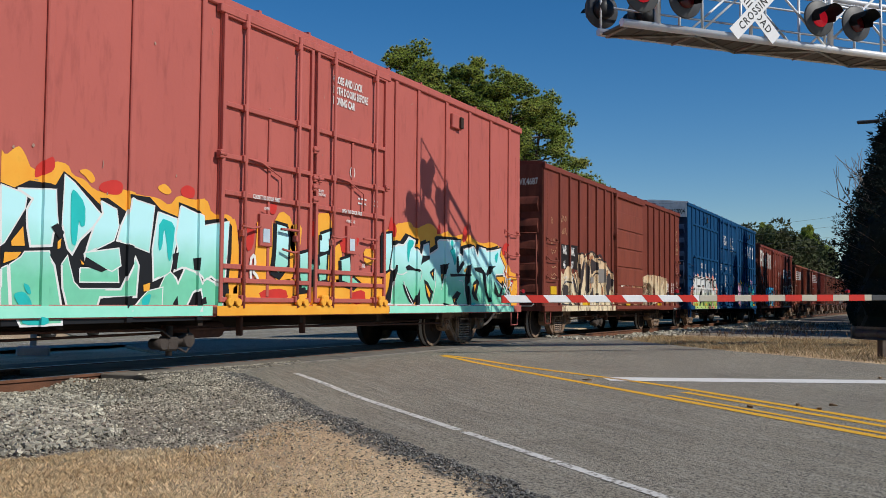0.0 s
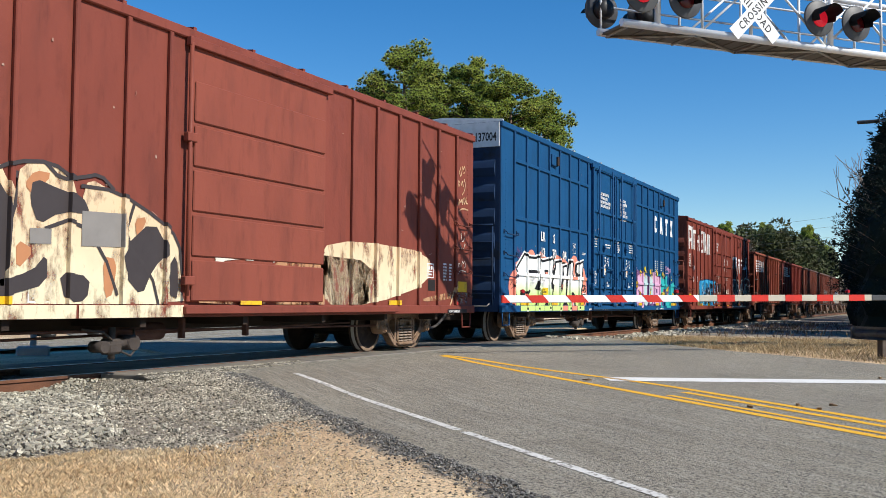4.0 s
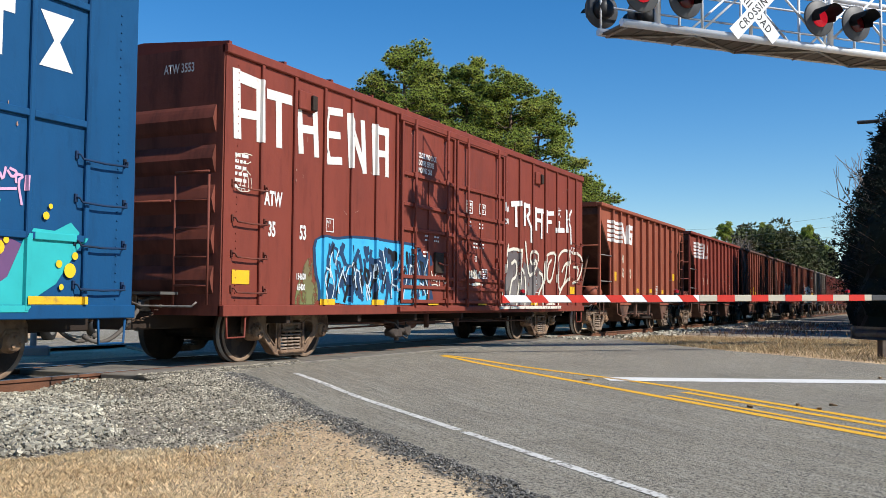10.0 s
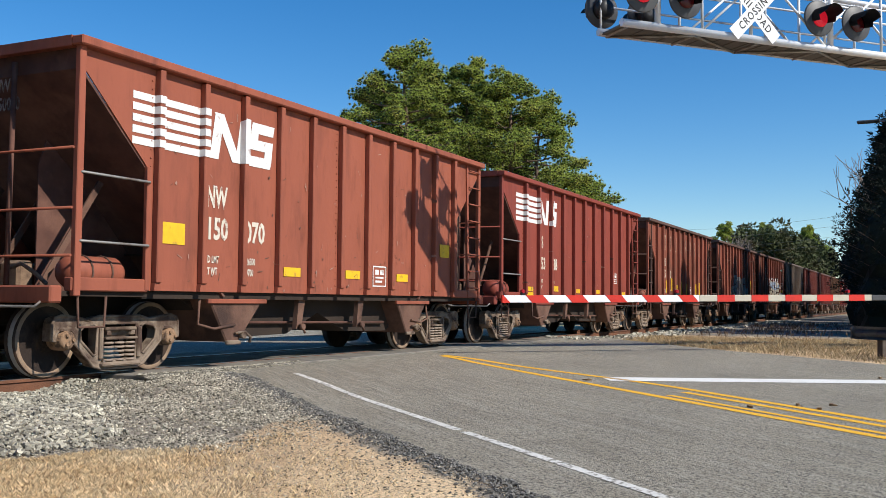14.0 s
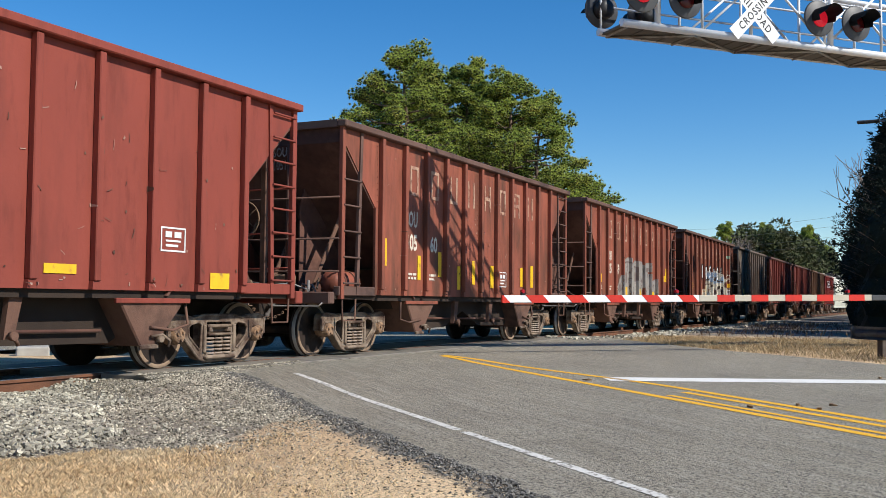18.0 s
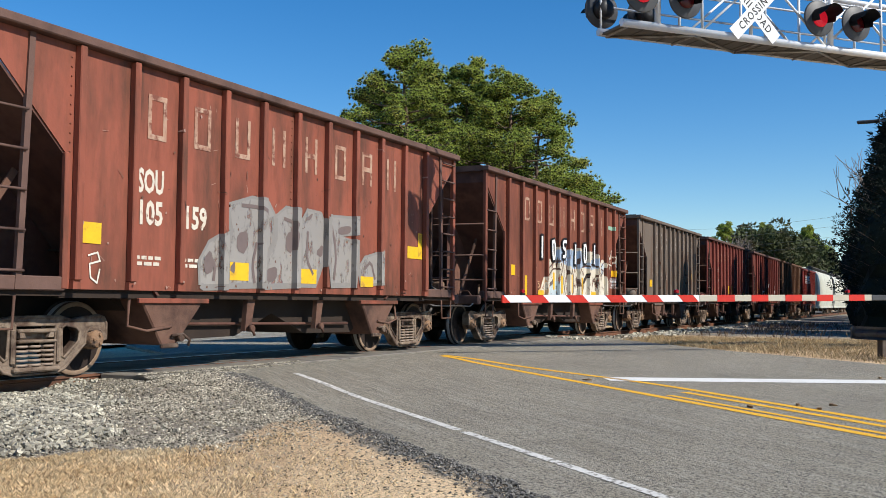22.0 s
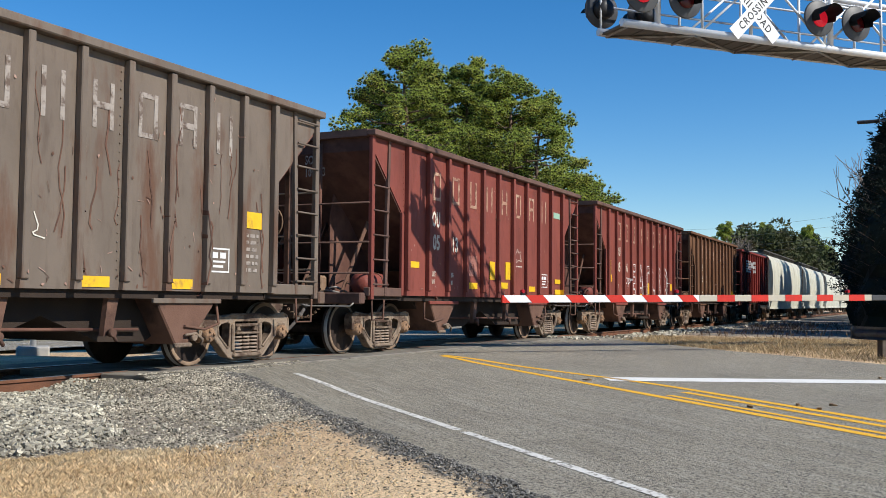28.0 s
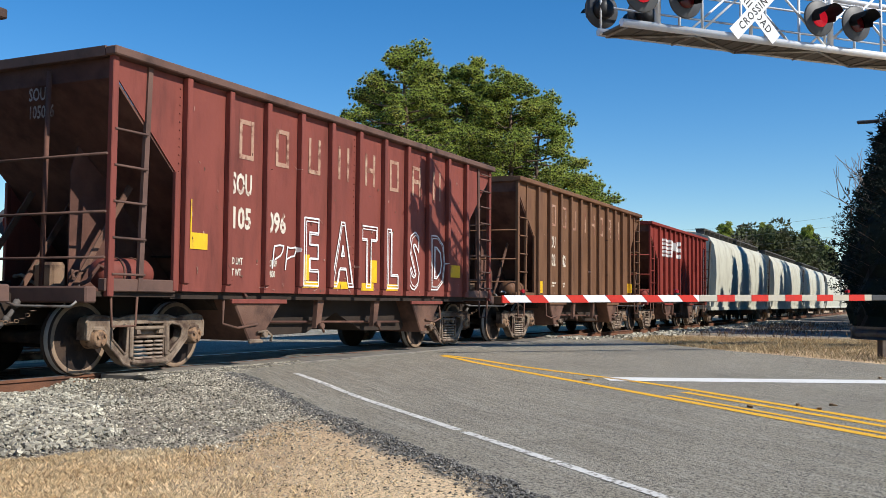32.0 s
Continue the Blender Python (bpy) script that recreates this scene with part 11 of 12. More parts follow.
def signal_head(parent, x, y, z, face, lens):
    """A round black backing with a hood and a red lens; face -1 looks at the road's near side."""
    bm = bmesh.new()
    lathe(bm, [(0.04, 0.03 * face), (0.29, 0.03 * face), (0.305, 0.02 * face), (0.305, 0.0), (0.04, 0.0)][::face], 28)
    bmesh.ops.translate(bm, verts=bm.verts, vec=(x, y, z))
    bmesh.ops.recalc_face_normals(bm, faces=bm.faces)
    head = part("signal_head", bm, M["dark_grey"], parent, "round dark signal backing with a hood")
    bm = bmesh.new()
    lathe(bm, [(0.05, 0.035), (0.15, 0.035), (0.155, 0.05), (0.13, 0.065), (0.03, 0.072)], 24)
    if face < 0:
        for v in bm.verts:
            v.co.y = -v.co.y
    bmesh.ops.translate(bm, verts=bm.verts, vec=(x, y, z))
    bmesh.ops.recalc_face_normals(bm, faces=bm.faces)
    part("lens", bm, lens, head, "red signal lens")
    # hood: the upper part of a cone, open below
    bm = bmesh.new()
    n = 16
    A, B = [], []
    for i in range(n + 1):
        t = math.radians(-25 + 230 * i / n)
        A.append(bm.verts.new((x + 0.165 * math.cos(t), y + 0.03 * face, z + 0.165 * math.sin(t))))
        ln = 0.40 if 0.15 < i / n < 0.85 else 0.22
        B.append(bm.verts.new((x + 0.175 * math.cos(t), y + ln * face, z + 0.01 + 0.175 * math.sin(t) - 0.03)))
    for i in range(n):
        bm.faces.new((A[i], A[i + 1], B[i + 1], B[i]))
    bmesh.ops.solidify(bm, geom=bm.faces[:], thickness=0.008)
    part("hood", bm, M["black"], head)
    bm = bmesh.new()
    lathe(bm, [(0.17, 0.0), (0.17, -0.12 * face), (0.12, -0.18 * face), (0.04, -0.19 * face)], 16)
    bmesh.ops.translate(bm, verts=bm.verts, vec=(x, y, z))
    bmesh.ops.recalc_face_normals(bm, faces=bm.faces)
    part("housing", bm, M["black"], head)


def signal_bridge():
    br = thing("signal_bridge", axis_pose((16.33, 4.59, 5.78)) @ Matrix.Scale(1.11, 4), "galvanised cantilever signal bridge over the road with flashing lights and crossbuck", "railway signal")
    D, L, TOP = 0.62, 11.5, 1.12
    # chords: local x along the bridge from its free end
    bm = bmesh.new()
    tube(bm, (0, 0, 0), (L, 0, 0), 0.065, 14)
    part("front_chord", bm, M["alu_white"], br)
    bm = bmesh.new()
    tube(bm, (-0.05, D, 0), (L, D, 0), 0.065, 14)
    part("rear_chord", bm, M["galv"], br)
    for y in (0, D):
        bm = bmesh.new()
        tube(bm, (1.5, y, TOP), (L, y, TOP), 0.05, 12)
        part("upper_chord", bm, M["alu_white"], br)
        for zz in (0.42, 0.80) if y else (0.80,):
            bm = bmesh.new()
            tube(bm, (0.0 if y else 1.9, y, zz), (L, y, zz), 0.02, 8)
            part("hand_rail", bm, M["alu_white"], br)
    bm = bmesh.new()
    tube(bm, (0.0, D, 1.16), (4.0, D, 1.16), 0.018, 8)
    tube(bm, (0.0, D, 0), (0.0, D, 1.16), 0.018, 8)
    part("hand_rail", bm, M["alu_white"], br)
    # walkway underside
    wk = part("walkway", bm_box(0.0, L, 0.04, D - 0.04, -0.05, -0.02), M["grate"], br, "dark steel grating walkway")
    for k in range(40):
        x = 0.15 + k * 0.29
        part("grate_bar", once("grate_bar", lambda bm: box(bm, -0.006, 0.006, 0.05, D - 0.05, -0.062, -0.05)), M["grate"], wk, at=pose(x, 0, 0))
    for k in range(9):
        bm = bmesh.new()
        a = 0.1 + k * 1.25
        tube(bm, (a, 0.0 if k % 2 else D, -0.07), (a + 1.25, D if k % 2 else 0.0, -0.07), 0.02, 8)
        tube(bm, (a, 0.0, -0.06), (a, D, -0.06), 0.024, 8)
        part("floor_brace", bm, M["grey_steel"], br)
    for k in range(9):
        x = 1.5 + k * 1.25
        for y in (0, D):
            bm = bmesh.new()
            if k % 2 == 0:
                tube(bm, (x, y, 0.04), (x + 1.25, y, TOP), 0.022, 8)
            else:
                tube(bm, (x, y, TOP), (x + 1.25, y, 0.04), 0.022, 8)
            part("diagonal", bm, M["alu_white"], br)
            bm = bmesh.new()
            tube(bm, (x, y, 0), (x, y, TOP), 0.024, 8)
            part("upright", bm, M["alu_white"] if y else M["galv"], br)
    for i, x in enumerate((0.66, 4.12)):
        post = part("signal_post", bm_post(x), M["alu_white"], br)
        for s in (-1, 1):
            lit = M["red_lit"] if s < 0 else M["red_dim"]
            signal_head(br, x + s * 0.40, -0.16, 0.44, -1, lit)
            bm = bmesh.new()
            pipe(bm, [(x, 0, 0.72), (x + s * 0.2, -0.05, 0.74), (x + s * 0.40, -0.10, 0.70)], 0.025, 7)
            part("lamp_arm", bm, M["galv"], br)
            if i == 0:
                signal_head(br, x + s * 0.40 - 0.15, D + 0.16, 0.42, 1, M["red_dim"])
    # mast far beside the road
    bm = bmesh.new()
    tube(bm, (L - 0.4, D / 2, -5.25), (L - 0.4, D / 2, TOP + 0.6), 0.16, 16)
    part("mast", bm, M["galv"], br)
    part("mast_base", bm_box(L - 0.8, L, D / 2 - 0.4, D / 2 + 0.4, -5.42, -5.2, bevel=0.03), M["concrete"], br)
    # crossbuck
    for k, (ang, text) in enumerate(((45, "CROSSING"), (-45, "RAILROAD"))):
        c = math.radians(ang)
        ux, uz = math.cos(c), math.sin(c)
        cx, cz = 2.46, 0.44
        hl, hw = 0.61, 0.115
        yb = -0.112 + 0.014 * k
        bm = bmesh.new()
        pts = [(cx + a * hl * ux - b * hw * uz, cz + a * hl * uz + b * hw * ux) for a, b in ((-1, -1), (1, -1), (1, 1), (-1, 1))]
        prism(bm, pts, yb - 0.004, yb + 0.004)
        bmesh.ops.recalc_face_normals(bm, faces=bm.faces)
        blade = part("crossbuck_blade", bm, M["sign_white"], br, "white crossbuck board")
        cu = bpy.data.curves.new("words", "FONT")
        cu.body, cu.size, cu.resolution_u, cu.align_x, cu.offset, cu.space_character = text, 0.130 / 0.7, 2, "CENTER", 0.003, 1.22
        tmp = bpy.data.objects.new("words", cu)
        me = bpy.data.meshes.new_from_object(tmp)
        bpy.data.objects.remove(tmp)
        bm = bmesh.new()
        bm.from_mesh(me)
        for v in bm.verts:
            a, b = v.co.x * 0.84, v.co.y - 0.065
            v.co = (cx + a * ux - b * uz, yb - 0.006, cz + a * uz + b * ux)
        part("crossbuck_lettering", bm, M["ink"], blade, "black letters")
    bm = bmesh.new()
    tube(bm, (2.46, 0.0, 0.0), (2.46, 0.0, 1.0), 0.03, 8)
    part("crossbuck_post", bm, M["galv"], br)


def bm_post(x):
    bm = bmesh.new()
    tube(bm, (x, 0, -0.02), (x, 0, 1.35), 0.05, 12)
    return bm


signal_bridge()


def far_signal():
    """The mast on the far side of the track, seen between the cars."""
    z0 = land(13.7, 15.5) - 0.05
    ms = thing("signal_mast", axis_pose((13.7, 15.5, z0)), "grey crossing signal mast beyond the track with red lights", "railway signal", "crossing signals")
    bm = bmesh.new()
    tube(bm, (0, 0, 0), (0, 0, 4.4), 0.06, 12)
    part("mast", bm, M["galv"], ms)
    part("base", bm_box(-0.3, 0.3, -0.3, 0.3, -0.1, 0.18, bevel=0.03), M["concrete"], ms)
    bm = bmesh.new()
    tube(bm, (-0.45, 0, 2.55), (0.45, 0, 2.55), 0.03, 8)
    part("cross_arm", bm, M["galv"], ms)
    for x, lens in ((-0.42, M["red_lit"]), (0.42, M["red_dim"])):
        signal_head(ms, x, -0.12, 2.55, -1, lens)
    for s in (-1, 1):
        bm = bmesh.new()
        box(bm, -0.62, 0.62, -0.012, 0.012, -0.11, 0.11)
        bmesh.ops.rotate(bm, verts=bm.verts, cent=(0, 0, 0), matrix=Matrix.Rotation(radians(45 * s), 3, "Y"))
        bmesh.ops.translate(bm, verts=bm.verts, vec=(0, -0.09 - 0.015 * s, 3.9))
        part("crossbuck_blade", bm, M["sign_white"], ms, "white crossbuck board")


far_signal()


def guard_rail():
    a = Vector((21.2, 1.18, 0))
    ang = math.degrees(math.atan2(-0.72, -0.69))
    gr = thing("guard_rail", pose(a.x, a.y, -0.02, 0, 0, ang) @ Matrix.Scale(0.82, 4), "galvanised steel guard rail beside the road", "guard rail")
    prof = [(0.0, -0.155), (0.02, -0.13), (0.07, -0.09), (0.02, -0.04), (0.0, 0.0), (0.02, 0.04), (0.07, 0.09), (0.02, 0.13), (0.0, 0.155)]
    bm = bmesh.new()
    rows = []
    for i in range(18):
        x = i * 0.5
        flare = 0.10 * max(0.0, 1 - x / 0.6)
        rows.append([bm.verts.new((x, d * (1 if x > 0.3 else 0.6) - flare, 0.52 + h)) for d, h in prof])
    for r, s in zip(rows, rows[1:]):
        for k in range(len(prof) - 1):
            bm.faces.new((r[k], r[k + 1], s[k + 1], s[k]))
    bmesh.ops.solidify(bm, geom=bm.faces[:], thickness=0.006)
    part("beam", bm, M["shaded_zinc"], gr)
    bm = bmesh.new()
    n = 10
    A = [bm.verts.new((-0.10 * math.sin(math.pi * i / n), -0.1 + 0.16 * math.cos(math.pi * i / n) * 0.5, 0.375)) for i in range(n + 1)]
    B = [bm.verts.new((v.co.x, v.co.y, 0.665)) for v in A]
    for i in range(n):
        bm.faces.new((A[i], A[i + 1], B[i + 1], B[i]))
    bmesh.ops.solidify(bm, geom=bm.faces[:], thickness=0.006)
    part("end_terminal", bm, M["shaded_zinc"], gr)
    for i in range(4):
        part("post", bm_box(0.55 + i * 1.9, 0.72 + i * 1.9, 0.06, 0.22, -0.3, 0.62, bevel=0.01), M["tie"], gr)


guard_rail()


def street_lamp():
    p = Vector((42.0, -0.2, 0))
    ln = thing("street_lamp", pose(p.x, p.y, land(p.x, p.y) - 0.1), "grey street lamp with a flat head on a long arm", "street lamp")
    bm = bmesh.new()
    tube(bm, (0, -2.2, 0), (0, -2.2, 8.05), 0.09, 10, 0.06)
    part("pole", bm, M["galv"], ln)
    bm = bmesh.new()
    pipe(bm, [(0, -2.2, 7.95), (0, 0.3, 8.26), (0, 1.6, 8.33)], 0.04, 8)
    part("arm", bm, M["galv"], ln)
    bm = bmesh.new()
    box(bm, -0.17, 0.17, 1.6, 2.45, 8.28, 8.38, bevel=0.03)
    part("head", bm, M["dark_grey"], ln)


street_lamp()


# ---- trees ----
def needle_clump(rng, n, r, size, thin=0.30):
    """Random small leaves in a flattened ball, as triangles."""
    d = rng.normal(0, 1, (n, 3))
    d /= np.linalg.norm(d, axis=1)[:, None] + 1e-6
    p = d * (r * rng.uniform(0.35, 1.0, (n, 1)) ** 0.5) * (1, 1, 0.75)
    a = rng.normal(0, 1, (n, 3))
    a /= np.linalg.norm(a, axis=1)[:, None]
    out = d + 0.5 * a
    out /= np.linalg.norm(out, axis=1)[:, None]
    side = np.cross(out, rng.normal(0, 1, (n, 3)))
    side /= np.linalg.norm(side, axis=1)[:, None] + 1e-6
    s = size * rng.uniform(0.6, 1.4, (n, 1))
    return np.stack([p - side * s * thin, p + side * s * thin, p + out * s], 1)


def leafy_mesh(name, clumps, rng, n, size, material, thin=0.30):
    T = []
    for (x, y, z), r in clumps:
        T.append(needle_clump(rng, int(n * (r ** 2)), r, size, thin) + (x, y, z))
    T = np.concatenate(T)
    me = tri_mesh(name, T.reshape(-1, 3), np.arange(len(T) * 3).reshape(-1, 3))
    me.materials.append(material)
    return me


def tuft_mesh(name, clumps, rng, n, ln, width, material):
    """Tufts of thin needles that point outwards and up."""
    T = []
    for c, r in clumps:
        d = rng.normal(0, 1, (n, 3)) + (0, 0, 0.45)
        d /= np.linalg.norm(d, axis=1)[:, None] + 1e-6
        o = np.array(c) + d * r * rng.uniform(0.1, 0.55, (n, 1))
        side = np.cross(d, rng.normal(0, 1, (n, 3)))
        side /= np.linalg.norm(side, axis=1)[:, None] + 1e-6
        s = ln * (r / 0.32) * rng.uniform(0.6, 1.2, (n, 1))
        T.append(np.stack([o - side * width, o + side * width, o + d * s], 1))
    T = np.concatenate(T)
    me = tri_mesh(name, T.reshape(-1, 3), np.arange(len(T) * 3).reshape(-1, 3))
    me.materials.append(material)
    return me


def limb_mesh(name, limbs, material, seg=6):
    bm = bmesh.new()
    for a, b, r, r2 in limbs:
        tube(bm, a, b, r, seg, r2)
    me = bpy.data.meshes.new(name)
    bm.to_mesh(me)
    bm.free()
    me.materials.append(material)
    return me


def pine_parts(seed, H, spread, crown_from):
    """A tall pine: bare lower trunk, spreading limbs, needle clumps at their ends."""
    rng = np.random.default_rng(seed)
    limbs, clumps = [], []
    tx = [0.0, 0.0]
    pts = [Vector((0, 0, -0.2))]
    for k in range(1, 9):
        tx[0] += rng.normal(0, 0.12)
        tx[1] += rng.normal(0, 0.12)
        pts.append(Vector((tx[0], tx[1], H * k / 8 * 0.97)))
    trunk = [(pts[k], pts[k + 1], 0.30 * (1 - k / 9), 0.30 * (1 - (k + 1) / 9)) for k in range(8)]
    n = int(34 + H)
    for k in range(n):
        f = crown_from + (1 - crown_from) * (k + 0.5) / n
        z = H * f
        q = (f - crown_from) / (1 - crown_from)
        ln = spread * (0.55 + 0.45 * math.sin(math.pi * min(1.0, 0.25 + q * 0.8))) * rng.uniform(0.65, 1.1) * (1 - 0.72 * q ** 3)
        a = k * 2.4 + rng.uniform(-0.4, 0.4)
        i = min(7, int(f * 8))
        o = pts[i].lerp(pts[i + 1], f * 8 - i)
        e = o + Vector((math.cos(a) * ln, math.sin(a) * ln, ln * rng.uniform(0.05, 0.35)))
        mid = o.lerp(e, 0.55) + Vector((0, 0, -0.06 * ln))
        limbs.append((o, mid, 0.085 * (1 - 0.6 * q), 0.05))
        limbs.append((mid, e, 0.05, 0.02))
        m = (0.62 + 0.56 * rng.random()) * (1 - 0.30 * q)
        for j in range(100):                 # tufts over a rounded bough
            d = rng.normal(0, 1, 3)
            d /= np.linalg.norm(d)
            d[2] = d[2] * 0.75 if d[2] > 0 else d[2] * 0.4
            c = o.lerp(e, rng.uniform(0.76, 0.92)) + Vector(d * m * rng.uniform(0.40, 1.05))
            clumps.append((tuple(c), rng.uniform(0.08, 0.17)))
        for j in range(18):
            c = o.lerp(e, rng.uniform(0.35, 0.8)) + Vector(rng.normal(0, 0.22, 3))
            clumps.append((tuple(c), rng.uniform(0.09, 0.17)))
    for j in range(150):
        clumps.append((tuple(pts[-1] + Vector(np.clip(rng.normal(0, 0.5, 3), -0.75, 0.75)) - Vector((0, 0, 0.8))), 0.14))
    return trunk, limbs, clumps, rng


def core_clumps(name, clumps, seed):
    """Dense hearts of the needle clumps; their dark colour stands for the shade inside."""
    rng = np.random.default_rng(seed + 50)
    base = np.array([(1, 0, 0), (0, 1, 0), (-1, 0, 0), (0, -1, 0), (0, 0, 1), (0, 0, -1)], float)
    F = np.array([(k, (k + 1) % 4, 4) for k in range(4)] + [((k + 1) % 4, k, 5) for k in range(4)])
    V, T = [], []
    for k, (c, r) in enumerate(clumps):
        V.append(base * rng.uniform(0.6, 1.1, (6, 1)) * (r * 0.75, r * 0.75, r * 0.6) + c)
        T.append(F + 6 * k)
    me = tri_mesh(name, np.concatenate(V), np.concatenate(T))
    me.materials.append(M["needle_shade"])
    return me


def pine(name, seed, H, spread, crown_from, density=26, width=0.008):
    trunk, limbs, clumps, rng = pine_parts(seed, H, spread, crown_from)
    return (limb_mesh(name + "_trunk", trunk, M["bark"], 9), limb_mesh(name + "_limbs", limbs, M["bark"], 5), core_clumps(name + "_core", clumps, seed), tuft_mesh(name + "_crown", clumps, rng, density, 0.38, width, M["needles"]))


PINES = [pine("pine", 5, 16.5, 4.6, 0.40), pine("pine", 8, 15.0, 4.2, 0.34), pine("pine", 12, 13.5, 4.4, 0.30)]


def plant(name, meshes, m, label, category, group):
    t = thing(name, m, label, category, group)
    part("trunk", meshes[0], None, t)
    part("branchwork", meshes[1], None, t)
    if len(meshes) > 3:
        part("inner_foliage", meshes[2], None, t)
    part("crown", meshes[-1], None, t)
    return t


for k, (az, dist, rz, i, top) in enumerate(((28.35, 54, 20, 0, 15.6), (29.75, 57, 220, 2, 14.3), (26.7, 59, 320, 2, 15.8), (25.2, 56, 130, 1, 15.2), (27.3, 61, 200, 1, 14.6), (23.4, 60, 20, 2, 14.6), (22.1, 55, 250, 0, 14.3), (20.4, 57, 75, 2, 13.4), (17.9, 58, 10, 2, 8.6), (30.0, 57, 190, 2, 10.5), (14.9, 92, 60, 1, 8.3))):
    x, y = dist * math.cos(radians(az)), dist * math.sin(radians(az))
    base = land(x, y) - 0.3
    sc = (top - base) / max(v.co.z for v in PINES[i][3].vertices)
    plant("pine_tree", PINES[i], pose(x, y, base, 0, 0, rz) @ Matrix.Diagonal((0.98, 0.98, sc, 1)), "tall loblolly pine with a dense yellow-green crown", "tree", "pines behind the track")


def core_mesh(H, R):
    """The dense inside of a cedar, in the same shade-darkened green."""
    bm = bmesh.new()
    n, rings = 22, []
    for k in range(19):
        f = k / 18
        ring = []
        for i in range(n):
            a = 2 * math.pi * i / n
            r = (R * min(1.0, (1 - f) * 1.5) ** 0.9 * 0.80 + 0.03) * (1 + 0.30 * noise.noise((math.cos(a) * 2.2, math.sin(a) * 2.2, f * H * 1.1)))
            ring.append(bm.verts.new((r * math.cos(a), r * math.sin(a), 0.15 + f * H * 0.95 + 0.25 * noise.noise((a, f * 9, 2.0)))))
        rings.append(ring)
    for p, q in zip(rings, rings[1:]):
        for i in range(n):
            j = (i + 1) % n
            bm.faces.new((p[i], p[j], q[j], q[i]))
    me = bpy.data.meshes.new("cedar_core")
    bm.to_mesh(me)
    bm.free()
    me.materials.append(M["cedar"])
    return me


def cedar(seed, H, R, density=800, size=0.095):
    rng = np.random.default_rng(seed)
    trunk = [(Vector((0, 0, -0.2)), Vector((0, 0, H * 0.95)), 0.16, 0.02)]
    limbs, clumps = [], []
    n = int(H * 22)
    for k in range(n):
        f = (k + 0.5) / n
        z = 0.2 + f * H * 0.95
        r = R * min(1.0, (1 - f) * 1.5) ** 0.9 * rng.uniform(0.82, 1.12) + 0.08
        a = k * 2.399
        e = Vector((math.cos(a) * r, math.sin(a) * r, z + 0.45 * r))
        limbs.append((Vector((0, 0, z)), e, 0.03, 0.01))
        for t in (0.3, 0.5, 0.68, 0.85, 1.0):
            c = Vector((0, 0, z)).lerp(e, t) + Vector(rng.normal(0, 0.1, 3))
            clumps.append((tuple(c), (0.50 - 0.28 * t + 0.1 * rng.random()) * (0.6 + 0.2 * R)))
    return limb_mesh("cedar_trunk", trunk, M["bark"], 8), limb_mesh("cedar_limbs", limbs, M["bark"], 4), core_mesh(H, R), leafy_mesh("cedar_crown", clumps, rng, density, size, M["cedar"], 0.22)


CEDARS = [cedar(3, 9.3, 2.3), cedar(4, 7.5, 1.9, 160, 0.19)]
for k, (x, y, rz, i, sc) in enumerate(((40.0, 0.35, 0, 0, 1.0), (45.0, 0.9, 70, 1, 0.8), (48.5, 0.3, 160, 0, 0.9), (52.0, 0.9, 200, 1, 1.25), (55.5, 1.2, 220, 1, 1.42), (61.0, 1.4, 30, 1, 1.2), (63.2, 0.6, 250, 1, 1.38), (70.5, 1.2, 100, 1, 1.18), (73.0, 2.0, 290, 1, 1.28), (75.0, 0.8, 80, 1, 1.42), (83.0, 2.0, 10, 1, 1.2), (88.0, 1.6, 140, 1, 1.4), (97.0, 2.6, 200, 1, 1.4), (36.5, -3.4, 120, 0, 1.0))):
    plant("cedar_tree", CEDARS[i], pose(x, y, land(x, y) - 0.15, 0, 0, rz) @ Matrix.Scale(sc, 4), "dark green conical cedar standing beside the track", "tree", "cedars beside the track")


def round_tree(seed, H, R, mt, density=110, size=0.42):
    rng = np.random.default_rng(seed)
    trunk = [(Vector((0, 0, -0.3)), Vector((0.2, 0, H * 0.55)), 0.28, 0.16)]
    limbs, clumps = [], []
    for k in range(22):
        a, q = k * 2.4, rng.uniform(0.25, 1.0)
        e = Vector((math.cos(a) * R * rng.uniform(0.35, 0.95), math.sin(a) * R * rng.uniform(0.35, 0.95), H * (0.35 + 0.55 * q)))
        limbs.append((Vector((0.1, 0, H * 0.3 * (0.6 + q))), e, 0.09, 0.03))
        for j in range(5):
            clumps.append((tuple(e + Vector(rng.normal(0, R * 0.16, 3))), rng.uniform(0.7, 1.25)))
    return limb_mesh("tree_trunk", trunk, M["bark"], 8), limb_mesh("tree_limbs", limbs, M["bark"], 5), leafy_mesh("tree_crown", clumps, rng, density, size, mt)


ROUND = [round_tree(31, 11.0, 4.6, M["far_leaf"]), round_tree(32, 9.0, 4.2, M["far_leaf"])]
far_pine = pine("pine", 8, 15.0, 4.2, 0.34, 10, 0.04)
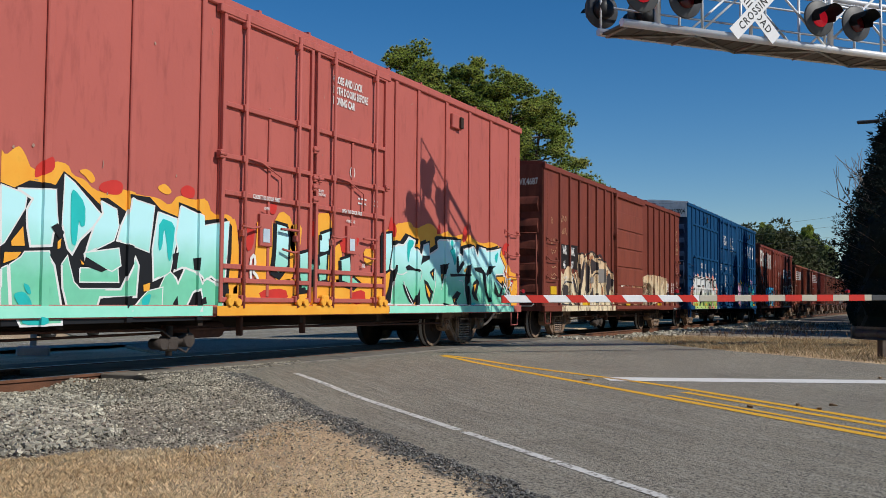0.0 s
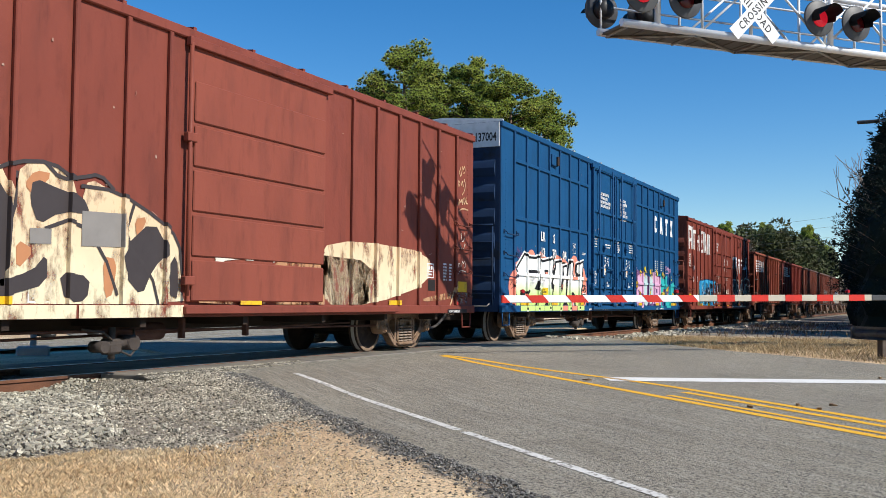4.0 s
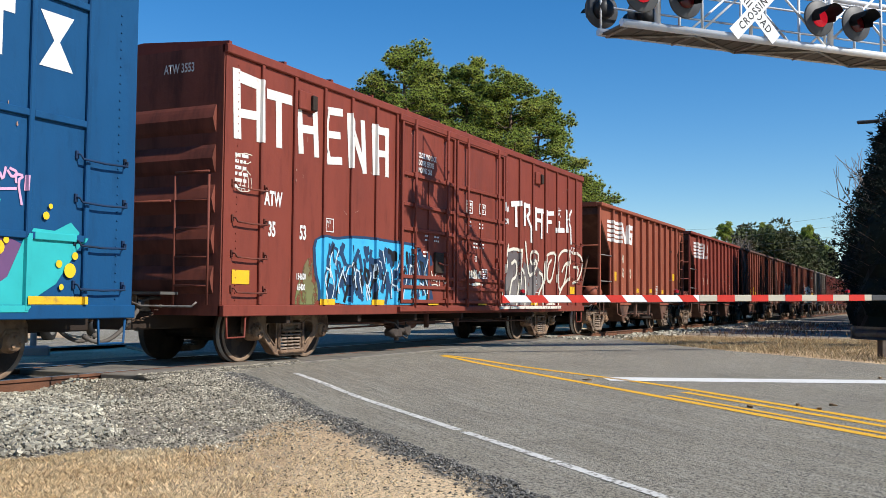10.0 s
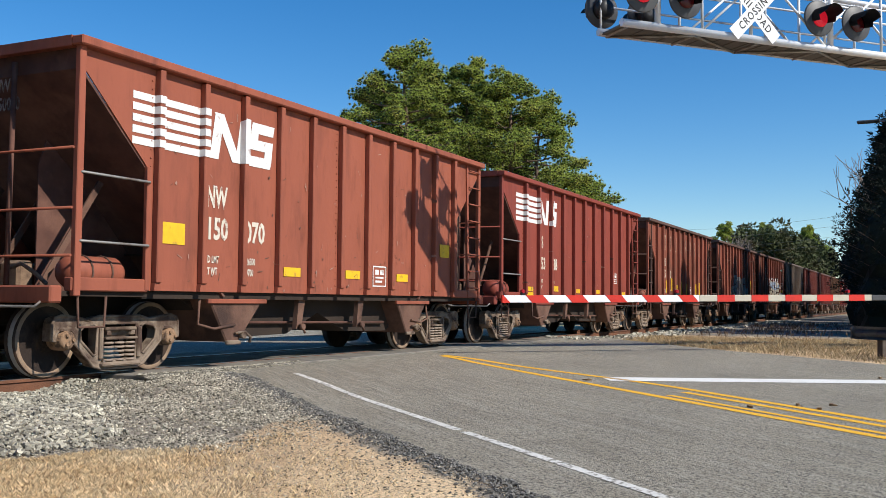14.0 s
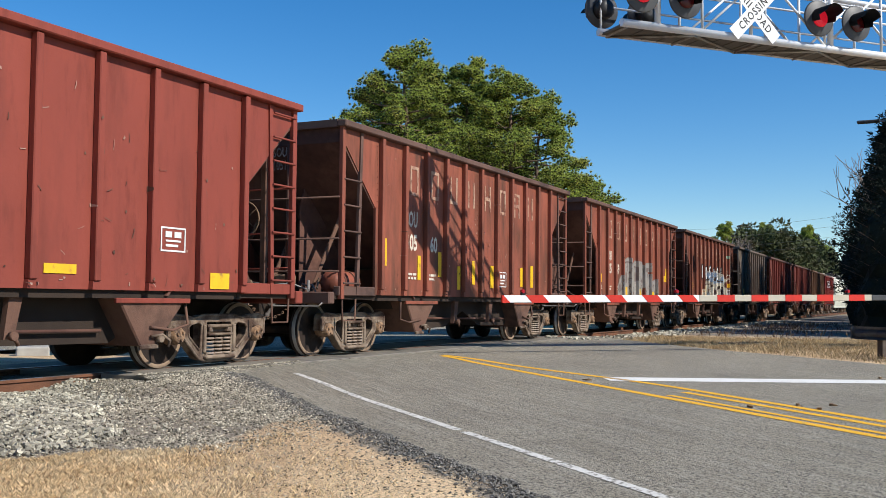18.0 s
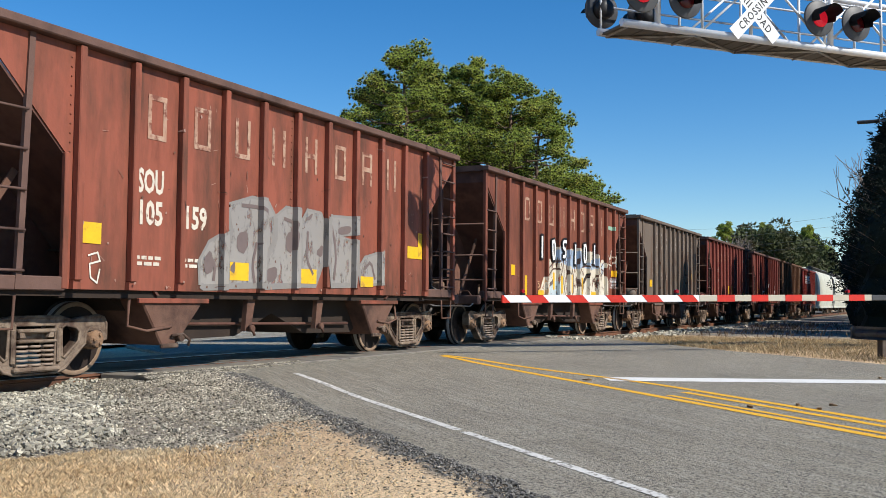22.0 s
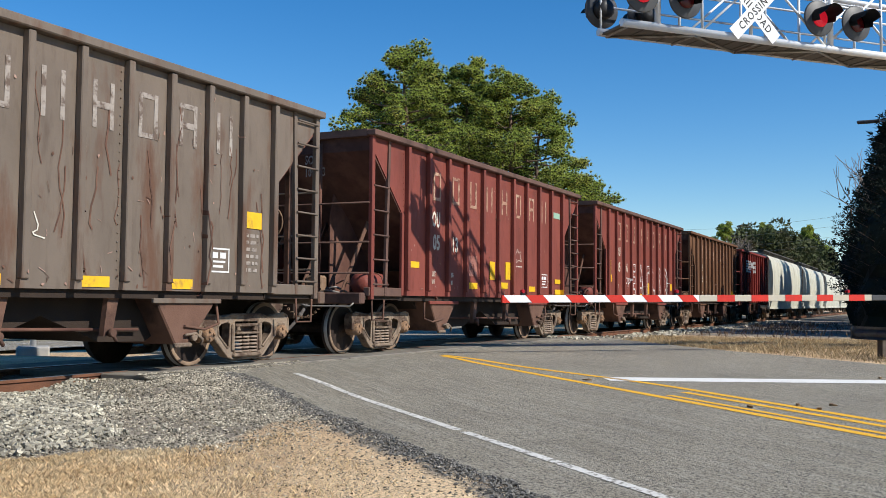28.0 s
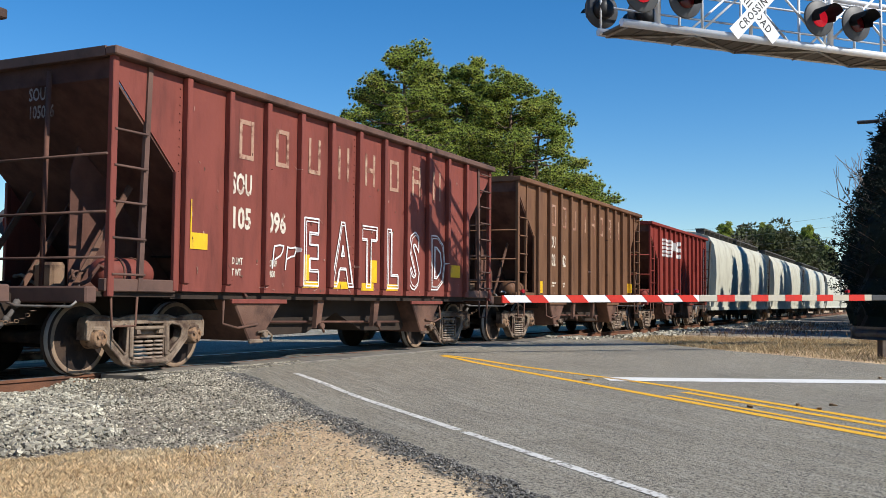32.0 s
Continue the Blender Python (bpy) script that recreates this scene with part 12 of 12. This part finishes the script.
for k in range(26):
    rng2 = random.Random(k)
    a = math.radians(-6 + 1.35 * k + rng2.uniform(-0.5, 0.5))
    d = rng2.uniform(112, 138) + 14 * (k % 2)
    x, y = d * math.cos(a), d * math.sin(a)
    if y < 13.5:
        y = 13.5 + rng2.uniform(0, 6)
    hs = 0.92 if math.degrees(math.atan2(y, x)) < 11 else 0.66
    if k % 5 == 2:
        plant("pine_tree", far_pine, pose(x, y, -0.4, 0, 0, 40 * k) @ Matrix.Scale(hs * 0.85, 4), "distant pine in the tree line", "tree", "far tree line")
    else:
        plant("broadleaf_tree", ROUND[k % 2], pose(x, y, -0.4, 0, 0, 50 * k) @ Matrix.Scale(hs, 4), "distant dull green tree in the tree line", "tree", "far tree line")


def bare_tree(seed, H):
    rng = random.Random(seed)
    limbs = []

    def grow(p, d, ln, r, depth):
        q = p + d * ln
        limbs.append((p, q, r, r * 0.7))
        if depth == 0:
            return
        for k in range(3 if depth > 2 else 2):
            e = (d + Vector((rng.uniform(-0.6, 0.6), rng.uniform(-0.6, 0.6), rng.uniform(-0.1, 0.35)))).normalized()
            grow(q if k else p.lerp(q, 0.75), e, ln * rng.uniform(0.6, 0.82), r * 0.62, depth - 1)

    grow(Vector((0, 0, -0.2)), Vector((0, 0, 1)), H * 0.28, H * 0.012, 5)
    return limb_mesh("bare_limbs", limbs, M["twig"], 4)


BARE = bare_tree(3, 9.0)
for x, y, sc in ((108.0, 18.6, 1.25), (104.0, 17.2, 1.1), (46.5, 0.9, 1.15), (112.0, 22.0, 1.2)):
    t = thing("bare_tree", pose(x, y, land(min(x, 60), y) - 0.3, 0, 0, x * 7) @ Matrix.Scale(sc, 4), "leafless grey-brown winter tree", "tree", "bare trees")
    part("crown", BARE, None, t)


def power_line():
    pl = thing("power_line", pose(0, 0, 0), "sagging overhead wires in front of the far trees", "power line")
    for k, z in enumerate((9.5, 8.6, 7.6, 6.9)):
        bm = bmesh.new()
        pts = []
        for i in range(13):
            t = i / 12
            pts.append((100 + 6 * t, 6.0 + 28 * t, z - 0.9 * math.sin(math.pi * t) * 0.9))
        pipe(bm, pts, 0.012, 4)
        part("wire", bm, M["wire"], pl)
    for x, y in ((100, 6.0), (106, 34.0)):
        bm = bmesh.new()
        tube(bm, (x, y, -0.4), (x, y, 10.0), 0.16, 8, 0.11)
        part("pole", bm, M["bark"], pl)


power_line()


# ---- beyond the track ----
def side_street():
    bm = bmesh.new()
    rows = []
    for i in range(60):
        x = -40 + i * 2.0
        rows.append([bm.verts.new((x, y, land(x, y) + 0.01)) for y in (17.0, 19.0, 21.0, 23.5)])
    for r, s in zip(rows, rows[1:]):
        for k in range(3):
            bm.faces.new((r[k], s[k], s[k + 1], r[k + 1]))
    bmesh.ops.recalc_face_normals(bm, faces=bm.faces)
    tagged(part("side_street", bm, M["asphalt"]), "grey asphalt street running along the far side of the track", "road", kind="structure")
    for y0 in (17.3, 20.2, 23.1):
        bm = bmesh.new()
        rows = [[bm.verts.new((-40 + i * 2.0, y, land(-40 + i * 2.0, y) + 0.02)) for y in (y0, y0 + 0.12)] for i in range(60)]
        for r, s in zip(rows, rows[1:]):
            bm.faces.new((r[0], s[0], s[1], r[1]))
        tagged(part("street_line", bm, M["white_line"]), "white line on the far street", "road marking", kind="structure")


side_street()


def pickup():
    p = thing("pickup_truck", pose(21.8, 24.2, land(21.8, 24.2) + 0.0, 0, 0, 205), "black pickup truck waiting beyond the track", "car")
    bm = bmesh.new()
    prism(bm, [(-2.7, 0.45), (2.75, 0.45), (2.8, 0.95), (1.3, 1.08), (0.6, 1.75), (-0.9, 1.75), (-1.1, 1.12), (-2.7, 1.10)], -0.95, 0.95)
    bmesh.ops.bevel(bm, geom=bm.edges[:], offset=0.06, segments=2, affect="EDGES")
    bmesh.ops.recalc_face_normals(bm, faces=bm.faces)
    part("body", bm, M["truck_black"], p)
    part("windscreen", bm_box(0.62, 1.22, -0.8, 0.8, 1.12, 1.66), M["glass"], p)
    part("bumper", bm_box(2.72, 2.9, -0.95, 0.95, 0.42, 0.66, bevel=0.03), M["dark_grey"], p)
    for y in (-0.72, 0.72):
        part("headlight", bm_box(2.70, 2.84, y - 0.17, y + 0.17, 0.72, 0.90, bevel=0.02), M["galv"], p)
    for x in (-1.7, 1.75):
        for y in (-0.86, 0.86):
            bm = bmesh.new()
            lathe(bm, [(0.2, -0.12), (0.36, -0.11), (0.39, 0.0), (0.36, 0.11), (0.2, 0.12)], 18)
            wl = part("wheel", bm, M["black"], p, at=pose(x, y, 0.39))
            bm = bmesh.new()
            lathe(bm, [(0.05, -0.13), (0.2, -0.125), (0.22, 0.125), (0.05, 0.13)], 12)
            part("rim", bm, M["galv"], wl)


pickup()


def sign_post():
    p = thing("sign_base", pose(9.0, 13.6, land(9, 13.6) - 0.06), "short grey relay post on a block beyond the track", "post")
    part("block", bm_box(-0.18, 0.18, -0.18, 0.18, 0, 0.40, bevel=0.02), M["concrete"], p)
    bm = bmesh.new()
    tube(bm, (0, 0, 0.38), (0, 0, 1.5), 0.06, 10)
    part("pole", bm, M["galv"], p)


sign_post()


def litter():
    rng = random.Random(9)
    for x, y in ((11.4, 1.75), (11.9, 1.3), (12.1, 0.95), (13.2, 4.2), (16.2, 0.6), (11.65, 1.05)):
        bm = bmesh.new()
        pts = [(0.07 * math.cos(a) * rng.uniform(0.5, 1), 0.03 * math.sin(a) * rng.uniform(0.6, 1), 0.015 * rng.random()) for a in [k * 0.785 for k in range(8)]]
        top = [bm.verts.new((a, b, c + 0.012)) for a, b, c in pts]
        bot = [bm.verts.new((a, b, 0)) for a, b, c in pts]
        bm.faces.new(top)
        bm.faces.new(bot[::-1])
        for i in range(8):
            bm.faces.new((top[i - 1], bot[i - 1], bot[i], top[i]))
        bmesh.ops.recalc_face_normals(bm, faces=bm.faces)
        ob = part("dead_leaf", bm, M["leaf"], at=pose(x, y, land(x, y) + 0.003, 0, 0, rng.uniform(0, 360)))
        tagged(ob, "curled brown dead leaf on the asphalt", "leaf", "dead leaves on the road")


litter()


# ---- movement ----
def progress(t):
    for (a, p), (b, q) in zip(PROGRESS, PROGRESS[1:]):
        if t <= b:
            return p + (q - p) * (t - a) / (b - a)
    return PROGRESS[-1][1]


def motions():
    """The train rolls by to the left, its wheels turning."""
    turn_step = radians(80) * 0.457
    times = [0.0]
    while times[-1] < 32.0:
        v = (progress(min(32.0, times[-1] + 0.1)) - progress(times[-1])) / max(0.01, min(0.1, 32.0 - times[-1])) if times[-1] < 31.95 else 4.8
        times.append(min(32.0, times[-1] + turn_step / max(v, 1.0)))
    for car, s0 in CARS:
        walk(car, [(t, pose(s0 - p, YT, 0)) for t, p in PROGRESS])
        for ob in list(car.children):
            if ob.name.startswith("wheelset"):
                x = ob.location.x
                walk(ob, [(t, pose(x, 0, 0.457, 0, -math.degrees(progress(t) / 0.457), 0)) for t in times])


motions()
